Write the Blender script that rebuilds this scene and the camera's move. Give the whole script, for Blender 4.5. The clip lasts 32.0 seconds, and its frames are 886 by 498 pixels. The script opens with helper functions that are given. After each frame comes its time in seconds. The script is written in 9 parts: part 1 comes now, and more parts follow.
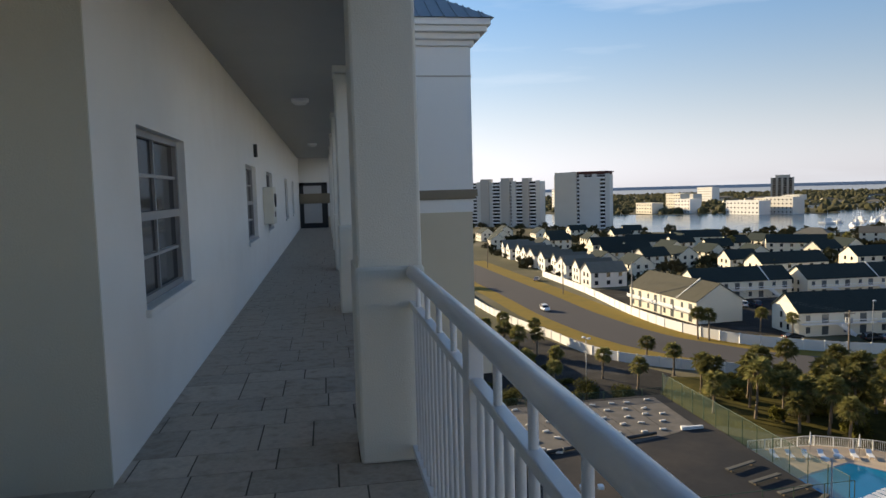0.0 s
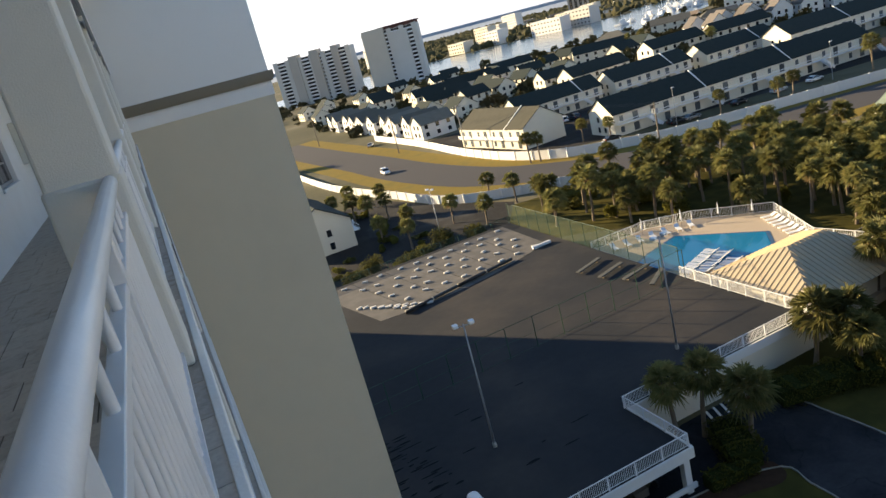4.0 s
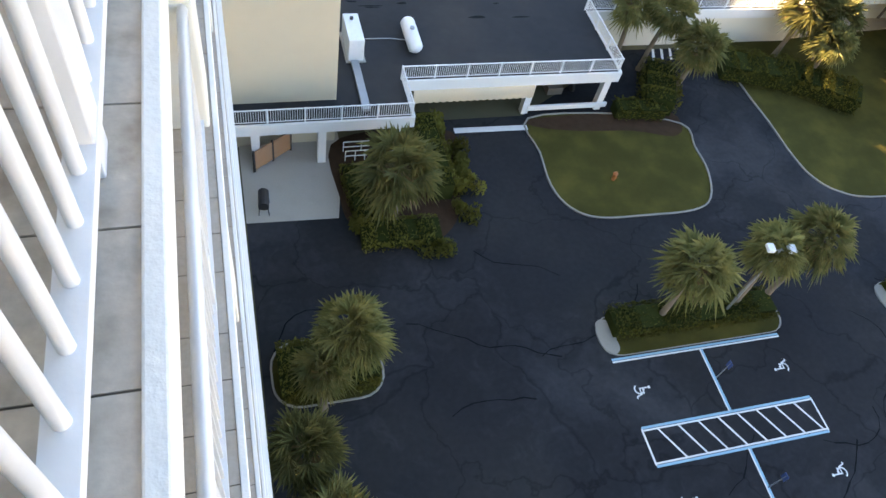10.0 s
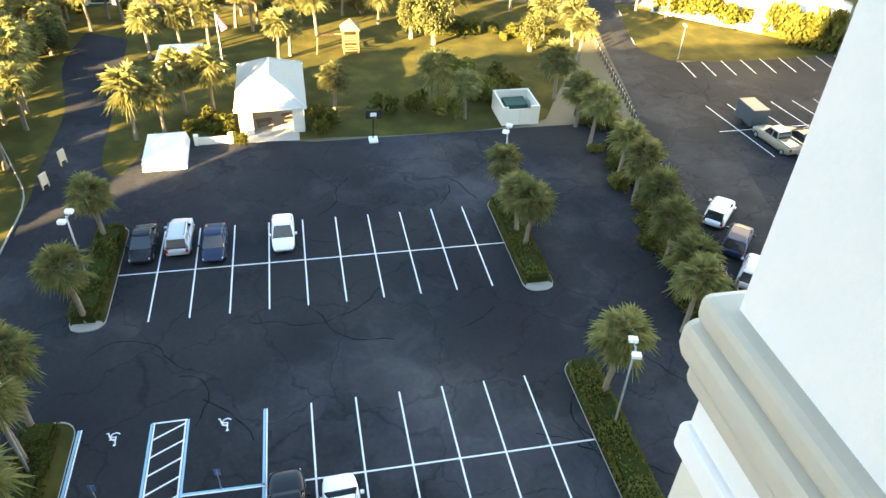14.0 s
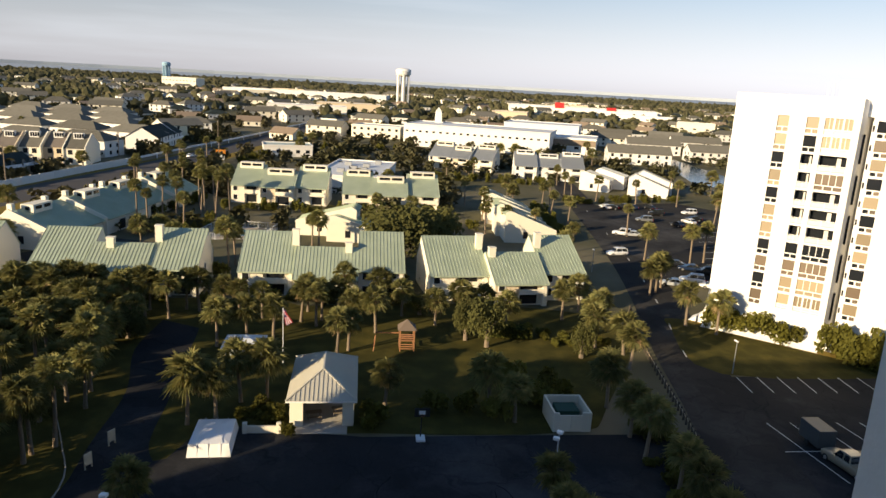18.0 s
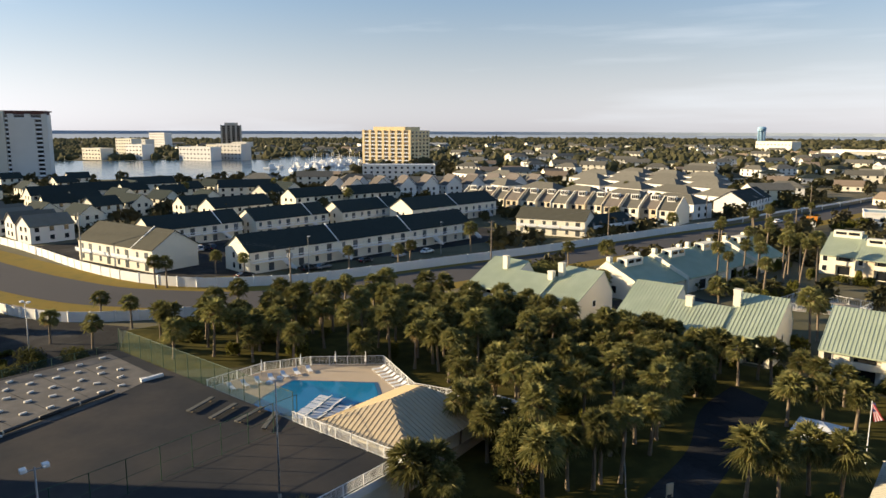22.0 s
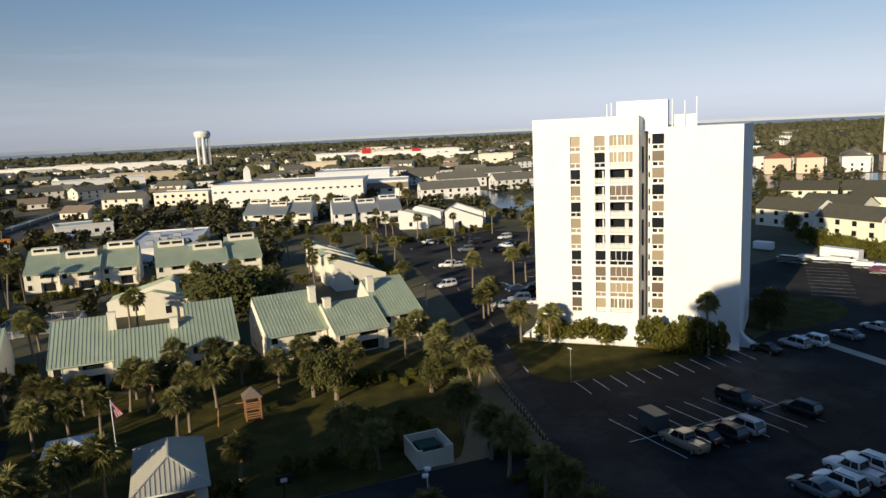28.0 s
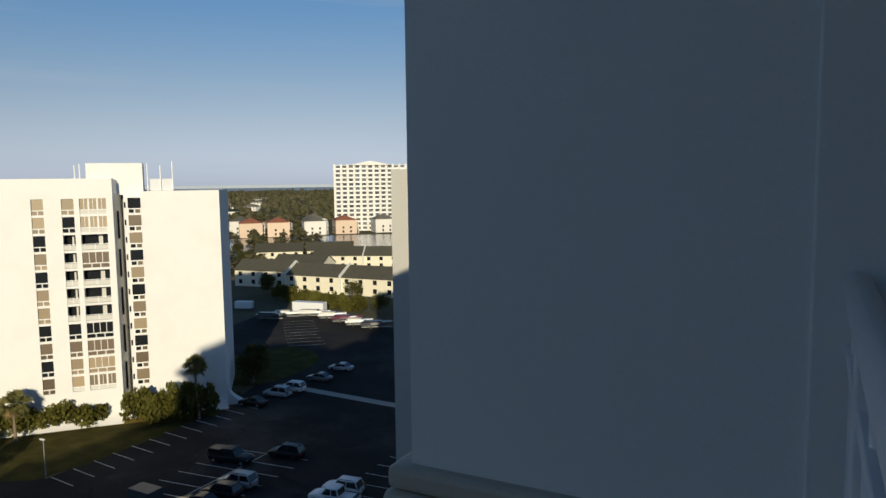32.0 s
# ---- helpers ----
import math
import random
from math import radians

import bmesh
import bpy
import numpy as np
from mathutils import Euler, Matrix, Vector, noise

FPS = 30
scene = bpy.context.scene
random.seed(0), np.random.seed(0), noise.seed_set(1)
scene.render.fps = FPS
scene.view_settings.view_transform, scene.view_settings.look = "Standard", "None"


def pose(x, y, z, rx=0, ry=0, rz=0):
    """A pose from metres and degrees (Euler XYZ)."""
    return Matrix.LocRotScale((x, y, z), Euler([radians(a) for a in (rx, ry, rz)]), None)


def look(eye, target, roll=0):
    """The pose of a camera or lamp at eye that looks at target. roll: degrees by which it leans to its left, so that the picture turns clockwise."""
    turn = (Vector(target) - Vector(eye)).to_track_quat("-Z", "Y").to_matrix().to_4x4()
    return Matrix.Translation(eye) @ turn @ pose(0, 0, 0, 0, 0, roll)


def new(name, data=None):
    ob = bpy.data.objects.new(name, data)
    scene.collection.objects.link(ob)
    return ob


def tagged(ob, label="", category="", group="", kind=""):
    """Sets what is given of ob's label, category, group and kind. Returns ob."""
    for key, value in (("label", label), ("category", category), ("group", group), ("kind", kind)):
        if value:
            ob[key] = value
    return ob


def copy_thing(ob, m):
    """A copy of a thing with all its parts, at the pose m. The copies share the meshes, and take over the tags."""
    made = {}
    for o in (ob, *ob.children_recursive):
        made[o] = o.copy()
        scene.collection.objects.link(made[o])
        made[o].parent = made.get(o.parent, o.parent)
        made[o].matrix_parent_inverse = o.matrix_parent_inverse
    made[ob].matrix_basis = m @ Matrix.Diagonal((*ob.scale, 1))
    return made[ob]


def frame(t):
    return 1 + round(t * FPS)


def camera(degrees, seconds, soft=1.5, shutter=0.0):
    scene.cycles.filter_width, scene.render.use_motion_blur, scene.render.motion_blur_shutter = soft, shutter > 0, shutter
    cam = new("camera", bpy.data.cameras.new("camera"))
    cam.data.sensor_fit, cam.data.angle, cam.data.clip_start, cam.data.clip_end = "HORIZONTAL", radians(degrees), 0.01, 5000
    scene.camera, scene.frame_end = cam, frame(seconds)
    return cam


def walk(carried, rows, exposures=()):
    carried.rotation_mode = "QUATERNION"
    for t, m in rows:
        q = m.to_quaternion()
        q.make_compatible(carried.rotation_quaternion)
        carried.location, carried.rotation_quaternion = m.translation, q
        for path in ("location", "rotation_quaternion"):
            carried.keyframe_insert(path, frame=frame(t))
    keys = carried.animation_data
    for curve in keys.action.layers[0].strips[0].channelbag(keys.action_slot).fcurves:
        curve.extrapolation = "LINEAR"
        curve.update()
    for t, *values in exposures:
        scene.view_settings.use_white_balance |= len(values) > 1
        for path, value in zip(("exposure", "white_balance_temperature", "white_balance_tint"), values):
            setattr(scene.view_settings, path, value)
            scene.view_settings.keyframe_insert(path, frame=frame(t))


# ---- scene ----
cam = camera(64.23, 32.0)
PATH = [
    (0.0, (-0.462, 0.349, 34.398), (85.226, 1.564, -9.389)),
    (0.5, (-0.515, 0.348, 34.407), (85.807, 1.007, -5.050)),
    (1.0, (-0.532, 0.359, 34.414), (86.862, 0.875, -4.174)),
    (1.5, (-0.505, 0.344, 34.424), (87.414, 3.510, -4.238)),
    (2.0, (-0.375, 0.318, 34.411), (86.373, 5.460, -3.706)),
    (2.5, (-0.203, 0.294, 34.399), (85.435, 6.572, -6.647)),
    (3.0, (-0.054, 0.264, 34.375), (82.319, 8.900, -10.056)),
    (3.5, (0.074, 0.241, 34.349), (79.176, 13.161, -16.752)),
    (4.0, (0.197, 0.274, 34.265), (72.564, 14.078, -24.577)),
    (4.5, (0.320, 0.393, 34.161), (67.695, 15.259, -24.975)),
    (6.5, (0.276, 0.102, 33.915), (57.784, 3.557, -15.388)),
    (7.0, (0.297, 0.122, 33.934), (54.877, 1.095, -15.232)),
    (7.5, (0.292, 0.140, 33.949), (51.659, -4.383, -13.297)),
    (8.0, (0.300, 0.136, 33.956), (50.305, -8.223, -12.932)),
    (8.5, (0.287, 0.095, 33.948), (47.775, -9.404, -13.008)),
    (9.0, (0.291, 0.074, 33.947), (43.727, -8.628, -10.479)),
    (9.5, (0.285, 0.043, 33.961), (39.487, -9.184, -10.179)),
    (10.0, (0.277, 0.040, 33.949), (36.377, -8.914, -13.693)),
    (10.5, (0.266, 0.034, 34.057), (33.161, -10.027, -19.952)),
    (11.0, (0.250, 0.041, 34.058), (29.720, -10.653, -35.135)),
    (11.5, (0.272, 0.047, 34.156), (29.184, -8.840, -53.386)),
    (12.0, (0.335, -0.020, 34.185), (29.160, -5.542, -71.882)),
    (12.5, (0.354, -0.069, 34.236), (27.821, -3.177, -88.885)),
    (13.0, (0.336, -0.069, 34.258), (33.538, -1.445, -96.871)),
    (13.5, (0.325, -0.067, 34.273), (42.380, -1.924, -100.735)),
    (14.0, (0.323, -0.073, 34.292), (52.902, -1.955, -101.293)),
    (14.5, (0.316, -0.070, 34.308), (58.777, -1.826, -102.887)),
    (15.0, (0.309, -0.072, 34.331), (64.317, -2.100, -105.472)),
    (15.5, (0.301, -0.067, 34.347), (67.687, -1.995, -107.249)),
    (17.5, (0.400, -0.160, 34.400), (75.856, -1.901, -101.909)),
    (18.0, (0.440, -0.220, 34.415), (76.579, -3.068, -96.246)),
    (18.5, (0.500, -0.280, 34.417), (76.018, -3.302, -94.489)),
    (19.0, (0.500, -0.250, 34.437), (76.779, -0.865, -88.694)),
    (19.5, (0.480, -0.220, 34.439), (77.039, -0.279, -81.055)),
    (20.0, (0.480, -0.170, 34.450), (77.834, -1.780, -69.515)),
    (20.5, (0.468, -0.135, 34.436), (79.503, -0.312, -60.071)),
    (21.0, (0.543, -0.055, 34.424), (79.653, -0.921, -54.559)),
    (21.5, (0.599, 0.049, 34.430), (79.342, -0.235, -51.268)),
    (22.0, (0.622, 0.185, 34.437), (80.361, -0.203, -51.431)),
    (22.5, (0.635, 0.350, 34.425), (79.642, -0.889, -47.793)),
    (23.0, (0.678, 0.493, 34.451), (80.073, 2.330, -47.399)),
    (23.5, (0.672, 0.606, 34.471), (79.027, 1.054, -44.371)),
    (24.0, (0.643, 0.715, 34.487), (79.543, 0.252, -49.484)),
    (24.5, (0.594, 0.794, 34.496), (79.476, 2.386, -47.159)),
    (26.5, (0.550, 0.766, 34.327), (77.788, 2.817, -73.310)),
    (27.0, (0.552, 0.789, 34.317), (78.076, 3.089, -90.547)),
    (27.5, (0.497, 0.795, 34.306), (79.213, 3.983, -104.690)),
    (28.0, (0.444, 0.818, 34.336), (80.398, 2.634, -111.803)),
    (28.5, (0.418, 0.862, 34.360), (81.468, 0.782, -115.921)),
    (29.0, (0.379, 0.926, 34.369), (81.369, 0.854, -120.415)),
    (29.5, (0.341, 0.938, 34.389), (81.998, 1.588, -125.581)),
    (30.0, (0.305, 0.955, 34.404), (83.617, 1.377, -134.597)),
    (30.5, (0.280, 0.992, 34.419), (84.622, 2.005, -137.718)),
    (31.0, (0.271, 1.022, 34.416), (85.368, 1.228, -139.929)),
    (31.5, (0.200, 1.100, 34.222), (84.980, 0.149, -145.723)),
    (32.0, (0.105, 1.155, 34.236), (84.449, 0.686, -152.177)),
]
EXPOSURES = [(0.0, 1.05, 6700, 10), (3.0, 1.05, 6700, 10), (4.0, 1.5, 7000, 9), (4.5, 1.7, 7200, 9), (7.0, 2.6, 8200, 12), (9.0, 3.4, 8500, 13), (10.0, 3.65, 8600, 15), (11.0, 4.75, 8200, 14), (12.0, 5.85, 7300, 13), (12.5, 5.25, 7200, 9), (13.0, 4.3, 7900, 5), (13.5, 4.2, 8100, 4), (14.0, 3.98, 8800, 6), (14.5, 3.3, 8000, 8), (15.5, 2.2, 7600, 8),
             (17.5, 0.8, 6700, 10), (21.0, 1.1, 6800, 9), (24.5, 1.0, 6600, 9), (26.5, 1.0, 6600, 10), (27.2, 0.85, 6500, 10), (28.0, 0.26, 6000, 8), (29.5, -0.19, 6000, 5), (31.0, -0.15, 5800, 5), (32.0, -0.13, 5800, 5)]
walk(cam, [(t, pose(*p, *a)) for t, p, a in PATH], EXPOSURES)
# ---------------- world, sun, exposure ----------------
SUN_TO = Vector((0.562, -0.827, 0.0))          # the way the sun's light goes over the ground
SUN_EL = 14.7
world = bpy.data.worlds.new("sky")
scene.world = world
world.use_nodes = True
wn = world.node_tree
sky = wn.nodes.new("ShaderNodeTexSky")
sky.sky_type = "NISHITA"
sky.sun_disc = False
sky.sun_elevation = radians(SUN_EL)
sky.sun_rotation = math.atan2(-SUN_TO.x, -SUN_TO.y)
sky.air_density, sky.dust_density, sky.ozone_density = 1.0, 0.15, 3.0
wn.nodes["Background"].inputs["Strength"].default_value = 0.078
# thin high cloud streaks, part of the sky itself
tc = wn.nodes.new("ShaderNodeTexCoord")
mp = wn.nodes.new("ShaderNodeMapping")
mp.inputs["Scale"].default_value = (2.2, 1.2, 16.0)
ns = wn.nodes.new("ShaderNodeTexNoise")
ns.inputs["Scale"].default_value, ns.inputs["Detail"].default_value = 1.6, 6
rp = wn.nodes.new("ShaderNodeMapRange")
rp.inputs[1].default_value, rp.inputs[2].default_value, rp.inputs[3].default_value, rp.inputs[4].default_value = 0.55, 0.80, 0.0, 0.40
mx = wn.nodes.new("ShaderNodeMixRGB")
mx.inputs[2].default_value = (6.4, 6.4, 6.6, 1)
wn.links.new(tc.outputs["Generated"], mp.inputs["Vector"])
wn.links.new(mp.outputs["Vector"], ns.inputs["Vector"])
wn.links.new(ns.outputs["Fac"], rp.inputs["Value"])
wn.links.new(rp.outputs["Result"], mx.inputs["Fac"])
hs = wn.nodes.new("ShaderNodeHueSaturation")
hs.inputs["Saturation"].default_value = 1.0
wn.links.new(sky.outputs["Color"], hs.inputs["Color"])
# pale haze towards the horizon, all round
bw = wn.nodes.new("ShaderNodeRGBToBW")
hz = wn.nodes.new("ShaderNodeMixRGB")
hz.blend_type = "MULTIPLY"
hz.inputs["Fac"].default_value = 1.0
hz.inputs[2].default_value = (1.06, 0.985, 1.03, 1)
sz = wn.nodes.new("ShaderNodeSeparateXYZ")
hf = wn.nodes.new("ShaderNodeMapRange")
hf.interpolation_type = "SMOOTHSTEP"
hf.inputs[1].default_value, hf.inputs[2].default_value, hf.inputs[3].default_value, hf.inputs[4].default_value = -0.02, 0.30, 0.92, 0.0
hm = wn.nodes.new("ShaderNodeMixRGB")
wn.links.new(tc.outputs["Generated"], sz.inputs[0])
wn.links.new(sz.outputs["Z"], hf.inputs["Value"])
wn.links.new(hs.outputs["Color"], bw.inputs[0])
wn.links.new(bw.outputs[0], hz.inputs[1])
wn.links.new(hf.outputs[0], hm.inputs["Fac"])
wn.links.new(hs.outputs["Color"], hm.inputs[1])
wn.links.new(hz.outputs["Color"], hm.inputs[2])
wn.links.new(hm.outputs["Color"], mx.inputs[1])
tn = wn.nodes.new("ShaderNodeMixRGB")
tn.blend_type = "MULTIPLY"
tn.inputs["Fac"].default_value = 1.0
tn.inputs[2].default_value = (0.93, 1.0, 1.07, 1)
wn.links.new(mx.outputs["Color"], tn.inputs[1])
wn.links.new(tn.outputs["Color"], wn.nodes["Background"].inputs["Color"])
sun = new("sun", bpy.data.lights.new("sun", "SUN"))
sun.data.energy, sun.data.angle, sun.data.color = 5.0, radians(0.55), (1.0, 0.80, 0.52)
sun.matrix_world = look((0, 0, 80), Vector((0, 0, 80)) + SUN_TO * math.cos(radians(SUN_EL)) - Vector((0, 0, math.sin(radians(SUN_EL)))))

# ---------------- materials ----------------
MATS = {}


def mat(name, color, rough=0.7, metal=0.0, var=0.12, scale=3.0, fine=40.0, bump=0.15, spec=0.5, tint=None, rand=0.0, coat=0.0, stain=0.0, leaf=0.0, cracks=False):
    """A procedural surface: base colour with variation at two scales, relief, and an optional tone per object."""
    if name in MATS:
        return MATS[name]
    m = bpy.data.materials.new(name)
    m.use_nodes = True
    nt = m.node_tree
    b = nt.nodes["Principled BSDF"]
    b.inputs["Roughness"].default_value, b.inputs["Metallic"].default_value = rough, metal
    b.inputs["Specular IOR Level"].default_value = spec
    b.inputs["Coat Weight"].default_value = coat
    geo = nt.nodes.new("ShaderNodeNewGeometry")
    n1, n2 = nt.nodes.new("ShaderNodeTexNoise"), nt.nodes.new("ShaderNodeTexNoise")
    n1.inputs["Scale"].default_value, n1.inputs["Detail"].default_value = scale, 5
    n2.inputs["Scale"].default_value, n2.inputs["Detail"].default_value = fine, 3
    for n in (n1, n2):
        nt.links.new(geo.outputs["Position"], n.inputs["Vector"])
    add = nt.nodes.new("ShaderNodeMath")
    add.operation = "MULTIPLY_ADD"
    add.inputs[1].default_value = 0.35
    nt.links.new(n2.outputs["Fac"], add.inputs[0])
    nt.links.new(n1.outputs["Fac"], add.inputs[2])
    mr = nt.nodes.new("ShaderNodeMapRange")
    mr.inputs[1].default_value, mr.inputs[2].default_value = 0.35, 1.0
    mr.inputs[3].default_value, mr.inputs[4].default_value = 1 - var, 1 + var
    nt.links.new(add.outputs[0], mr.inputs["Value"])
    col = nt.nodes.new("ShaderNodeMixRGB")
    c2 = tint or tuple(v * 0.8 for v in color)
    col.inputs[1].default_value, col.inputs[2].default_value = (*color, 1), (*c2, 1)
    st = nt.nodes.new("ShaderNodeMapRange")
    st.inputs[1].default_value, st.inputs[2].default_value, st.inputs[3].default_value, st.inputs[4].default_value = 0.45, 0.75, 0.0, 0.5 + stain
    nt.links.new(n1.outputs["Fac"], st.inputs["Value"])
    nt.links.new(st.outputs["Result"], col.inputs["Fac"])
    mul = nt.nodes.new("ShaderNodeVectorMath")
    mul.operation = "SCALE"
    nt.links.new(col.outputs["Color"], mul.inputs[0])
    nt.links.new(mr.outputs["Result"], mul.inputs["Scale"])
    last = mul
    if rand:
        oi = nt.nodes.new("ShaderNodeObjectInfo")
        rr = nt.nodes.new("ShaderNodeMapRange")
        rr.inputs[3].default_value, rr.inputs[4].default_value = 1 - rand, 1 + rand
        nt.links.new(oi.outputs["Random"], rr.inputs["Value"])
        last = nt.nodes.new("ShaderNodeVectorMath")
        last.operation = "SCALE"
        nt.links.new(mul.outputs[0], last.inputs[0])
        nt.links.new(rr.outputs["Result"], last.inputs["Scale"])
    if cracks:
        # winding dark cracks, and paler dusty wheel marks
        dn = nt.nodes.new("ShaderNodeTexNoise")
        dn.inputs["Scale"].default_value, dn.inputs["Detail"].default_value = 0.35, 4
        nt.links.new(geo.outputs["Position"], dn.inputs["Vector"])
        ad = nt.nodes.new("ShaderNodeVectorMath")
        ad.operation = "MULTIPLY_ADD"
        ad.inputs[1].default_value = (5.0, 5.0, 0.0)
        nt.links.new(dn.outputs["Color"], ad.inputs[0])
        nt.links.new(geo.outputs["Position"], ad.inputs[2])
        vo = nt.nodes.new("ShaderNodeTexVoronoi")
        vo.feature = "DISTANCE_TO_EDGE"
        vo.inputs["Scale"].default_value = 0.15
        nt.links.new(ad.outputs[0], vo.inputs["Vector"])
        ck = nt.nodes.new("ShaderNodeMapRange")
        ck.inputs[1].default_value, ck.inputs[2].default_value, ck.inputs[3].default_value, ck.inputs[4].default_value = 0.002, 0.014, 0.70, 1.0
        nt.links.new(vo.outputs["Distance"], ck.inputs["Value"])
        n3 = nt.nodes.new("ShaderNodeTexNoise")
        n3.inputs["Scale"].default_value, n3.inputs["Detail"].default_value = 0.05, 7
        n3.inputs["Roughness"].default_value = 0.68
        nt.links.new(ad.outputs[0], n3.inputs["Vector"])
        du = nt.nodes.new("ShaderNodeMapRange")
        du.inputs[1].default_value, du.inputs[2].default_value, du.inputs[3].default_value, du.inputs[4].default_value = 0.50, 0.74, 0.85, 2.1
        nt.links.new(n3.outputs["Fac"], du.inputs["Value"])
        pr = nt.nodes.new("ShaderNodeMath")
        pr.operation = "MULTIPLY"
        nt.links.new(ck.outputs[0], pr.inputs[0])
        nt.links.new(du.outputs[0], pr.inputs[1])
        sc = nt.nodes.new("ShaderNodeVectorMath")
        sc.operation = "SCALE"
        nt.links.new(last.outputs[0], sc.inputs[0])
        nt.links.new(pr.outputs[0], sc.inputs["Scale"])
        last = sc
    nt.links.new(last.outputs[0], b.inputs["Base Color"])
    if leaf:
        # thin leaves let some light through
        tl, ms = nt.nodes.new("ShaderNodeBsdfTranslucent"), nt.nodes.new("ShaderNodeMixShader")
        ms.inputs["Fac"].default_value = leaf
        nt.links.new(last.outputs[0], tl.inputs["Color"])
        nt.links.new(b.outputs[0], ms.inputs[1])
        nt.links.new(tl.outputs[0], ms.inputs[2])
        nt.links.new(ms.outputs[0], nt.nodes["Material Output"].inputs["Surface"])
    if bump:
        bp = nt.nodes.new("ShaderNodeBump")
        bp.inputs["Strength"].default_value, bp.inputs["Distance"].default_value = bump, 0.02
        nt.links.new(add.outputs[0], bp.inputs["Height"])
        nt.links.new(bp.outputs["Normal"], b.inputs["Normal"])
    MATS[name] = m
    return m


WHITE = mat("white stucco", (0.74, 0.74, 0.72), 0.85, var=0.05, scale=0.7, fine=60, bump=0.25, tint=(0.68, 0.68, 0.66))
STUCCO = mat("corridor stucco", (0.80, 0.80, 0.78), 0.88, var=0.06, scale=1.3, fine=120, bump=0.4, tint=(0.64, 0.63, 0.60))
BEIGE = mat("beige stucco", (0.56, 0.50, 0.38), 0.85, var=0.05, scale=0.5, fine=60, bump=0.25)
CREAM = mat("cream stucco", (0.74, 0.69, 0.57), 0.85, var=0.08, scale=0.4, fine=20, bump=0.2, rand=0.06)
TAN = mat("tan stucco", (0.60, 0.50, 0.36), 0.85, var=0.08, scale=0.4, fine=20, bump=0.2, rand=0.08)
TOWERWHITE = mat("off white tower stucco", (0.79, 0.785, 0.77), 0.85, var=0.05, scale=0.25, fine=12, bump=0.15)
BROWN = mat("brown moulding paint", (0.20, 0.17, 0.12), 0.7, var=0.1, scale=3)
SLATE = mat("blue grey standing seam metal", (0.20, 0.25, 0.28), 0.4, 0.5, var=0.1, scale=1)
GREENROOF = mat("pale green metal roof", (0.39, 0.45, 0.33), 0.42, 0.25, var=0.10, scale=0.35, fine=6, bump=0.05, rand=0.07, tint=(0.43, 0.48, 0.37))
TEALROOF = mat("dark teal shingle roof", (0.024, 0.034, 0.032), 0.9, spec=0.2, var=0.2, scale=0.8, fine=8, rand=0.12)
GREYROOF = mat("weathered grey shingle roof", (0.150, 0.143, 0.120), 0.92, spec=0.2, var=0.2, scale=0.6, fine=8, rand=0.22)
BROWNROOF = mat("brown shingle roof", (0.23, 0.175, 0.125), 0.85, var=0.2, scale=0.6, fine=8, rand=0.2)
OLIVEROOF = mat("olive grey shingle roof", (0.085, 0.082, 0.062), 0.92, var=0.2, scale=0.6, fine=8, rand=0.15, spec=0.2)
REDROOF = mat("red clay tile roof", (0.30, 0.11, 0.06), 0.8, var=0.2, scale=1, fine=10)
WHITEROOF = mat("white membrane roof", (0.62, 0.64, 0.66), 0.7, var=0.1, scale=0.3, fine=4)
ASPHALT = mat("sealed dark asphalt", (0.0288, 0.0300, 0.0335), 0.92, cracks=True, var=0.35, scale=0.09, fine=3.0, bump=0.25, tint=(0.038, 0.0372, 0.036), stain=0.4, spec=0.06)
OLDASPHALT = mat("worn grey asphalt", (0.038, 0.037, 0.036), 0.95, cracks=True, var=0.22, scale=0.12, fine=5.0, bump=0.2, tint=(0.058, 0.053, 0.047), spec=0.08)
ROAD = mat("sun bleached road asphalt", (0.088, 0.084, 0.084), 0.95, var=0.15, scale=0.06, fine=4.0, bump=0.1, tint=(0.066, 0.063, 0.063), spec=0.1)
COURT = mat("dark court coating", (0.033, 0.0345, 0.038), 0.85, var=0.25, scale=0.10, fine=1.5, bump=0.1, tint=(0.062, 0.053, 0.046), stain=0.3, spec=0.12)
CONC = mat("pale concrete", (0.42, 0.39, 0.34), 0.9, var=0.12, scale=0.6, fine=12, bump=0.15)
POOLDECK = mat("tan pool deck", (0.47, 0.38, 0.28), 0.9, var=0.1, scale=0.5, fine=8)
GRASS = mat("mown lawn", (0.060, 0.055, 0.016), 0.95, spec=0.05, var=0.25, scale=0.35, fine=14, bump=0.6, tint=(0.098, 0.080, 0.020), stain=0.3)
DRYGRASS = mat("dry verge grass", (0.24, 0.172, 0.042), 0.95, spec=0.06, var=0.25, scale=0.25, fine=10, bump=0.5, tint=(0.11, 0.10, 0.035), stain=0.3)
MULCH = mat("brown mulch", (0.06, 0.035, 0.022), 0.95, spec=0.06, var=0.3, scale=2, fine=30, bump=0.6)
LAND = mat("scrub and sandy ground", (0.10, 0.095, 0.055), 0.95, spec=0.1, var=0.3, scale=0.02, fine=0.3, bump=0.3, tint=(0.20, 0.17, 0.12), stain=0.35)
PAINT = mat("white line paint", (0.72, 0.72, 0.70), 0.7, var=0.15, scale=3, fine=30, bump=0.05)
BLUEPAINT = mat("blue line paint", (0.22, 0.44, 0.56), 0.7, var=0.15, scale=3, fine=30, bump=0.05)
RAILWHITE = mat("glossy white rail paint", (0.78, 0.79, 0.80), 0.32, var=0.03, scale=4, fine=80, bump=0.06)
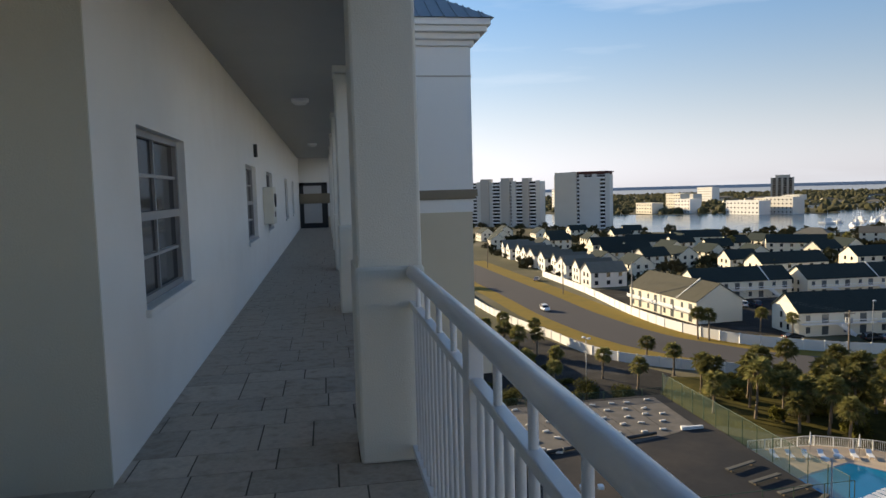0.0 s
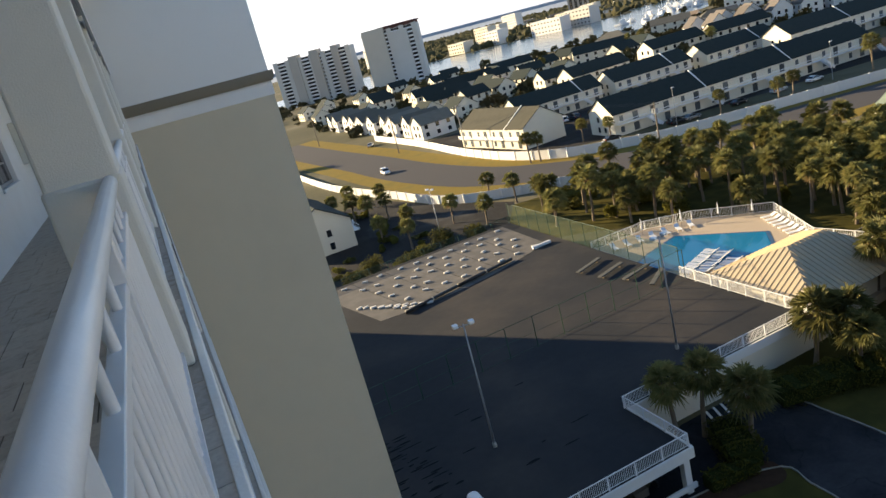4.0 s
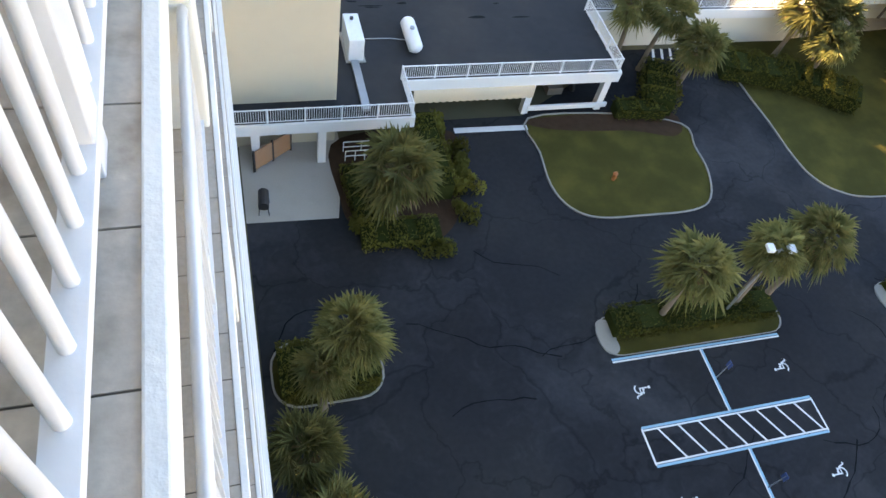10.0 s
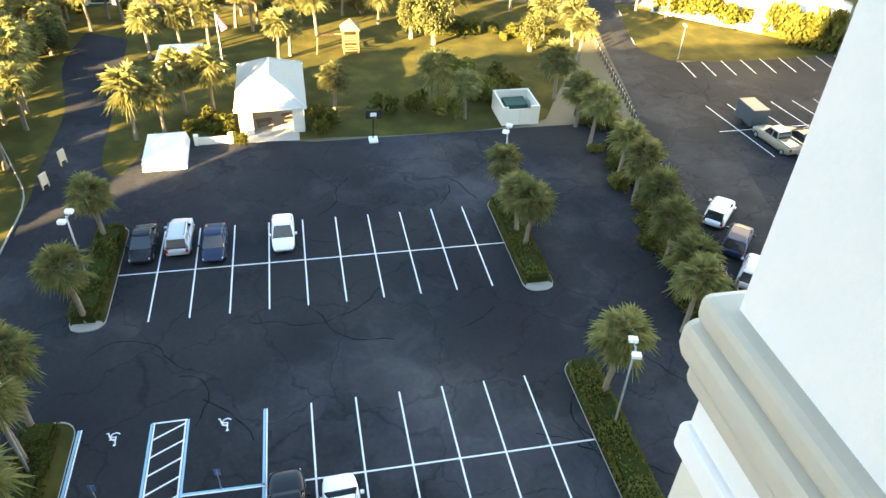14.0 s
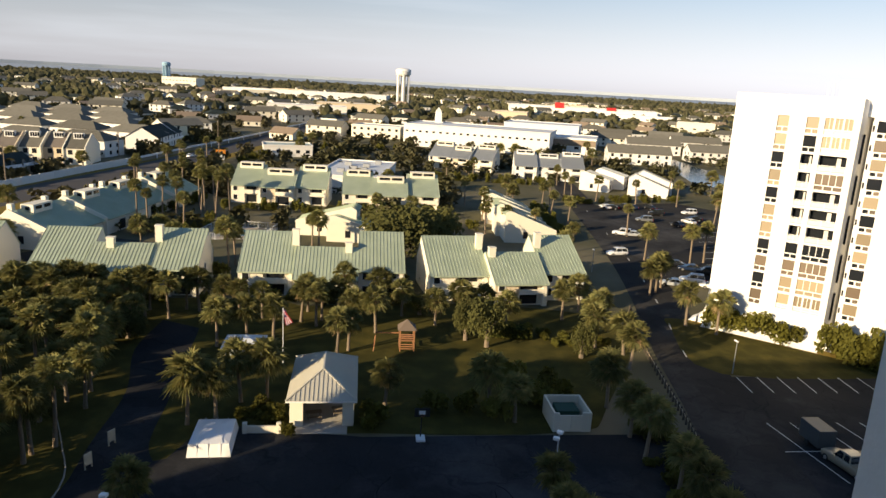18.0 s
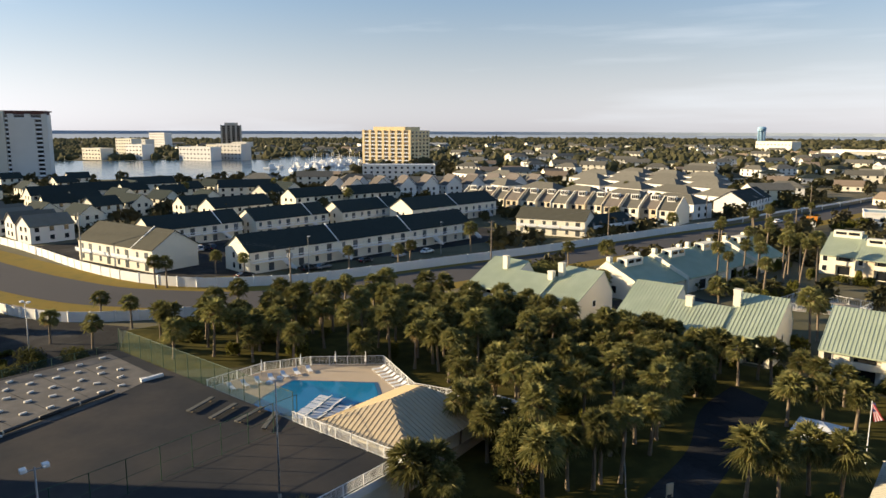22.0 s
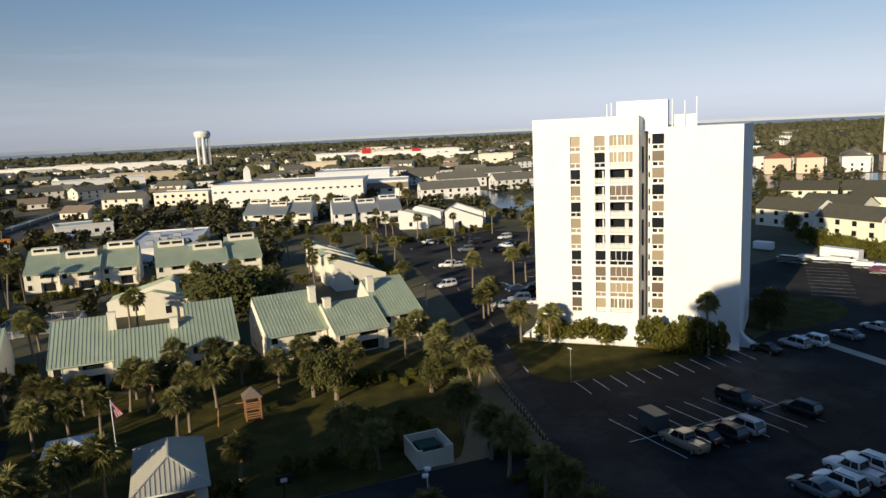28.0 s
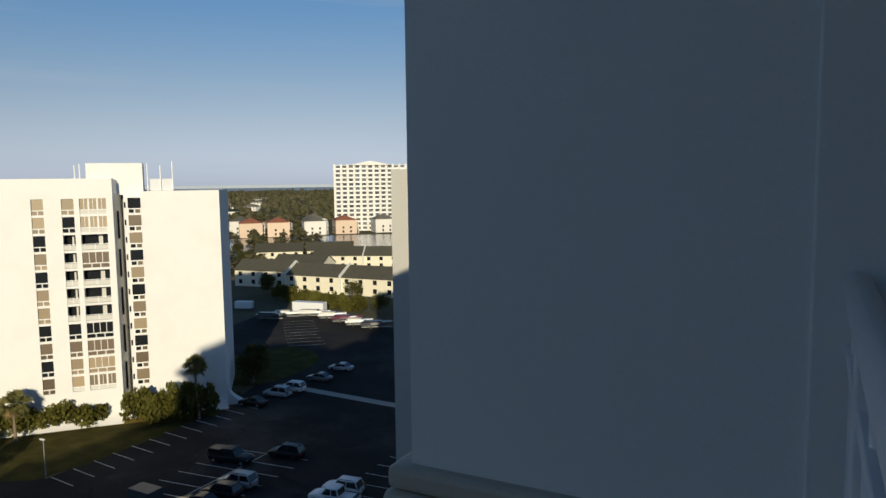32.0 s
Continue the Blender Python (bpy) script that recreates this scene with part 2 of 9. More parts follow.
GALV = mat("grey painted pole", (0.34, 0.35, 0.36), 0.5, 0.4, var=0.1)
WOODPOLE = mat("grey timber", (0.20, 0.16, 0.12), 0.9, var=0.2, scale=2, fine=25)
DARKGREEN = mat("dark green fence mesh", (0.015, 0.06, 0.035), 0.7, var=0.2)
BLACKISH = mat("black trim", (0.02, 0.02, 0.022), 0.5, var=0.1)
GLASSDARK = mat("dark window glass", (0.018, 0.020, 0.024), 0.08, var=0.1, bump=0, spec=0.5)
GLASSGREY = mat("grey window glass with pale curtains", (0.10, 0.11, 0.115), 0.15, var=0.2, scale=0.4, bump=0, spec=0.6, rand=0.5)
GLASSTAN = mat("drawn tan blinds behind glass", (0.30, 0.235, 0.15), 0.35, var=0.12, scale=0.5, bump=0, rand=0.35)
BARK = mat("palm bark", (0.20, 0.155, 0.11), 0.95, var=0.3, scale=5, fine=30, bump=0.8)
FROND = mat("palm frond green", (0.172, 0.174, 0.064), 0.55, spec=0.15, var=0.35, scale=1.5, fine=8, bump=0, leaf=0.35, tint=(0.315, 0.258, 0.10), rand=0.3, stain=0.3)
DEADFROND = mat("dry tan palm fronds", (0.34, 0.24, 0.12), 0.9, leaf=0.25, var=0.3, scale=3, fine=10, bump=0)
LEAF = mat("shrub leaves", (0.115, 0.110, 0.022), 0.7, spec=0.1, leaf=0.3, var=0.35, scale=0.6, fine=6, bump=0, tint=(0.10, 0.10, 0.025), rand=0.25)
OAKLEAF = mat("oak leaves", (0.092, 0.092, 0.032), 0.9, spec=0.06, leaf=0.3, var=0.35, scale=0.6, fine=5, bump=0, tint=(0.075, 0.075, 0.025), rand=0.2)
# Greyed leaf tone: some distance haze is put into the colour.
FARLEAF = mat("woods greyed by haze", (0.078, 0.077, 0.040), 0.95, spec=0.06, var=0.4, scale=0.05, fine=0.5, bump=0, tint=(0.10, 0.083, 0.052), stain=0.3)
# Pale tone: the distance haze is put into the sea's colour.
SEA = mat("far sea paled by haze", (0.33, 0.38, 0.44), 0.7, var=0.06, scale=0.002, fine=0.02, bump=0)
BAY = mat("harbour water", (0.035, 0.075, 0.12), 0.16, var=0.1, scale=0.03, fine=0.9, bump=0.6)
POOLWATER = mat("blue pool water", (0.015, 0.20, 0.38), 0.08, var=0.08, scale=0.6, fine=5, bump=0.15)

# ---------------- mesh helpers ----------------


class Geo:
    """Vertices and faces of one part."""

    def __init__(self):
        self.v, self.f = [], []

    def add(self, vs, fs):
        n = len(self.v)
        self.v += [tuple(p) for p in vs]
        self.f += [tuple(i + n for i in q) for q in fs]
        return self

    def box(self, x0, x1, y0, y1, z0, z1):
        vs = [(x, y, z) for z in (z0, z1) for y in (y0, y1) for x in (x0, x1)]
        return self.add(vs, [(0, 2, 3, 1), (4, 5, 7, 6), (0, 1, 5, 4), (2, 6, 7, 3), (0, 4, 6, 2), (1, 3, 7, 5)])

    def bbox(self, x0, x1, y0, y1, z0, z1, b=0.02):
        """A box with chamfered edges."""
        bm = bmesh.new()
        bmesh.ops.create_cube(bm, size=1)
        for w in bm.verts:
            w.co = Vector(((x0 + x1) / 2 + w.co.x * (x1 - x0), (y0 + y1) / 2 + w.co.y * (y1 - y0), (z0 + z1) / 2 + w.co.z * (z1 - z0)))
        bmesh.ops.bevel(bm, geom=bm.edges[:], offset=b, segments=2, affect="EDGES", profile=0.5)
        self.add([w.co for w in bm.verts], [[w.index for w in q.verts] for q in bm.faces])
        bm.free()
        return self

    def poly(self, pts, z0, z1):
        """A prism over a plan polygon (counter-clockwise)."""
        n = len(pts)
        vs = [(x, y, z0) for x, y in pts] + [(x, y, z1) for x, y in pts]
        return self.add(vs, [tuple(range(n - 1, -1, -1)), tuple(range(n, 2 * n))] + [(i, (i + 1) % n, n + (i + 1) % n, n + i) for i in range(n)])

    def flat(self, pts, z):
        return self.add([(x, y, z) for x, y in pts], [tuple(range(len(pts)))])

    def tube(self, a, b, r0, r1=None, n=8, cap=True):
        a, b = Vector(a), Vector(b)
        r1 = r0 if r1 is None else r1
        d = (b - a).normalized()
        s = d.orthogonal().normalized()
        t = d.cross(s)
        ring = lambda c, r: [c + (s * math.cos(k * math.tau / n) + t * math.sin(k * math.tau / n)) * r for k in range(n)]
        fs = [(k, (k + 1) % n, n + (k + 1) % n, n + k) for k in range(n)]
        if cap:
            fs += [tuple(range(n - 1, -1, -1)), tuple(range(n, 2 * n))]
        return self.add(ring(a, r0) + ring(b, r1), fs)

    def bar(self, a, b, w, h):
        """A straight bar of section w (flat) by h (upright) from a to b."""
        a, b = Vector(a), Vector(b)
        d = (b - a).normalized()
        s = d.cross(Vector((0, 0, 1)))
        s = s.normalized() if s.length > 1e-6 else Vector((1, 0, 0))
        u = s.cross(d)
        vs = [c + s * (i * w / 2) + u * (j * h / 2) for c in (a, b) for i, j in ((-1, -1), (1, -1), (1, 1), (-1, 1))]
        return self.add(vs, [(0, 1, 2, 3), (7, 6, 5, 4), (0, 4, 5, 1), (1, 5, 6, 2), (2, 6, 7, 3), (3, 7, 4, 0)])

    def mesh(self, name, material=None, smooth=False):
        me = bpy.data.meshes.new(name)
        me.from_pydata(self.v, [], self.f)
        if material:
            me.materials.append(material)
        if smooth:
            me.polygons.foreach_set("use_smooth", [True] * len(me.polygons))
        me.update()
        return me


def thing(name, label, category, loc=(0, 0, 0), rz=0.0, group="", kind=""):
    ob = new(name)
    ob.empty_display_size = 0.2
    ob.location, ob.rotation_euler = loc, (0, 0, radians(rz))
    return tagged(ob, label, category, group, kind)


def part(name, geo, material, parent, label="", smooth=False, loc=None, rz=0.0):
    me = geo if isinstance(geo, bpy.types.Mesh) else geo.mesh(name, material, smooth)
    ob = new(name, me)
    ob.parent = parent
    if loc:
        ob.location = loc
    if rz:
        ob.rotation_euler = (0, 0, radians(rz))
    return tagged(ob, label)


def solo(name, geo, material, label, category, kind="", smooth=False, group=""):
    return tagged(new(name, geo.mesh(name, material, smooth)), label, category, group, kind)


def ribbon(a, b, z):
    """A flat strip between two plan lines of equal length."""
    g = Geo()
    n = len(a)
    g.add([(x, y, z) for x, y in a] + [(x, y, z) for x, y in b], [(i, i + 1, n + i + 1, n + i) for i in range(n - 1)])
    return g


def along(line, off):
    """The plan line, moved sideways to its left by off."""
    out = []
    for i, p in enumerate(line):
        q, r = line[max(i - 1, 0)], line[min(i + 1, len(line) - 1)]
        d = Vector((r[0] - q[0], r[1] - q[1])).normalized()
        out.append((p[0] - d.y * off, p[1] + d.x * off))
    return out


def smooth_line(pts, k=6):
    """A finer plan line through the points (Catmull-Rom)."""
    out = []
    for i in range(len(pts) - 1):
        p0, p1, p2, p3 = (Vector(pts[min(max(j, 0), len(pts) - 1)]) for j in (i - 1, i, i + 1, i + 2))
        for s in range(k):
            t = s / k
            out.append(tuple(0.5 * (2 * p1 + (p2 - p0) * t + (2 * p0 - 5 * p1 + 4 * p2 - p3) * t * t + (3 * p1 - p0 - 3 * p2 + p3) * t ** 3)))
    return out + [tuple(pts[-1])]


def outline(pts, k=5):
    """A rounded closed plan outline through the points."""
    n = len(pts)
    out = []
    for i in range(n):
        p0, p1, p2, p3 = (Vector(pts[(i + j) % n]) for j in (-1, 0, 1, 2))
        for s in range(k):
            t = s / k
            out.append(tuple(0.5 * (2 * p1 + (p2 - p0) * t + (2 * p0 - 5 * p1 + 4 * p2 - p3) * t * t + (3 * p1 - p0 - 3 * p2 + p3) * t ** 3)))
    return out


def rounded(x0, x1, y0, y1, r, n=5):
    """A rectangle with round corners, counter-clockwise."""
    out = []
    for cx, cy, a in ((x1 - r, y0 + r, -90), (x1 - r, y1 - r, 0), (x0 + r, y1 - r, 90), (x0 + r, y0 + r, 180)):
        out += [(cx + r * math.cos(radians(a + 90 * k / n)), cy + r * math.sin(radians(a + 90 * k / n))) for k in range(n + 1)]
    return out

# ---------------- ground, roads, water ----------------
g = Geo()
RINGS = (0.1, 60, 140, 300, 700, 1500, 3000, 4850)
for r in RINGS:
    g.v += [(r * math.cos(k * math.tau / 64), r * math.sin(k * math.tau / 64), 0.0) for k in range(64)]
for i in range(len(RINGS) - 1):
    g.f += [(i * 64 + k, (i + 1) * 64 + k, (i + 1) * 64 + (k + 1) % 64, i * 64 + (k + 1) % 64) for k in range(64)]
solo("ground", g, LAND, "sandy scrub ground reaching to the horizon", "ground", "structure")
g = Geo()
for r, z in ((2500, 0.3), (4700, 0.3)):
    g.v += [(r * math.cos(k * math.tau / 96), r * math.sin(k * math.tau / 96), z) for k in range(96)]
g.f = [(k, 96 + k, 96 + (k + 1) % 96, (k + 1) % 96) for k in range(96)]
solo("water", g, SEA, "open water beyond the town, haze put into its pale blue", "water", "structure")
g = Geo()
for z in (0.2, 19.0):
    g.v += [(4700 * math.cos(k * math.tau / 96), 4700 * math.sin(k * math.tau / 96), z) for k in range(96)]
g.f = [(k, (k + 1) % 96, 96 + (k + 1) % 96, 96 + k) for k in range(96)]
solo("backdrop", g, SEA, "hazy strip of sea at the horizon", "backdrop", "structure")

HARBOUR = [(150, 640), (200, 520), (255, 455), (330, 415), (410, 430), (470, 470), (560, 540), (640, 640), (560, 700), (505, 640), (420, 715), (350, 760), (280, 860), (200, 900), (140, 800)]
solo("harbour_water", Geo().flat(outline(HARBOUR), 0.06), BAY, "calm blue harbour water", "water", "structure")
LAGOON = [(352, -262), (244, -384), (196, -306), (232, -240), (300, -214)]
solo("lagoon_water", Geo().flat(outline(LAGOON), 0.07), BAY, "still lagoon water in front of villas", "water", "structure")
CANAL = [(255, -128), (300, -140), (350, -150), (360, -165), (300, -160), (262, -150)]
solo("basin_water", Geo().flat([(300, -262), (240, -262), (180, -300), (150, -340), (230, -352), (262, -348), (300, -300)], 0.06), BAY, "still water of a small basin", "water", "structure")
solo("canal_water", Geo().flat(CANAL, 0.06), BAY, "still canal water between the houses", "water", "structure")

WALL_FAR = smooth_line([(81, 262), (81, 217), (78.3, 175.5), (79.8, 151), (85.4, 136.7), (94, 128), (104, 121.5), (119, 116.5), (140, 110.5), (160, 104.5), (176, 100), (192, 96.7), (214, 91.5), (234, 87), (261, 80)])
ROAD_FENCE = smooth_line([(263, 79.5), (319, 69), (347, 62.5), (424, 48.5), (572, 25)], 3)
ROAD_MID = smooth_line([(58, 330), (60, 262), (62, 217), (63, 180), (67, 150), (74, 134), (84, 120), (98, 111.5), (118, 106), (149, 97.5), (192, 87), (254, 71.5), (331, 57), (395, 46), (453, 37), (572, 17.5), (760, -16)])
solo("road", ribbon(along(ROAD_MID, 7.5), along(ROAD_MID, -7.5), 0.05), ROAD, "wide sun-bleached asphalt road with a long bend", "road", "structure")
solo("verge", ribbon(along(ROAD_MID, 15), along(ROAD_MID, -13), 0.03), DRYGRASS, "dry grass verges along the road", "verge", "structure")
# the car park below and the drives
LOT = Geo().flat([(0.2, -60), (64, -60), (64, -24.6), (63.8, -1), (66.0, 11), (64.5, 15), (60, 16.5), (57.2, 23.6), (47.9, 23.8), (43, 31), (40.5, 41), (31, 41), (20, 34.2), (10.8, 34.2), (0.2, 31)], 0.05)
solo("car_park", LOT, ASPHALT, "dark sealed asphalt car park with fine cracks", "car park", "structure")
solo("entrance_drive", ribbon(smooth_line([(57, 23.6), (63, 24.0), (74, 24.3), (86, 27), (97, 26.5)]), smooth_line([(59, 17.2), (63, 18.8), (73, 19.4), (87, 20.4), (94, 21)]), 0.052), ASPHALT, "curving asphalt entrance drive", "drive", "structure")
SIDE = smooth_line([(14, -40), (38, -35.5), (56.7, -38.5), (70.6, -41.5), (88, -45), (112, -51), (142, -57), (200, -66), (260, -75)])
solo("side_road", ribbon(along(SIDE, 4.2), along(SIDE, -4.2), 0.056), OLDASPHALT, "worn asphalt side road", "road", "structure")
side_line = along(SIDE, 0.0)
for k in range(8, len(side_line) - 2, 3):
    a, b = Vector(side_line[k][:2]).to_3d(), Vector(side_line[k + 1][:2]).to_3d()
    m, d = (a + b) / 2, (b - a).normalized() * 1.2
    if m.x < 82:
        continue
    solo("lane_dash", Geo().flat([tuple((m + d * i + Vector((-d.y, d.x, 0)) * j * 0.05)[:2]) for i, j in ((-1, -1), (1, -1), (1, 1), (-1, 1))], 0.062), PAINT, "worn white lane dash on the side road", "road marking", "structure")
solo("tower_bed", Geo().flat(outline([(99, -51), (100.5, -54.5), (90, -65), (80, -76), (78.6, -74.5), (88, -62.5)], 4), 0.075), DRYGRASS, "dry brown planting strip along the white tower", "planting bed", "structure")
solo("tower_car_park", Geo().flat([(10, -40), (40, -37), (78.6, -46.5), (80, -78), (86, -96), (120, -108), (128, -140), (100, -145), (60, -120), (10, -120)], 0.046), OLDASPHALT, "grey asphalt car park by the white tower", "car park", "structure")
solo("far_car_park", Geo().flat([(120, -55), (163, -60), (205, -68), (215, -100), (190, -118), (130, -105)], 0.047), OLDASPHALT, "asphalt car park behind the white tower", "car park", "structure")
solo("town_lot", Geo().flat([(84, 150), (100, 140), (140, 131), (200, 120), (205, 150), (120, 215), (84, 222)], 0.046), OLDASPHALT, "grey asphalt lanes between the town houses", "car park", "structure")
solo("court_lot", Geo().flat([(10, 96), (46, 96.5), (60, 118), (50, 140), (46, 160), (10, 160)], 0.046), OLDASPHALT, "grey asphalt lane behind the court", "car park", "structure")

LAWNS = {
    "hydrant_lawn": [(20.3, 33.9), (20.1, 30.5), (19.9, 27.5), (20.6, 25.5), (22.3, 24.45), (25.8, 24.25), (29.4, 24.3), (31.2, 25.2), (32.2, 27.6), (32.3, 30.0), (32.3, 32.4), (27, 33.9)],
    "drive_lawn": [(39.6, 36), (39.8, 32), (39.85, 28.5), (40.3, 26.2), (41.6, 24.7), (44, 23.9), (50, 23.8), (57, 24), (64, 27), (80, 34), (96, 34), (100, 50), (70, 56), (46, 44), (40, 41)],
    "playground_lawn": [(64.5, -22), (64.5, -1.5), (66, 9), (76, 18), (94, 20), (104, 8), (106, -22), (97, -40), (70, -28)],
    "tower_lawn": [(79.5, -46.5), (96, -47), (101, -50), (90, -65), (86, -82), (79.5, -78)],
    "boat_lawn": [(82, -90), (88, -86), (100, -100), (96, -112), (84, -106)],
    "drive_garden": [(46, 45), (47, 33), (52, 26.5), (60, 15.5), (72, 8), (104, 8), (107, 30), (107, 60), (72, 60)],
    "park_floor": [(70, 56), (100, 50), (114, 60), (116, 92), (92, 98), (76, 110), (52, 116), (48, 97), (68, 76)],
}
for n, pts in LAWNS.items():
    dark = n in ("park_floor", "drive_garden")
    solo(n, Geo().flat(outline(pts, 4), {"park_floor": 0.043, "drive_garden": 0.038}.get(n, 0.06)), GRASS, "mown green lawn" if not dark else "shaded grass below the palms", "lawn", "structure")


def kerb(name, pts, label):
    g = Geo()
    n = len(pts)
    inner = []
    c = Vector((sum(p[0] for p in pts) / n, sum(p[1] for p in pts) / n))
    for p in pts:
        d = Vector(p) - c
        inner.append(tuple(c + d * (1 - 0.11 / max(d.length, 0.3))))
    for z in (0.0, 0.15):
        g.v += [(x, y, z) for x, y in pts] + [(x, y, z) for x, y in inner]
    for i in range(n):
        j = (i + 1) % n
        g.f += [(i, j, 2 * n + j, 2 * n + i), (2 * n + i, 2 * n + j, 3 * n + j, 3 * n + i), (n + j, n + i, 3 * n + i, 3 * n + j)]
    return solo(name, g, mat("grey kerb concrete", (0.30, 0.28, 0.24), 0.9, var=0.18, scale=0.8, fine=12, bump=0.2), label, "kerb", "structure")


kerb("lawn_kerb", outline(LAWNS["hydrant_lawn"], 4), "pale concrete kerb round the hydrant lawn")
kerb("lawn_kerb", outline(LAWNS["drive_lawn"], 4), "pale concrete kerb round the lawn beside the drive")
solo("mulch_bed", Geo().flat(outline([(20.7, 33.8), (20.9, 32.9), (24, 32.3), (28, 32.0), (31, 31.2), (32.2, 32.2), (31, 33.9)], 4), 0.085), MULCH, "red brown mulch bed along the deck", "planting bed", "structure")
solo("palm_bed", Geo().flat(outline([(6.0, 32.5), (5.9, 28), (6.2, 25.9), (7.7, 24.6), (10, 24.0), (11.6, 24.2), (13.1, 25.9), (14.0, 29.5), (14.4, 33), (10, 33.6)], 4), 0.07), MULCH, "dark mulch bed round a large palm", "planting bed", "structure")
ISLANDS = {"islandA": rounded(18.9, 31.2, 14.7, 17.3, 1.1), "islandB": rounded(17.9, 31.0, -17.7, -15.4, 1.0), "islandC": rounded(39.0, 51.4, 14.6, 17.0, 1.0),
           "islandD": rounded(38.3, 51.0, -17.6, -15.2, 1.0), "islandE": rounded(0.6, 6.4, 14.6, 18.4, 1.4), "islandF": rounded(7.4, 10.1, -9.2, -5.6, 0.9)}
for n, pts in ISLANDS.items():
    kerb("island_kerb", pts, "pale concrete kerb of a planted island")
    solo("island_soil", Geo().flat(pts, 0.11), GRASS, "grassed soil of a planted island", "planting bed", "structure")

for a in ((19.0, 20.0, 14.85, 17.15, 0.49), (18.0, 19.0, -17.55, -15.55, 0.49), (39.1, 40.0, 14.75, 16.85, 0.44), (38.4, 39.3, -17.45, -15.35, 0.44)):
    solo("island_cap", Geo().flat(rounded(*a), 0.116), MATS["grey kerb concrete"], "pale concrete end of a planted island", "kerb", "structure")

# painted bays
def line(a, b, w=0.11, z=0.062, material=PAINT, name="bay_line", label="white painted bay line"):
    a, b = Vector(a), Vector(b)
    s = (b - a).normalized() * (w / 2)
    s = Vector((-s.y, s.x))
    return solo(name, Geo().flat([tuple(a - s), tuple(b - s), tuple(b + s), tuple(a + s)], z), material, label, "bay marking", "structure")


for i in range(7):
    y = 1.09 - 2.748 * i
    if i == 6:
        continue
    line((19.15, y), (30.25, y))
line((24.75, 3.9), (24.62, -15.4))
for i in range(10):
    y = 11.8 - 2.745 * i
    line((39.4, y), (50.3, y))
line((44.95, 14.6), (44.6, -15.4))
BL = dict(material=BLUEPAINT, name="blue_bay_line", label="pale blue painted bay line")
line((19.2, 14.55), (30.4, 14.55), 0.14, **BL)
line((19.2, 14.4), (30.4, 14.4), 0.10)
for y in (10.45, 8.35):
    line((19.3, y), (30.2, y), 0.14, **BL)
    line((19.3, y + (0.15 if y < 9 else -0.15)), (30.2, y + (0.15 if y < 9 else -0.15)), 0.1)
line((19.3, 8.4), (19.3, 10.4))
line((30.2, 8.4), (30.2, 10.4))
for i in range(8):
    x = 20.2 + 1.25 * i
    line((x, 10.3), (x + 1.0, 8.5))
line((24.95, 14.4), (24.9, 10.5), 0.16, **BL)
line((24.95, 8.3), (24.85, 3.9), 0.16, **BL)
line((24.85, 14.4), (24.8, 10.5), 0.08, z=0.066)
line((24.85, 8.3), (24.75, 3.9), 0.08, z=0.066)
line((19.15, 4.0), (30.25, 3.9), 0.14, **BL)
line((19.15, 3.86), (30.25, 3.76), 0.09)
for i in range(12):
    y = -47.5 - 2.75 * i
    line((74.0, y), (78.5, y - 0.4))
for i in range(8):
    y = -44.6 - 2.75 * i
    line((54.5, y - 1.5), (66.4, y - 0.2))
line((60.3, -43.2), (60.6, -66))
for i in range(9):
    y = -58 - 2.75 * i
    line((34, y), (46, y + 1))
line((54, -88.2), (75, -89.1), 1.8, material=CONC, name="crossing_path", label="pale concrete path across the car park")
for i in range(10):
    line((130 + 5.5 * i, -70 - 2.2 * i), (132 + 5.5 * i, -79 - 2.2 * i))
for i in range(9):
    line((97 + 2.3 * i, -112 - 2.4 * i), (91 + 2.3 * i, -117 - 2.4 * i))

# ---------------- our own building ----------------
FL = 32.85                 # the walkway's floor
ST = 3.05                  # storey height
COLS = [4.29 + 5.15 * k for k in range(6)]     # south faces of the columns
own = thing("condominium_block", "tall white stucco condominium block with open walkways on each floor", "building")
ROOFZ = FL + 2 * ST + 0.6
# wings and core behind the walkways
WINDOWS_Y = (5.23, 11.54, 15.35, 21.85, 26.2)    # the walkway's windows, near edges
WIN_W, WIN_H, WIN_Z = 1.58, 1.22, FL + 0.81
part("core_wall", Geo().box(-16, -1.78, 4.29, 32.9, 0, ROOFZ), STUCCO, own, "smooth white stucco wall behind the walkway")
part("core_wall", Geo().box(-16, -2.22, -40, 4.29, 0, ROOFZ), STUCCO, own)
part("wall_face", Geo().box(-1.78, -1.66, 4.29, 32.9, 0, WIN_Z), STUCCO, own, "white stucco wall face below the windows")
part("wall_face", Geo().box(-1.78, -1.66, 4.29, 32.9, WIN_Z + WIN_H, ROOFZ), STUCCO, own, "white stucco wall face above the windows")
for a, b in zip((4.29,) + tuple(y + WIN_W for y in WINDOWS_Y), WINDOWS_Y + (32.9,)):
    part("wall_face", Geo().box(-1.78, -1.66, a, b, WIN_Z, WIN_Z + WIN_H), STUCCO, own)
# South return: its weaker sky light is put into a darker olive tone.
part("corner_pier", Geo().box(-2.22, -1.655, 4.27, 4.29, 0, ROOFZ), mat("stucco in painted olive shade", (0.56, 0.55, 0.47), 0.88, var=0.06, scale=1.3, fine=120, bump=0.4), own, "return of the wall with its shade put into the colour")
part("north_wing", Geo().box(-16, -0.4, 40, 100, 0, ROOFZ), WHITE, own, "white stucco north wing")
# Invented block out of view, sized for the shadow on the white tower.
part("roof_plant_room", Geo().box(-13, -4.2, 42, 53, ROOFZ, 49.4), WHITE, own, "unseen white block added on the roof for its shadow")
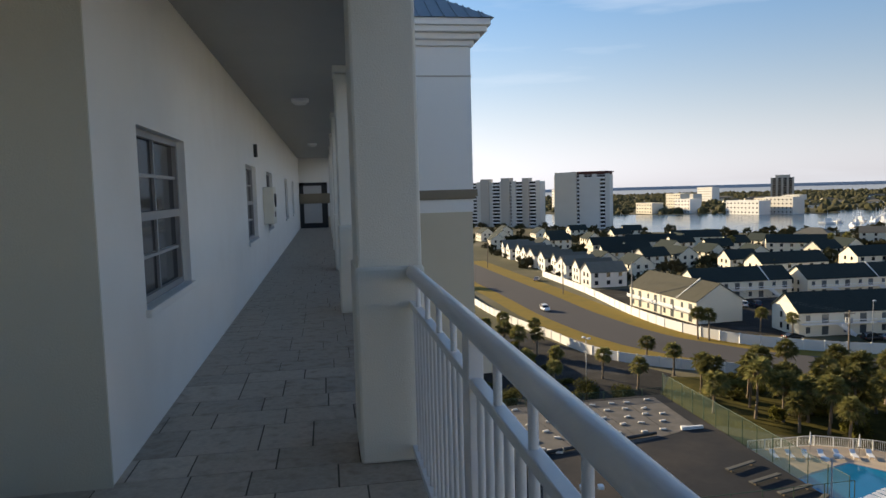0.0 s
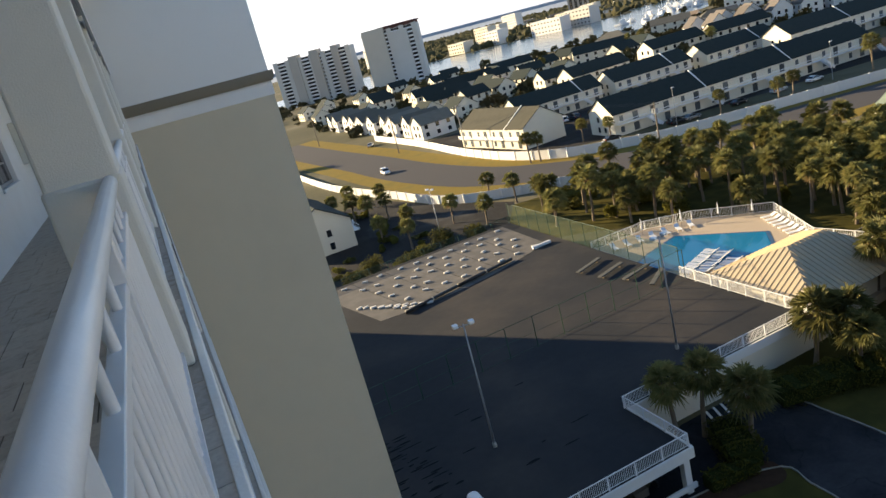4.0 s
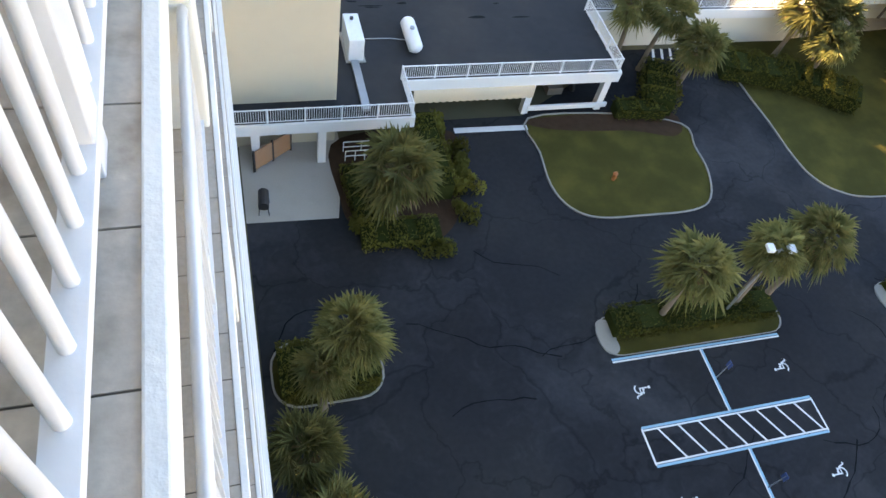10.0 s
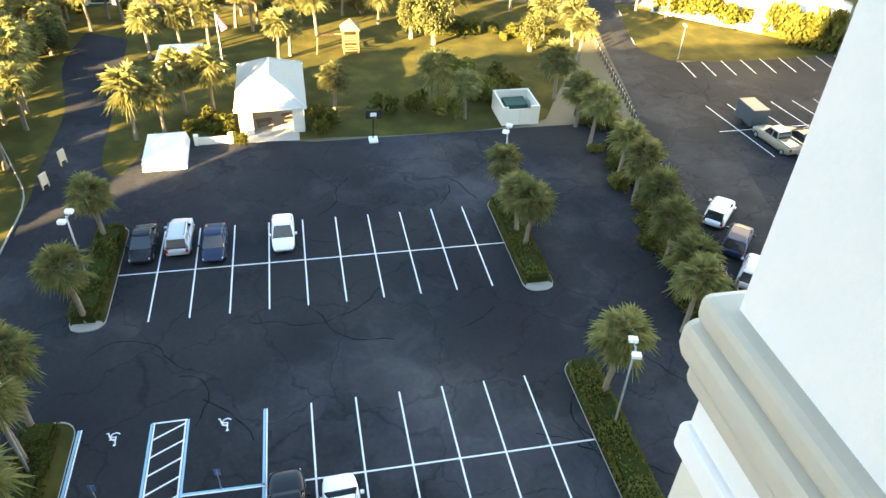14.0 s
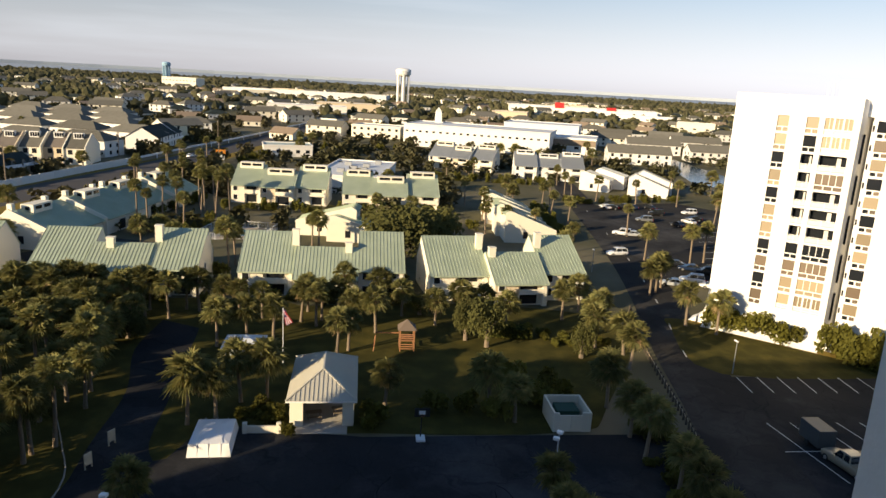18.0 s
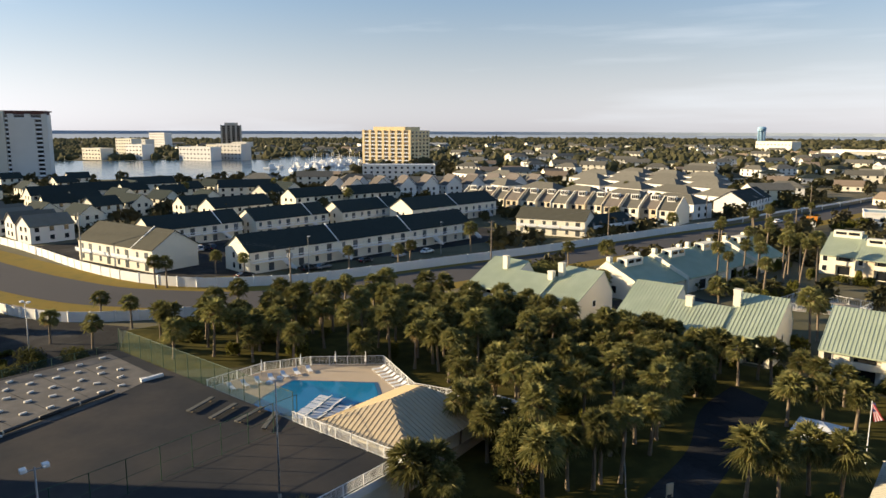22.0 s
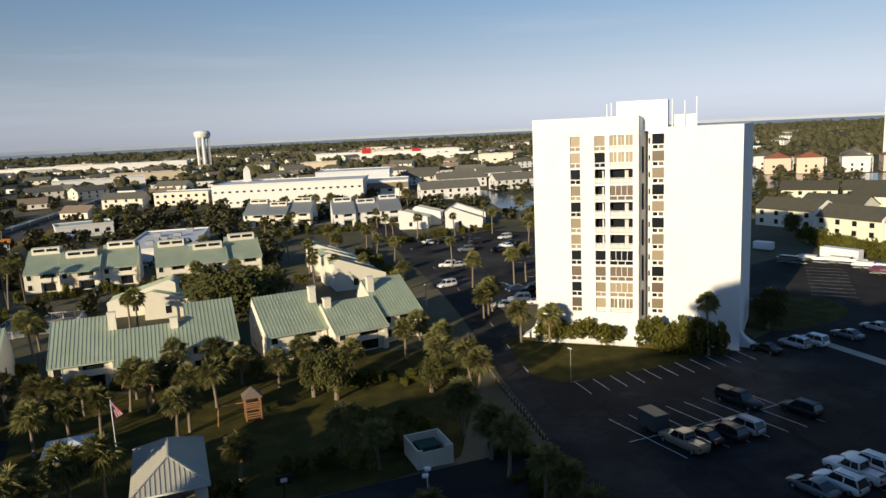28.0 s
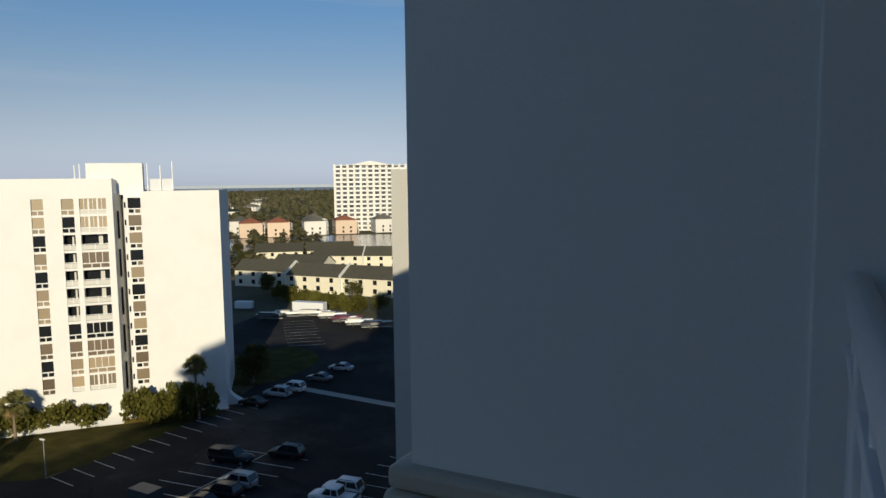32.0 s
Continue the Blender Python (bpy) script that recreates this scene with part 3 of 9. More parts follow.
# the stair tower that stands forward of the walkways
tw = part("stair_tower", Geo().box(-3, 6.30, 32.9, 41, 0, FL + 0.5), BEIGE, own, "beige stucco stair tower with white upper storeys")
part("upper_wall", Geo().box(-3.05, 6.35, 32.86, 41.05, FL + 0.5, 41.1), WHITE, tw)
part("moulding", Geo().box(-3.2, 6.52, 32.70, 41.2, FL + 1.22, FL + 1.55).box(-3.1, 6.44, 32.76, 41.1, FL + 1.1, FL + 1.22), BROWN, tw, "dark brown moulded band")
part("reveal_line", Geo().box(-3.1, 6.38, 32.83, 41.1, 39.58, 39.64), CONC, tw)
part("cornice", Geo().bbox(-3.2, 6.5, 32.7, 41.2, 40.95, 41.25, 0.04).bbox(-3.45, 6.75, 32.45, 41.45, 41.2, 41.5, 0.06).bbox(-3.75, 7.02, 32.15, 41.75, 41.48, 41.76, 0.06).bbox(-3.9, 7.16, 32.0, 41.9, 41.75, 42.05, 0.03), WHITE, tw, "stepped white cornice")
g = Geo()
z0, z1 = 42.06, 44.9
g.add([(-12, 31.9, z0), (7.3, 31.9, z0), (7.3, 42.1, z0), (-12, 42.1, z0), (3.5, 37.0, z1), (-8.0, 37.0, z1)], [(0, 1, 4, 5), (1, 2, 4), (2, 3, 5, 4), (3, 0, 5), (3, 2, 1, 0)])
rf = part("roof", g, SLATE, tw, "blue grey hipped metal roof")
for k in range(1, 34):
    x = -12 + 19.3 * k / 34
    t = min(1, (7.3 - x) / 3.8, (x + 12) / 4.0)
    part("seam", Geo().bar((x, 31.9, z0 + 0.03), (x, 31.9 + 5.1 * t, z0 + (z1 - z0) * t + 0.03), 0.05, 0.06), SLATE, rf)
for k in range(1, 16):
    y = 31.9 + 10.2 * k / 16
    t = 1 - abs(y - 37) / 5.1
    part("seam", Geo().bar((7.3, y, z0 + 0.03), (7.3 - 3.8 * t, y, z0 + (z1 - z0) * t + 0.03), 0.05, 0.06), SLATE, rf)
# Added out of view to shade the white tower's lower right part.
part("lift_tower", Geo().box(-13, -4.2, 34, 40, 42, 47.6), WHITE, own, "unseen white block added above the roof for its shadow")
# the projecting wall south of the walkway
sw = part("side_wall", Geo().box(-2.2, 1.42, -12, -1.06, FL - 0.08, ROOFZ + 1.45), WHITE, own, "plain white stucco side wall beside the rail")
part("lower_wall", Geo().box(-2.2, 1.40, -12, -1.045, 0, FL - 0.20), mat("pale cream stucco", (0.66, 0.64, 0.55), 0.85, var=0.05, scale=0.5, fine=60, bump=0.25), sw, "beige stucco lower wall")
LEDGE = mat("grey moulded ledge", (0.47, 0.44, 0.36), 0.8, var=0.08, scale=2)
lg = part("ledge", Geo().bbox(-2.2, 1.50, -12, -1.0, FL + 0.235, FL + 0.325, 0.025), LEDGE, sw, "grey moulded ledge")
part("ledge_moulding", Geo().bbox(-2.2, 1.522, -12, -0.985, FL + 0.105, FL + 0.228, 0.035), LEDGE, lg)
part("ledge_moulding", Geo().bbox(-2.2, 1.475, -12, -1.01, FL + 0.03, FL + 0.11, 0.025), LEDGE, lg)
part("band", Geo().box(-2.2, 1.422, -12, -1.045, FL - 0.10, FL + 0.04).bbox(-2.2, 1.436, -12, -1.018, FL - 0.20, FL - 0.095, 0.015), WHITE, sw)
part("pilaster", Geo().bbox(-0.30, 0.11, -1.08, -1.03, FL, ROOFZ, 0.008), WHITE, sw)
part("far_wall", Geo().box(-16, 1.40, -40, -12, 0, ROOFZ + 1.45), WHITE, own)
part("roof_slab", Geo().box(-16.5, 1.0, 3.0, 33, ROOFZ, ROOFZ + 0.5), WHITE, own)

TILE = mat("walkway porcelain tile", (0.53, 0.47, 0.40), 0.55, var=0.35, scale=9.0, fine=40, bump=0.15, tint=(0.25, 0.205, 0.16), rand=0.16, stain=0.5, spec=0.3)
GROUT = mat("dark grout", (0.10, 0.085, 0.068), 0.9, var=0.15, scale=6)
EDGE = mat("rough white slab edge", (0.78, 0.78, 0.75), 0.85, var=0.12, scale=3, fine=50, bump=0.5)

# rail pieces: one panel between two columns, shared by all the floors
RT = 1.13
def rail_panel(name, y0, y1, z, label, detail):
    r = thing(name, label, "railing", (0, y0, z), 0, "walkway railings")
    L = y1 - y0
    part("top_rail", Geo().tube((0, 0, RT - 0.038), (0, L, RT - 0.038), 0.038, n=14 if detail else 8), RAILWHITE, r, smooth=True)
    part("middle_rail", Geo().bbox(-0.022, 0.022, 0, L, RT - 0.235, RT - 0.20, 0.004) if detail else Geo().box(-0.022, 0.022, 0, L, RT - 0.235, RT - 0.20), RAILWHITE, r)
    part("bottom_rail", Geo().box(-0.028, 0.028, 0, L, 0.06, 0.095), RAILWHITE, r)
    n = round(L / 0.119)
    bal = Geo().tube((0, 0, 0.09), (0, 0, RT - 0.22), 0.0145, n=10 if detail else 5, cap=False).mesh("baluster", RAILWHITE, True)
    spi = Geo().tube((0, 0, RT - 0.21), (0, 0, RT - 0.06), 0.0135, n=8, cap=False).mesh("spindle", RAILWHITE, True)
    posts = [p for p in (0.58, 2.12, 3.66, 5.2) if p < L - 0.5]
    if detail:
        for k in range(1, n):
            y = L * k / n
            if min(abs(y - p) for p in posts) < 0.06:
                continue
            part("baluster", bal, None, r, loc=(0, y, 0))
            if k % 3 == 1:
                part("spindle", spi, None, r, loc=(0, y, 0))
        for p in posts:
            part("post", Geo().bbox(-0.026, 0.026, p - 0.05, p + 0.05, 0.0, RT - 0.05, 0.004), RAILWHITE, r)
    else:
        b = Geo()
        for k in range(1, n):
            b.tube((0, L * k / n, 0.09), (0, L * k / n, RT - 0.06), 0.0145, n=4, cap=False)
        tagged(part("balusters", b, RAILWHITE, r), kind="stuff")
        for p in posts:
            part("post", Geo().box(-0.026, 0.026, p - 0.05, p + 0.05, 0.0, RT - 0.05), RAILWHITE, r)
    return r


def column_mesh():
    return Geo().bbox(-0.31, 0.058, 0, 0.55, 0, ST - 0.01, 0.02).bbox(-0.325, 0.07, -0.015, 0.565, 0, 1.13, 0.02).mesh("column", mat("warm grey column stucco", (0.70, 0.69, 0.63), 0.88, var=0.07, scale=1.3, fine=120, bump=0.4))


COLM = column_mesh()
bays = [(-1.03, COLS[0])] + [(COLS[i] + 0.55, COLS[i + 1]) for i in range(5)] + [(COLS[5] + 0.55, 32.8)]
PANELS = {}
for f in range(-1, 11):
    z = FL - f * ST
    if z < 3:
        break
    zl = z - (0.13 if f >= 0 else -0.12)
    fl = part("walkway_slab", Geo().box(-2.22, 0.089, -1.04, 32.9, zl, max(zl + 0.1, z - 0.012)), WHITE, own, "white painted walkway slab")
    part("slab_edge", Geo().bbox(0.089, 0.133, -0.93, 32.9, z - 0.13, z + 0.014, 0.006), EDGE, fl)
    if f > 0:
        part("floor_finish", Geo().box(-2.22, 0.087, -1.04, 32.9, z - 0.012, z - (0.004 if f < 3 else 0.0)), GROUT if f < 3 else TILE, fl)
    for i, y in enumerate(COLS):
        if f <= 5 or i < 3:
            part("column", COLM, None, own, loc=(0, y, z))
    if f == 0:
        for a, b in bays:
            rail_panel("walkway_railing", a, b, z, "white painted metal railing with round balusters", True)
    elif f > 0:
        for a, b in bays[:7]:
            if f == 1:
                q = rail_panel("walkway_railing", a, b, z, "white painted metal railing with round balusters", False)
                PANELS[a] = q
            else:
                copy_thing(PANELS[a], pose(0, a, z))

solo("ceiling", Geo().box(-2.22, 0.10, -1.04, 32.86, FL + ST + 0.09, FL + ST + 0.12), mat("grey painted ceiling", (0.46, 0.46, 0.44), 0.9, var=0.06, scale=1, fine=30), "grey painted underside of the walkway above", "ceiling", "structure")
door = thing("door_1", "dark framed glazed door at the walkway's end", "door", (-1.0, 32.84, FL), 0, "", "structure")
part("door_frame", Geo().box(-0.64, -0.46, -0.06, 0.0, 0, 2.04).box(0.34, 0.60, -0.06, 0, 0, 2.04).box(-0.64, 0.60, -0.06, 0, 1.90, 2.04).box(-0.46, 0.34, -0.06, 0, 0, 0.22), BLACKISH, door)
# Opaque pale pane: the bright view beyond is put into its colour.
part("pane", Geo().box(-0.46, 0.34, -0.03, -0.01, 0.22, 1.90), mat("door glass painted bright", (0.45, 0.46, 0.47), 0.25, var=0.1, scale=1), door)


def window(y, z, name):
    """A grey sash window, set back in the wall: two sashes of two by two panes."""
    w = thing(name, "grey framed sash window with dark panes, set back in the wall", "window", (-1.775, y, z), 0, "walkway windows", "structure")
    W, H = WIN_W, WIN_H
    fr = mat("grey metal window frame", (0.30, 0.30, 0.30), 0.5, var=0.06)
    mu = mat("grey muntin", (0.34, 0.34, 0.34), 0.5)
    part("window_frame", Geo().box(0, 0.05, 0, 0.05, 0, H).box(0, 0.05, W - 0.05, W, 0, H).box(0, 0.05, 0.05, W - 0.05, 0, 0.05).box(0, 0.05, 0.05, W - 0.05, H - 0.05, H).box(0, 0.06, 0.05, W - 0.05, H / 2 - 0.03, H / 2 + 0.03), fr, w)
    part("muntin", Geo().box(0.012, 0.034, W / 2 - 0.016, W / 2 + 0.016, 0.05, H - 0.05), mu, w)
    for q in (0.26, 0.74):
        part("muntin", Geo().box(0.012, 0.032, 0.05, W - 0.05, H * q - 0.012, H * q + 0.012), mu, w)
    part("window_sill", Geo().bbox(0.05, 0.15, -0.03, W + 0.03, -0.05, 0.004, 0.008), STUCCO, w)
    pm = Geo().box(0.004, 0.014, 0, (W - 0.10) / 2 - 0.012, 0, (H - 0.16) / 4).mesh("pane", GLASSDARK)
    for i in range(2):
        for j in range(4):
            part("pane", pm, None, w, loc=(0, 0.05 + i * (W / 2 - 0.038), 0.05 + j * (H / 4 - 0.018)))
    return w


for k, y in enumerate(WINDOWS_Y):
    window(y, WIN_Z, "window_%d" % (k + 1))
for k, y in enumerate((12.6, 23.4)):
    light = thing("ceiling_light", "small round white ceiling light", "ceiling light", (-0.83, y, FL + ST + 0.09), 0, "walkway lights")
    part("rim", Geo().tube((0, 0, -0.06), (0, 0, 0), 0.14, 0.15, n=16), RAILWHITE, light, smooth=False)
    part("diffuser", Geo().tube((0, 0, -0.10), (0, 0, -0.06), 0.09, 0.13, n=16), mat("opal diffuser", (0.7, 0.7, 0.68), 0.4), light)
sign = thing("hose_cabinet", "cream wall cabinet with a round gauge", "cabinet", (-1.66, 14.3, FL + 0.98), 0)
part("body", Geo().bbox(0, 0.20, 0, 0.66, 0, 0.72, 0.015), mat("cream paint", (0.62, 0.60, 0.52), 0.5), sign)
part("gauge", Geo().tube((0.20, 0.33, 0.46), (0.225, 0.33, 0.46), 0.13, n=16), BLACKISH, sign)
part("label_plate", Geo().box(0.20, 0.207, 0.2, 0.46, 0.14, 0.24), BLACKISH, sign)
box = solo("wall_speaker", Geo().bbox(-1.66, -1.60, 12.9, 13.0, FL + 2.2, FL + 2.42, 0.01), BLACKISH, "small dark wall box", "wall box")

# ---------------- the court deck ----------------
DZ = 3.6
deck = thing("court_deck", "raised concrete deck over parking bays with a dark court on top", "deck")
DECK = [(-0.4, 31.0), (10.8, 31.0), (10.8, 34.3), (26.5, 34.3), (26.5, 41.2), (46.3, 41.2), (47.0, 95.6), (-0.4, 95.6)]
part("deck_surface", Geo().poly(DECK, DZ - 0.5, DZ), COURT, deck, "dark worn court surfacing")
for b in ((-0.4, 10.9, 30.86, 31.0), (10.8, 26.6, 34.16, 34.3), (26.5, 46.3, 41.06, 41.2), (10.8, 10.94, 31.004, 34.16), (26.5, 26.64, 34.304, 41.06)):
    part("fascia", Geo().box(*b, DZ - 0.7, DZ + 0.12), WHITE, deck, "white painted fascia")
for b in ((27, 46.2, 41.6, 42), (-0.3, 46, 60, 60.3), (46.2, 46.9, 41.6, 95.5)):
    part("wall_below", Geo().box(*b, 0, DZ - 0.5), CREAM, deck)
for x, y in ((5.2, 31.2), (9.9, 31.2), (11.2, 34.6), (20.2, 34.6), (26.0, 34.6), (26.0, 40.8), (1.2, 31.2)):
    part("pillar", Geo().box(x - 0.25, x + 0.25, y - 0.2, y + 0.3, 0, DZ - 0.5), WHITE, deck)
g = Geo()
N = 72
prof = [(0.0, DZ - 0.62), (-0.22, DZ - 0.72), (-0.36, DZ - 0.95), (-0.38, DZ - 1.3), (-0.36, DZ - 1.55)]
for k in range(N + 1):
    x = 11.6 + 8.6 * k / N
    drop = 0.10 * abs(math.sin(math.pi * k / 4))
    g.v += [(x, 34.30 + y, z - (drop if i == 4 else 0)) for i, (y, z) in enumerate(prof)]
for k in range(N):
    g.f += [(k * 5 + i, (k + 1) * 5 + i, (k + 1) * 5 + i + 1, k * 5 + i + 1) for i in range(4)]
part("awning", g, TAN, deck, "tan canvas awning with a scalloped edge", smooth=True)
part("bay_parapet", Geo().bbox(20.3, 26.6, 34.32, 34.5, 0.35, 0.75, 0.02), WHITE, deck)
part("bay_back_wall", Geo().box(11.0, 27.0, 41.2, 41.4, 0, DZ - 0.5), CONC, deck)


def low_rail(pts, z, label="white metal deck railing", h=1.05, step=0.14, name="deck_railing", material=RAILWHITE, postgap=2.4):
    o = pts[0]
    r = thing(name, label, "railing", (o[0], o[1], z), 0, "deck railings")
    for a, b in zip(pts, pts[1:]):
        a3, b3 = Vector((a[0] - o[0], a[1] - o[1], 0)), Vector((b[0] - o[0], b[1] - o[1], 0))
        L = (b3 - a3).length
        part("top_rail", Geo().bar(a3 + Vector((0, 0, h)), b3 + Vector((0, 0, h)), 0.06, 0.06), material, r)
        part("bottom_rail", Geo().bar(a3 + Vector((0, 0, 0.12)), b3 + Vector((0, 0, 0.12)), 0.04, 0.04), material, r)
        g = Geo()
        n = max(2, round(L / step))
        for k in range(n + 1):
            p = a3.lerp(b3, k / n)
            g.bar(p + Vector((0, 0, 0.1)), p + Vector((0, 0, h)), 0.028, 0.028)
        tagged(part("balusters", g, material, r), kind="stuff")
        n = max(1, round(L / postgap))
        for k in range(n):
            p = a3.lerp(b3, k / n)
            part("post", Geo().bar(p, p + Vector((0, 0, h + 0.04)), 0.09, 0.09), material, r)
    return r


low_rail([(-0.2, 31.05), (10.72, 31.05), (10.72, 34.4), (26.4, 34.4), (26.4, 41.3), (46.2, 41.3)], DZ + 0.1)
low_rail([(46.3, 41.4), (46.3, 57.0)], DZ, "white railing between the deck and the pool", 1.2)

# ---------------- the white tower across the car park ----------------
def white_tower():
    o = (88.28, -65.55)
    rz = math.degrees(math.atan2(-0.752, -0.659))       # local x runs to the right along the face
    t = thing("white_tower", "tall off-white stucco condominium tower with tan blinds and glazed balconies", "building", (o[0], o[1], 0), rz)
    # local frame: x right along the face, y backwards is negative here, so depth goes to +y
    HL, HR, n = 35.1, 33.2, 11
    s0, d = -16.0, 18.0
    fh = 2.52
    zt = 32.6
    cols = [(-10.2, 1.5, 1), (-6.5, 1.55, 2), (-4.25, 3.4, 3)]
    def face(g, x0, x1, y, z0, z1):
        g.add([(x0, y, z0), (x1, y, z0), (x1, y, z1), (x0, y, z1)], [(0, 1, 2, 3)])
    body = Geo()
    xs = [s0] + [v for c in cols for v in (c[0], c[0] + c[1])] + [0]
    ztop = zt - 0.3
    zbot = ztop - fh * n + 0.34
    for i in range(0, len(xs) - 1, 2):
        part("wall_pier", Geo().box(xs[i], xs[i + 1], 0, 0.45, 0, HL), TOWERWHITE, t)
    for c in cols:
        part("wall_head", Geo().box(c[0], c[0] + c[1], 0, 0.45, ztop, HL), TOWERWHITE, t)
        part("wall_foot", Geo().box(c[0], c[0] + c[1], 0, 0.45, 0, zbot), TOWERWHITE, t)
    body.box(s0, 0, 0.45 + 1.2, d, 0, HL - 0.4).box(s0, s0 + 0.4, 0.4, d, 0, HL).box(-0.4, 0, 0.4, d, 0, HL).box(s0, 0, d - 0.4, d, HL - 0.5, HL)
    w = part("left_block", body, TOWERWHITE, t)
    rb = Geo().box(3.7, 14.0, 1.0, d + 1, 0, HR)
    part("right_block", rb, TOWERWHITE, t)
    part("recess_wall", Geo().box(1.3, 3.7, 2.2, d, 0, HR - 0.4), TOWERWHITE, t)
    part("recess_wall", Geo().box(0, 1.3, 6.5, d, 0, HR - 0.4), TOWERWHITE, t)
    # flared feet
    for x0, x1, yy in ((s0, s0 + 2.5, 0), (-1.2, 0.0, 0), (13.3, 14.5, 1.0)):
        g = Geo()
        sgn = -1 if x0 == s0 else 1
        e = x0 if sgn < 0 else x1
        N = 8
        for k in range(N):
            a, b = k / N, (k + 1) / N
            fa, fb = 2.6 * (1 - a) ** 3, 2.6 * (1 - b) ** 3
            za, zb = 4.5 * a, 4.5 * b
            g.add([(e, yy, za), (e + sgn * fa, yy, za), (e + sgn * fa, yy + 3, za), (e, yy + 3, za), (e, yy, zb), (e + sgn * fb, yy, zb), (e + sgn * fb, yy + 3, zb), (e, yy + 3, zb)],
                  [(0, 1, 5, 4), (1, 2, 6, 5), (2, 3, 7, 6), (4, 5, 6, 7)])
        part("flared_foot", g, TOWERWHITE, t)
    for a, b, yy in ((s0, 0, 0), (3.7, 14.5, 1.0)):
        g = Geo()
        N = 8
        for k in range(N):
            fa, fb = 2.0 * (1 - k / N) ** 3, 2.0 * (1 - (k + 1) / N) ** 3
            g.add([(a, yy - fa, 3 * k / N), (b, yy - fa, 3 * k / N), (b, yy - fb, 3 * (k + 1) / N), (a, yy - fb, 3 * (k + 1) / N)], [(0, 1, 2, 3)])
        part("flared_base", g, TOWERWHITE, t, smooth=True)
    part("penthouse", Geo().box(-3.5, 4.0, 3, 9, HR - 0.5, 37.3), TOWERWHITE, t)
    part("plant_box", Geo().box(4.9, 8.0, 5, 8, HR, 35.0), WHITEROOF, t)
    for x, y, z in ((-5.0, 3.6, 37.0), (-4.3, 3.2, 37.2), (4.6, 4.6, 37.3), (6.4, 4.8, 37.0), (8.1, 4.9, 37.6)):
        part("antenna", Geo().tube((x, y, HR), (x, y, z), 0.10, n=6), RAILWHITE, t)
    meshes = {}
    brown = mat("brown blinds behind glass", (0.13, 0.095, 0.065), 0.35, var=0.12, scale=0.5, bump=0, rand=0.3)
    inside_white = mat("white balcony screens", (0.60, 0.59, 0.56), 0.6, var=0.08)
    def put(name, m, x0, x1, y0, y1, z0, z1, parent=t):
        k = (name, m.name, round(x1 - x0, 2), round(z1 - z0, 2), round(y1 - y0, 2))
        if k not in meshes:
            meshes[k] = Geo().box(0, x1 - x0, 0, y1 - y0, 0, z1 - z0).mesh(name, m)
        return part(name, meshes[k], None, parent, loc=(x0, y0, z0))
    GL = {"T": GLASSTAN, "D": GLASSDARK, "B": brown, "W": GLASSTAN, "O": GLASSDARK}
    CODES = ("TTDTDTTDBDB", "TDOOOOODBTW", "WWOBOOODBTW")
    fr = TOWERWHITE
    for k in range(n):
        top = ztop - fh * k
        z = top - fh
        for (x, wd, kind), code in zip(cols, CODES):
            c = code[k]
            m = 2 if kind < 3 else 3
            put("spandrel", TOWERWHITE, x, x + wd, 0.05, 0.42, z, z + 0.34)
            if c == "O":
                put("window", GLASSDARK, x, x + wd, 1.45, 1.53, z + 0.34, top)
                put("door_panel", inside_white, x + wd * 0.62, x + wd * 0.78, 1.38, 1.44, z + 0.34, top - 0.3)
                put("balcony_rail", RAILWHITE, x, x + wd, 0.08, 0.12, z + 1.12, z + 1.20)
                put("balcony_panel", inside_white, x, x + wd, 0.10, 0.13, z + 0.40, z + 1.05)
                put("post", RAILWHITE, x + wd * 0.5 - 0.05, x + wd * 0.5 + 0.05, 0.06, 0.15, z + 0.34, z + 1.2)
                continue
            put("window", GL[c], x, x + wd, 0.24, 0.32, z + 1.02, top)
            put("transom", fr, x, x + wd, 0.12, 0.30, z + 0.88, z + 1.02)
            put("lower_window", inside_white if c == "W" else (GLASSTAN if c == "T" and kind == 1 and k % 3 else GL[c]), x, x + wd, 0.24, 0.32, z + 0.34, z + 0.88)
            for j in range(1, m):
                put("mullion", fr, x + wd * j / m - 0.06, x + wd * j / m + 0.06, 0.14, 0.24, z + 0.34, z + 0.88)
            if kind == 3:
                for j in range(1, 4 if c != "W" else 6):
                    xx = x + wd * j / (4 if c != "W" else 6)
                    put("mullion", fr, xx - (0.04 if c != "W" or j % 2 else 0.12), xx + (0.04 if c != "W" or j % 2 else 0.12), 0.14, 0.24, z + 1.02, top)
        put("window", (GLASSDARK, brown, GLASSTAN, GLASSDARK, GLASSTAN, GLASSDARK, GLASSTAN, GLASSTAN, GLASSDARK, brown, GLASSTAN)[k], 1.9, 3.6, 0.93, 0.98, z + 1.02, top)
        put("lower_window", GLASSDARK, 2.0, 2.65, 0.93, 0.98, z + 0.34, z + 0.84)
        put("lower_window", brown, 2.85, 3.5, 0.93, 0.98, z + 0.34, z + 0.84)
        put("small_window", GLASSDARK, 1.38, 1.6, 0.93, 0.98, z + 1.1, z + 1.9)
    part("window_bay_back", Geo().box(1.3, 3.7, 0.98, 2.2, 0, HR - 1), TOWERWHITE, t)
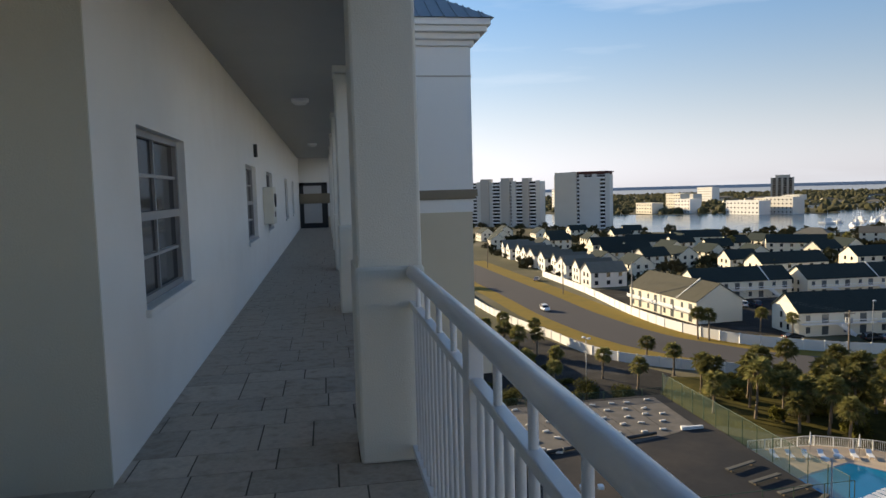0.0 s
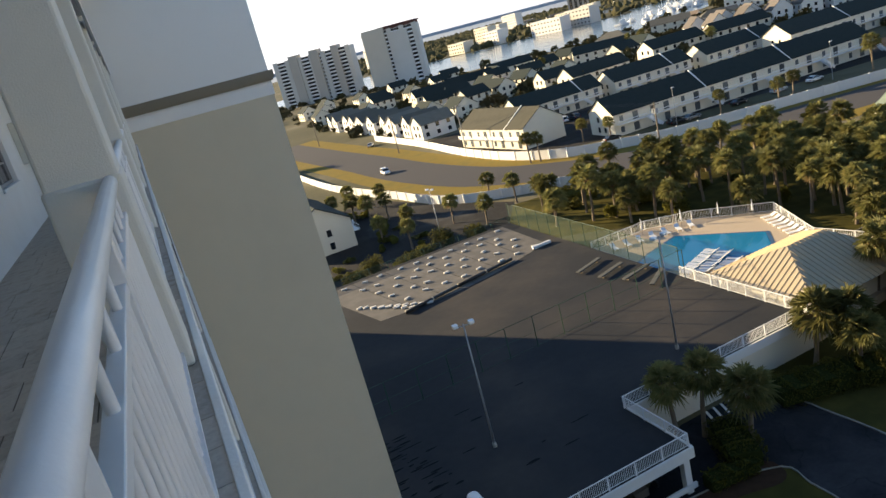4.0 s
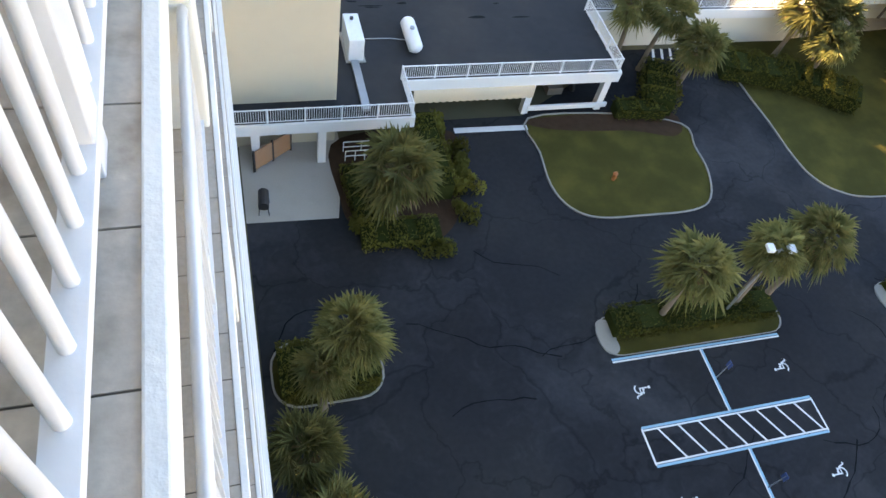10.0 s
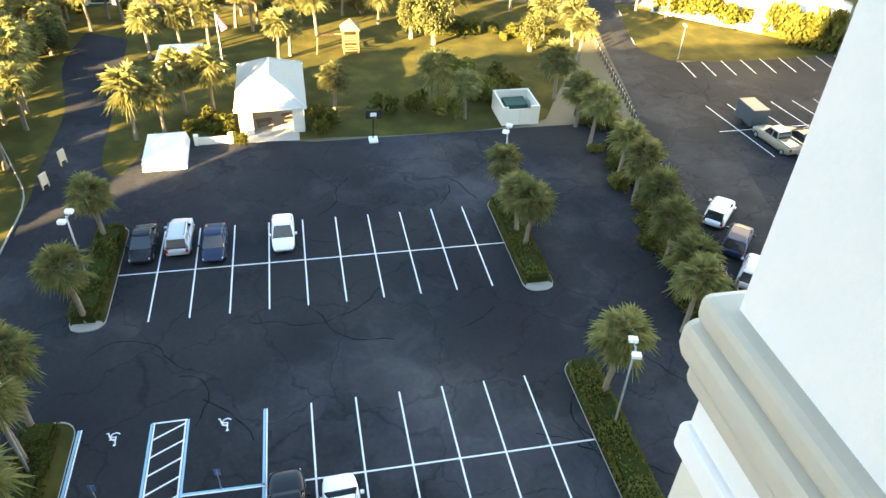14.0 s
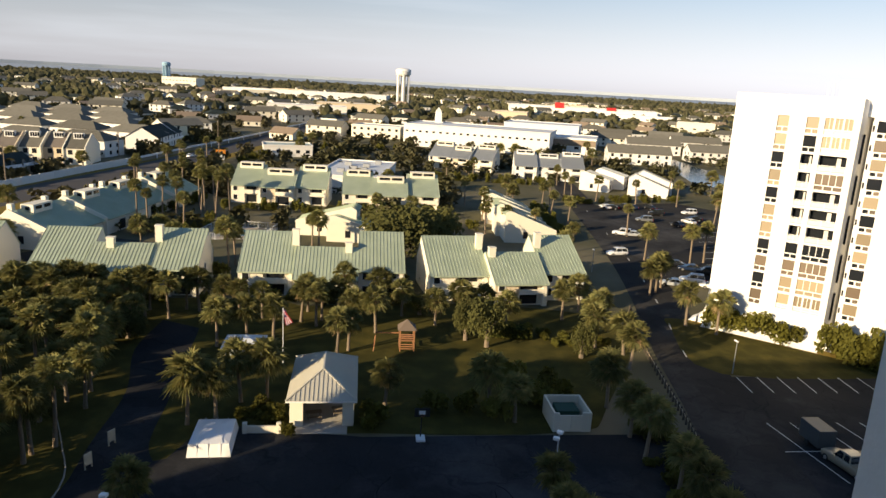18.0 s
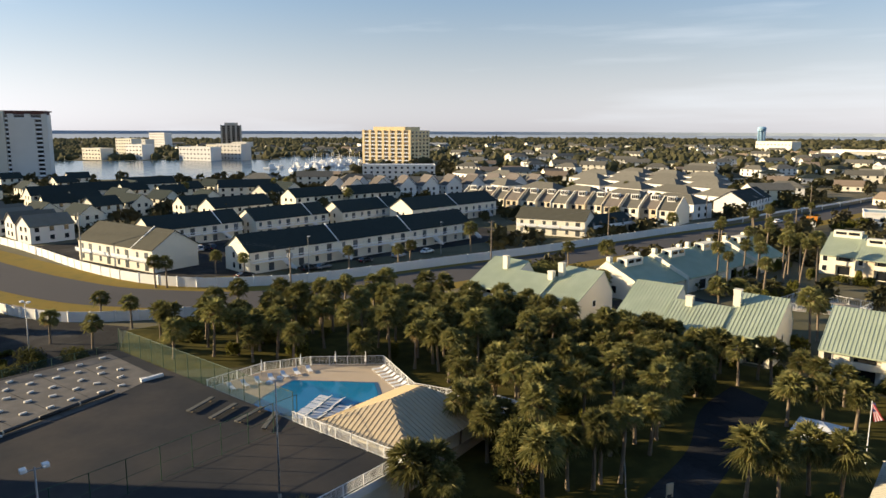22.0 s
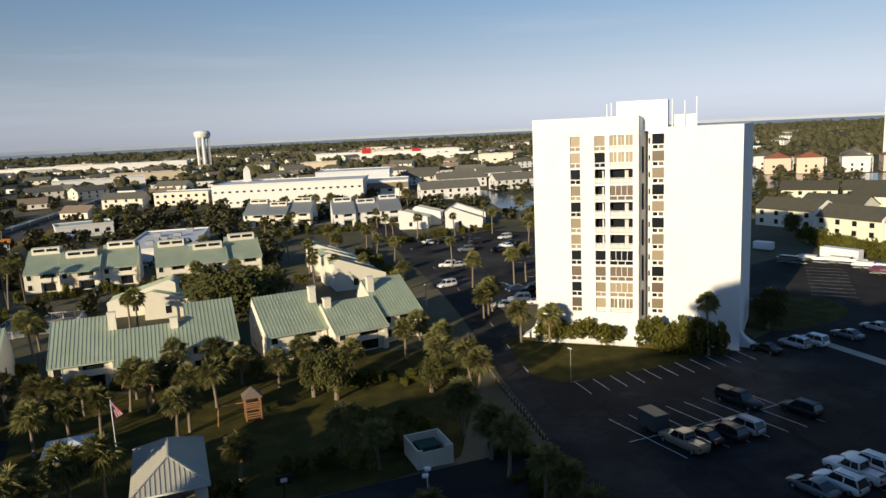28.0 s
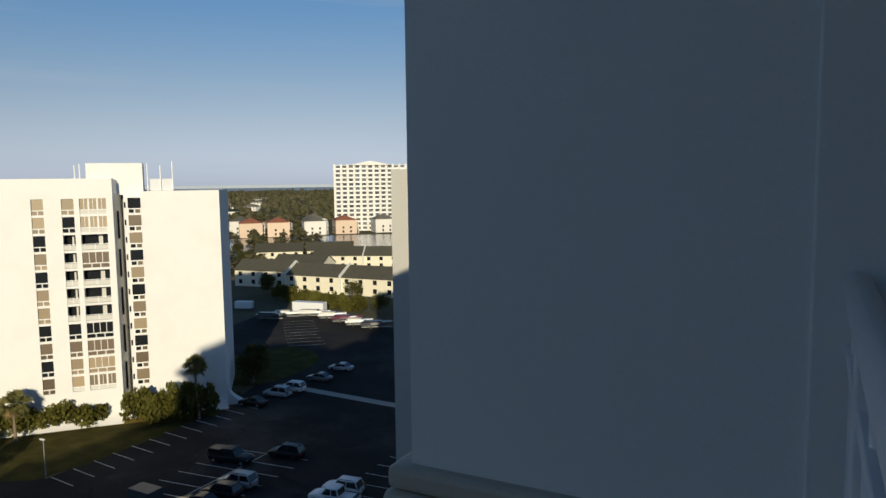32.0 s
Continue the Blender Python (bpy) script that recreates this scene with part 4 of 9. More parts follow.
    # the side walls splay outwards a little, out of the sun
    part("splayed_wall", Geo().add([(x, y, q) for q in (0, HL - 0.2) for x, y in ((-0.3, 0.05), (0.0, 0.0), (0.85, 6.5), (-0.3, 6.5))], [(3, 2, 1, 0), (4, 5, 6, 7), (0, 1, 5, 4), (1, 2, 6, 5), (2, 3, 7, 6), (3, 0, 4, 7)]), TOWERWHITE, t)
    part("splayed_wall", Geo().add([(x, y, q) for q in (0, HR) for x, y in ((14.0, 1.02), (14.5, 1.0), (17.0, 19.0), (14.0, 19.0))], [(3, 2, 1, 0), (4, 5, 6, 7), (0, 1, 5, 4), (1, 2, 6, 5), (2, 3, 7, 6), (3, 0, 4, 7)]), TOWERWHITE, t)
    for k in range(5):
        part("slit_window", Geo().box(0.10 + 0.13 * 2.2, 0.30 + 0.13 * 2.2, 2.2, 3.0, 4 + 5.6 * k, 8 + 5.6 * k), GLASSDARK, t)
    return t


white_tower()

# neighbouring slab at the end of the car park
nb = thing("neighbour_block", "grey white stucco end wall with one column of windows", "building", (34.35, -53.6, 0), -59)
part("wall", Geo().box(0, 14, -9, 0, 0, 35.3), mat("weathered grey white stucco", (0.46, 0.45, 0.42), 0.9, var=0.08, scale=0.5, fine=30, bump=0.2), nb)
wm = Geo().box(-0.03, 0, 0, 0.5, 0, 1.2).mesh("window", GLASSGREY)
fm = Geo().box(-0.06, 0, -0.05, 0, -0.05, 1.25).box(-0.06, 0, 0.5, 0.55, -0.05, 1.25).box(-0.06, 0, 0, 0.5, 1.2, 1.25).box(-0.06, 0, 0, 0.5, -0.05, 0).box(-0.06, 0, 0.23, 0.27, 0, 1.2).mesh("window_frame", mat("dull grey window frame", (0.40, 0.40, 0.39), 0.7, var=0.08))
for k in range(11):
    wdw = part("window", wm, None, nb, loc=(0.0, -2.9, 28.0 - 2.78 * k))
    part("window_frame", fm, None, wdw)
part("nest", Geo().box(-0.1, 0.7, -3.2, -2.4, 35.2, 35.7), MULCH, nb, "ragged brown twig nest at the roof edge")

# walkway tiles: the stretch by the camera piece by piece, the rest joined
tf = part("tile_bed", Geo().box(-2.22, 0.087, -1.04, 32.9, FL - 0.012, FL - 0.004), GROUT, own)
rnd = random.Random(3)
rows_, rest = [], Geo()
yy = -1.03
tiles = {}
while yy < 32.6:
    d = 0.33 if len(rows_) % 3 else 0.48
    x = -2.22 + rnd.choice((0.0, -0.2, -0.1))
    while x < 0.08:
        w = rnd.choice((0.33, 0.48, 0.48))
        if 0.085 - x - w < 0.16:
            w = 0.092 - x
        a, b = max(x, -2.22), min(x + w - 0.006, 0.085)
        if b - a > 0.03:
            if yy < 6.4:
                k = (round(b - a, 2), d)
                if k not in tiles:
                    tiles[k] = Geo().box(0, k[0], 0, d - 0.006, 0, 0.006).mesh("tile", TILE)
                part("tile", tiles[k], None, tf, loc=(a, yy, FL - 0.006))
            else:
                rest.box(a, b, yy, yy + d - 0.006, FL - 0.006, FL)
        x += w
    rows_.append(yy)
    yy += d
tagged(part("tiles", rest, TILE, tf), kind="stuff")
# the outer strips of the two floors below, joined
for f in (1, 2):
    rnd, low, yy = random.Random(30 + f), Geo(), -1.03
    while yy < 20:
        d, x = rnd.choice((0.33, 0.33, 0.48)), -0.9 + rnd.choice((0.0, 0.12, 0.2))
        while x < 0.08:
            w = rnd.choice((0.16, 0.33, 0.33))
            if 0.085 - x - w < 0.06:
                w = 0.094 - x
            low.box(x, min(x + w - 0.008, 0.085), yy, yy + d - 0.008, FL - f * ST - 0.004, FL - f * ST + 0.002)
            x += w
        yy += d
    tagged(part("tiles", low, mat("joined walkway tile", (0.50, 0.44, 0.37), 0.55, var=0.3, scale=3.0, fine=26, bump=0.15, tint=(0.30, 0.245, 0.19), stain=0.3, spec=0.3), own), kind="stuff")

# ---------------- houses ----------------
def gable_roof(L, W, z, h, over=0.35, thick=0.18):
    """A gable roof with the ridge along x, over 0..L by 0..W."""
    g = Geo()
    x0, x1, y0, y1 = -over, L + over, -over, W + over
    zz = z - over * h / (W / 2)
    g.add([(x0, y0, zz), (x1, y0, zz), (x1, W / 2, z + h), (x0, W / 2, z + h), (x1, y1, zz), (x0, y1, zz),
           (x0, y0, zz - thick), (x1, y0, zz - thick), (x1, W / 2, z + h - thick), (x0, W / 2, z + h - thick), (x1, y1, zz - thick), (x0, y1, zz - thick)],
          [(0, 1, 2, 3), (3, 2, 4, 5), (6, 7, 1, 0), (5, 4, 10, 11), (7, 6, 9, 8), (8, 9, 11, 10), (0, 3, 9, 6), (3, 5, 11, 9), (1, 7, 8, 2), (2, 8, 10, 4)])
    return g


def hip_roof(L, W, z, h, over=0.4):
    g = Geo()
    a, b, c, d = -over, L + over, -over, W + over
    i = min(L, W) / 2
    if L >= W:
        r = [(i, W / 2, z + h), (L - i, W / 2, z + h)]
        fs = [(0, 1, 5, 4), (1, 2, 5), (2, 3, 4, 5), (3, 0, 4)]
    else:
        r = [(L / 2, i, z + h), (L / 2, W - i, z + h)]
        fs = [(0, 1, 4), (1, 2, 5, 4), (2, 3, 5), (3, 0, 4, 5)]
    g.add([(a, c, z), (b, c, z), (b, d, z), (a, d, z)] + r, fs + [(3, 2, 1, 0)])
    return g


def gable_walls(L, W, z, h):
    g = Geo().box(0, L, 0, W, 0, z)
    for x, t in ((0, 0.2), (L - 0.2, 0.2)):
        g.add([(x, 0, z), (x + t, 0, z), (x + t, W, z), (x, W, z), (x, W / 2, z + h - 0.05), (x + t, W / 2, z + h - 0.05)], [(0, 1, 5, 4), (3, 4, 5, 2), (0, 4, 3), (1, 2, 5)])
    return g


WMESH = {}
def wpart(parent, x, y, z, w, h, axis, material=None, name="window", frame=True):
    """A window in a wall face; axis names the face: -y, +y, -x or +x."""
    material = material or GLASSDARK
    k = (round(w, 2), round(h, 2), axis, material.name, frame)
    if k not in WMESH:
        if axis in ("-y", "+y"):
            s = -1 if axis == "-y" else 1
            gl, fr = Geo().box(0, w, min(0, s * 0.04), max(0, s * 0.04), 0, h), Geo()
            lo, hi = min(0, s * 0.08), max(0, s * 0.08)
            fr.box(-0.08, 0, lo, hi, -0.08, h + 0.08).box(w, w + 0.08, lo, hi, -0.08, h + 0.08).box(0, w, lo, hi, -0.08, 0).box(0, w, lo, hi, h, h + 0.08)
        else:
            s = -1 if axis == "-x" else 1
            gl, fr = Geo().box(min(0, s * 0.04), max(0, s * 0.04), 0, w, 0, h), Geo()
            lo, hi = min(0, s * 0.08), max(0, s * 0.08)
            fr.box(lo, hi, -0.08, 0, -0.08, h + 0.08).box(lo, hi, w, w + 0.08, -0.08, h + 0.08).box(lo, hi, 0, w, -0.08, 0).box(lo, hi, 0, w, h, h + 0.08)
        WMESH[k] = (gl.mesh(name, material), fr.mesh("frame", RAILWHITE))
    a, b = WMESH[k]
    o = part(name, a, None, parent, loc=(x, y, z))
    if frame:
        part("frame", b, None, o)
    return o


def seams(p0, p1, q0, q1, step):
    """Standing seams between the eave p0-p1 and the ridge q0-q1."""
    g = Geo()
    p0, p1, q0, q1 = map(Vector, (p0, p1, q0, q1))
    n = max(2, round((p1 - p0).length / step))
    up = Vector((0, 0, 0.035))
    for k in range(n + 1):
        g.bar(p0.lerp(p1, k / n) + up, q0.lerp(q1, k / n) + up, 0.07, 0.07)
    return g


def green_house(loc, rz, units, label, metal=None, wall_paint=None, clere=False):
    """A row of stepped two-storey units: a long green metal slope to the front (-y), a short one behind."""
    metal, wall_paint = metal or GREENROOF, wall_paint or CREAM
    t = thing("green_roof_house" if metal == GREENROOF else "grey_roof_house", label, "house", (*loc, 0), rz, "green roofed houses" if metal == GREENROOF else "town houses")
    x = 0.0
    for i, (w, setback, h, chim) in enumerate(units):
        D, ridge = 12.0, 0.72 if (i + len(units)) % 2 else 0.56
        q = h / 5.2
        y0 = setback
        wall = Geo().box(x + 0.1, x + w - 0.1, y0 + 0.8, y0 + D, 0, h)
        yr = y0 + D * ridge
        rh = h + 4.2 * ridge / 0.68
        for xx in (x + 0.05, x + w - 0.25):
            wall.add([(xx, y0 + 0.1, 0), (xx + 0.2, y0 + 0.1, 0), (xx + 0.2, y0 + D, 0), (xx, y0 + D, 0), (xx, y0 + 0.1, h), (xx + 0.2, y0 + 0.1, h), (xx + 0.2, y0 + D, h), (xx, y0 + D, h), (xx, yr, rh), (xx + 0.2, yr, rh)],
                     [(0, 1, 5, 4), (0, 4, 8, 7, 3), (1, 2, 6, 9, 5), (2, 3, 7, 6)])
        part("unit", wall, wall_paint, t)
        rg = Geo()
        e0, e1, r0, r1, b0, b1 = (x, y0 - 0.4, h - 0.1), (x + w, y0 - 0.4, h - 0.1), (x, yr, rh + 0.1), (x + w, yr, rh + 0.1), (x, y0 + D + 0.3, h), (x + w, y0 + D + 0.3, h)
        th = Vector((0, 0, -0.2))
        pts = [Vector(p) for p in (e0, e1, r1, r0, b1, b0)]
        rg.add(pts + [p + th for p in pts], [(0, 1, 2, 3), (3, 2, 4, 5), (7, 6, 9, 8), (8, 9, 11, 10), (6, 7, 1, 0), (5, 4, 10, 11), (0, 3, 9, 6), (3, 5, 11, 9), (1, 7, 8, 2), (2, 8, 10, 4)])
        roof = part("roof", rg, metal, t, "standing seam metal roof")
        part("seam", seams(e0, e1, r0, r1, 0.55), metal, roof)
        if chim:
            cx = x + w * chim
            part("chimney", Geo().box(cx - 0.55, cx + 0.55, y0 + D * 0.45, y0 + D * 0.45 + 1.0, h + 1, rh + 0.9).box(cx - 0.62, cx + 0.62, y0 + D * 0.45 - 0.07, y0 + D * 0.45 + 1.07, rh + 0.9, rh + 1.1), CREAM, t)
        if clere:
            cl = part("clerestory", Geo().box(x + w * 0.12, x + w * 0.9, yr - 1.9, yr + 0.6, rh - 1.4, rh + 0.75), wall_paint, t)
            for q2 in (0.18, 0.54):
                part("clerestory_window", Geo().box(x + w * q2, x + w * (q2 + 0.30), yr - 1.96, yr - 1.9, rh - 0.15, rh + 0.5), GLASSDARK, cl)
        # front: balcony recess and windows
        part("balcony_slab", Geo().box(x + w * 0.45, x + w - 0.3, y0 - 0.2, y0 + 0.8, 2.75 * q, 3.0 * q), wall_paint, t)
        part("balcony_wall", Geo().box(x + w * 0.45, x + w - 0.3, y0 - 0.2, y0 - 0.08, 3.0 * q, 3.9 * q), wall_paint, t)
        part("front_wall", Geo().box(x + 0.2, x + w * 0.45, y0 + 0.1, y0 + 0.8, 0, h), TAN if i % 2 and wall_paint == CREAM else wall_paint, t)
        part("pier", Geo().box(x + w - 0.9, x + w - 0.3, y0 - 0.1, y0 + 0.7, 0, h), CREAM, t)
        wpart(t, x + w * 0.50, y0 + 0.8, 3.1 * q, w * 0.32, 2.0 * q, "-y", frame=False)
        wpart(t, x + w * 0.50, y0 + 0.8, 0.2, w * 0.32, 2.1 * q, "-y", frame=False)
        wpart(t, x + 0.7, y0 + 0.1, 3.5 * q, 1.0, 1.4 * q, "-y")
        wpart(t, x + 0.7, y0 + 0.1, 0.9 * q, 1.0, 1.4 * q, "-y")
        wpart(t, x + w - 0.05, y0 + 5, 3.3 * q, 1.0, 1.3 * q, "+x")
        x += w
    return t


def end_gable_row(name, loc, rz, units, metal, paint, label, extras=True):
    """A row of units one behind the other: lopsided gable ends to the front, parapets between them, a long slope to one side."""
    t = thing(name, label, "house", (*loc, 0), rz, "green roofed houses" if metal == GREENROOF else "town houses")
    for k, (ox, oy, w, D, zl, a, zt, zr) in enumerate(units):
        prof = [(ox, 0), (ox + w, 0), (ox + w, zr), (ox + a, zt), (ox, zl)]
        g = Geo().add([(x, oy, z) for x, z in prof] + [(x, oy + D, z) for x, z in prof], [(0, 1, 2, 3, 4), (9, 8, 7, 6, 5), (1, 6, 7, 2), (0, 4, 9, 5), (3, 8, 9, 4), (2, 7, 8, 3)])
        part("unit", g, paint, t)
        for (xa, za), (xb, zb) in (((ox - 0.3, zl), (ox + a, zt)), ((ox + a, zt), (ox + w + 0.4, zr))):
            q = [(xa, oy, za + 0.04), (xb, oy, zb + 0.04), (xb, oy + D, zb + 0.04), (xa, oy + D, za + 0.04)]
            roof = part("roof", Geo().add(q + [(x, y, z + 0.16) for x, y, z in q], [(3, 2, 1, 0), (4, 5, 6, 7), (0, 1, 5, 4), (1, 2, 6, 5), (2, 3, 7, 6), (3, 0, 4, 7)]), metal, t, "standing seam metal roof")
            part("seam", seams((xa, oy, za + 0.2), (xa, oy + D, za + 0.2), (xb, oy, zb + 0.2), (xb, oy + D, zb + 0.2), 0.6), metal, roof)
        par = [(ox - 0.1, 0), (ox + w + 0.1, 0), (ox + w + 0.1, zr + 0.7), (ox + a, zt + 0.75), (ox - 0.1, zl + 0.7)]
        part("end_wall", Geo().add([(x, oy - 0.35, z) for x, z in par] + [(x, oy - 0.01, z) for x, z in par], [(0, 1, 2, 3, 4), (9, 8, 7, 6, 5), (1, 6, 7, 2), (0, 4, 9, 5), (3, 8, 9, 4), (2, 7, 8, 3)]), paint, t)
        wpart(t, ox + w * 0.35, oy - 0.35, 1.0, 1.1, 1.5, "-y", frame=False)
        wpart(t, ox + w, oy + D * 0.3, 0.3, 2.2, 2.1, "+x", frame=False)
        if extras:
            cl = part("clerestory", Geo().box(ox + a - 0.4, ox + a + 2.2, oy + D * 0.25, oy + D * 0.62, zt - 1.4, zt + 1.0), paint, t)
            for q in (0.29, 0.46):
                part("clerestory_window", Geo().box(ox + a + 2.2, ox + a + 2.26, oy + D * q, oy + D * (q + 0.12), zt + 0.05, zt + 0.7), GLASSDARK, cl)
                part("clerestory_window", Geo().box(ox + a + 0.2 + q, ox + a + 0.9 + q, oy + D * 0.25 - 0.06, oy + D * 0.25, zt - 0.1, zt + 0.6), GLASSDARK, cl)
            for q in (0.1, 0.75):
                part("chimney", Geo().bbox(ox + a - 1.5, ox + a - 0.5, oy + D * q, oy + D * q + 1.0, zt - 2, zt + 1.3, 0.05), paint, t)
    return t


GH = "pale green metal roofed row of cream stucco houses"
green_house((107.0, -11.6), -84, [(9.8, 0.8, 4.3, 0.95), (9.0, -2.6, 3.8, 0.10), (7.4, 0.2, 4.7, 0.08)], GH)
green_house((108.0, 18.4), -90, [(8.6, 0.6, 4.2, 0.98), (10.0, -1.2, 3.6, 0.84), (7.4, 0.6, 4.6, 0)], GH)
green_house((107.0, 48.8), -90, [(8.2, 0.6, 4.2, 0.0), (9.0, -1.2, 3.7, 0.30), (7.4, 0.8, 4.4, 0.06)], GH)
green_house((111.5, 82.5), -95, [(8.6, 0.4, 4.0, 0.6), (9.0, -0.8, 3.7, 0.92), (7.8, 1.0, 4.2, 0.05)], GH)


def row_house(loc, rz, n, w, D, h, rh, roof, wall, label, stairs=False, name="town_house_row"):
    """A straight two-storey row with a gable roof, cross walls between the units, windows and outside stairs."""
    L = n * w
    t = thing(name, label, "house", (*loc, 0), rz, "town houses")
    part("wall", gable_walls(L, D, h, rh), wall, t)
    part("roof", gable_roof(L, D, h, rh), roof, t)
    for i in range(n):
        for z in (0.7, 3.3):
            wpart(t, i * w + w * 0.18, 0, z, 1.0, 1.4, "-y", GLASSGREY, frame=False)
            wpart(t, i * w + w * 0.60, 0, z - 0.4, 1.5, 1.9, "-y", GLASSGREY, frame=False)
        if stairs:
            part("balcony", Geo().box(i * w + 0.4, i * w + w - 0.4, -1.3, 0, 2.7, 2.85), RAILWHITE, t)
            part("balcony_rail", Geo().box(i * w + 0.4, i * w + w - 0.4, -1.34, -1.28, 3.55, 3.7).box(i * w + 0.4, i * w + w - 0.4, -1.34, -1.28, 2.95, 3.05), RAILWHITE, t)
            if i % 2 == 0:
                g = Geo()
                for s in (0, 1.0):
                    g.bar((i * w + w - 0.4, -1.4 - s, 2.9), (i * w + w + 2.9, -1.4 - s, 0.3), 0.12, 0.75)
                part("outside_stair", g, RAILWHITE, t, "white outside stair")
        else:
            part("balcony", Geo().box(i * w + 0.4, i * w + w - 0.4, -1.2, 0, 2.7, 2.85).box(i * w + 0.4, i * w + w - 0.4, -1.24, -1.18, 3.0, 3.7), RAILWHITE, t)
    for i in range(0, n + 1, 3):
        x = i * w
        if 0 < i < n:
            part("party_wall", Geo().add([(x - 0.15, -0.5, h - 0.3), (x + 0.15, -0.5, h - 0.3), (x + 0.15, D / 2, h + rh + 0.35), (x - 0.15, D / 2, h + rh + 0.35), (x - 0.15, -0.5, h - 0.7), (x + 0.15, -0.5, h - 0.7), (x + 0.15, D / 2, h + rh - 0.2), (x - 0.15, D / 2, h + rh - 0.2)],
                                          [(0, 1, 2, 3), (4, 7, 6, 5), (0, 4, 5, 1), (0, 3, 7, 4), (1, 5, 6, 2)]), WHITE, t)
    for y in (D * 0.35, D * 0.6):
        wpart(t, 0, y, 3.3, 0.9, 1.3, "-x", frame=False)
        wpart(t, 0, y, 0.8, 0.9, 1.3, "-x", frame=False)
    return t


TH = "cream two-storey town house row with a dark teal roof"
row_house((101, 139), -5, 9, 8.8, 11, 5.6, 3.6, TEALROOF, CREAM, TH, True)
row_house((105, 190), -2, 4, 7.5, 11, 5.6, 3.4, TEALROOF, CREAM, TH, True)
row_house((138, 186), -2, 4, 7.5, 11, 5.6, 3.4, TEALROOF, CREAM, TH, True)
row_house((172, 182), -2, 4, 7.5, 11, 5.6, 3.4, TEALROOF, CREAM, TH, True)
row_house((84.5, 190), -85, 4, 8.0, 13, 5.8, 4.0, OLIVEROOF, CREAM, "cream two-storey house row with an olive grey gable roof", False)
row_house((200, 127.5), -78, 3, 7.8, 12, 5.6, 3.0, OLIVEROOF, CREAM, "cream house row with white balconies", False)
row_house((208, 104.5), -12, 3, 8, 10, 3.2, 3.0, TEALROOF, CREAM, "low cream house with a dark teal roof", False)
row_house((190, 165), -4, 6, 8, 12, 6.2, 3.6, TEALROOF, CREAM, TH, True)
row_house((30.5, 127), 90, 3, 8.6, 12, 5.8, 3.6, TEALROOF, CREAM, "cream house row with white outside stairs and a dark roof", True)
row_house((27, 162), 96, 3, 8, 12, 5.4, 3.4, TEALROOF, CREAM, "cream house row with a dark roof beside the road", True)

# ---------------- plants ----------------
def palm_meshes(seed, fronds=62, leaflets=12):
    rnd = random.Random(seed)
    green, dead = Geo(), Geo()
    for k in range(fronds + 7):
        old = k >= fronds
        th = rnd.random() * math.tau
        el = radians(-62 + 20 * rnd.random()) if old else radians(-50 + 130 * ((k + rnd.random()) / fronds) ** 0.9)
        d = Vector((math.cos(th) * math.cos(el), math.sin(th) * math.cos(el), math.sin(el)))
        side = Vector((-math.sin(th), math.cos(th), 0))
        up = side.cross(d) * -1
        L = (0.62 + 0.28 * rnd.random()) * (0.55 if old else 1)
        tip = d * L
        g = dead if old else green
        w = 0.03
        g.add([side * w, side * -w, tip - side * w * 0.6, tip + side * w * 0.6], [(0, 1, 2, 3)])
        F = 0.75 + 0.35 * rnd.random()
        roll = rnd.uniform(-0.5, 0.5)
        s2 = side * math.cos(roll) + up * math.sin(roll)
        for j in range(leaflets):
            a = radians(-86 + 172 * j / (leaflets - 1)) + rnd.uniform(-0.08, 0.08)
            v = d * math.cos(a) + s2 * math.sin(a)
            ln = F * (0.72 + 0.28 * math.cos(a)) * rnd.uniform(0.85, 1.1)
            n = d * -math.sin(a) + s2 * math.cos(a)
            droop = Vector((0, 0, -0.24 * ln * (1 + rnd.random())))
            m = tip + v * ln * 0.5 + droop * 0.18
            g.add([tip, m + n * 0.055, tip + v * ln + droop, m - n * 0.055], [(0, 1, 2), (0, 2, 3)])
    n = len(green.f)
    both = Geo().add(green.v, green.f).add(dead.v, dead.f).mesh("crown", FROND)
    both.materials.append(DEADFROND)
    both.polygons.foreach_set("material_index", [0 if i < n else 1 for i in range(len(both.polygons))])
    return green.mesh("crown", FROND), dead.mesh("dry_fronds", DEADFROND), both


PALMS = [palm_meshes(s) for s in range(5)]
TRUNKS = []
for s in range(3):
    rnd = random.Random(40 + s)
    g = Geo()
    pts = [Vector((0, 0, 0))]
    for k in range(1, 8):
        pts.append(Vector((0.05 * math.sin(s * 2 + k * 0.6) * k / 3, 0.05 * math.cos(s + k * 0.5) * k / 3, k / 7)))
    N = 8
    for i, p in enumerate(pts):
        r = 0.20 - 0.05 * i / 7 + (0.05 if i == 0 else 0) + 0.015 * (i % 2)
        g.v += [(p.x + r * math.cos(q * math.tau / N), p.y + r * math.sin(q * math.tau / N), p.z) for q in range(N)]
    for i in range(7):
        g.f += [(i * N + q, i * N + (q + 1) % N, (i + 1) * N + (q + 1) % N, (i + 1) * N + q) for q in range(N)]
    TRUNKS.append(g.mesh("trunk", BARK, True))
PRND = random.Random(9)


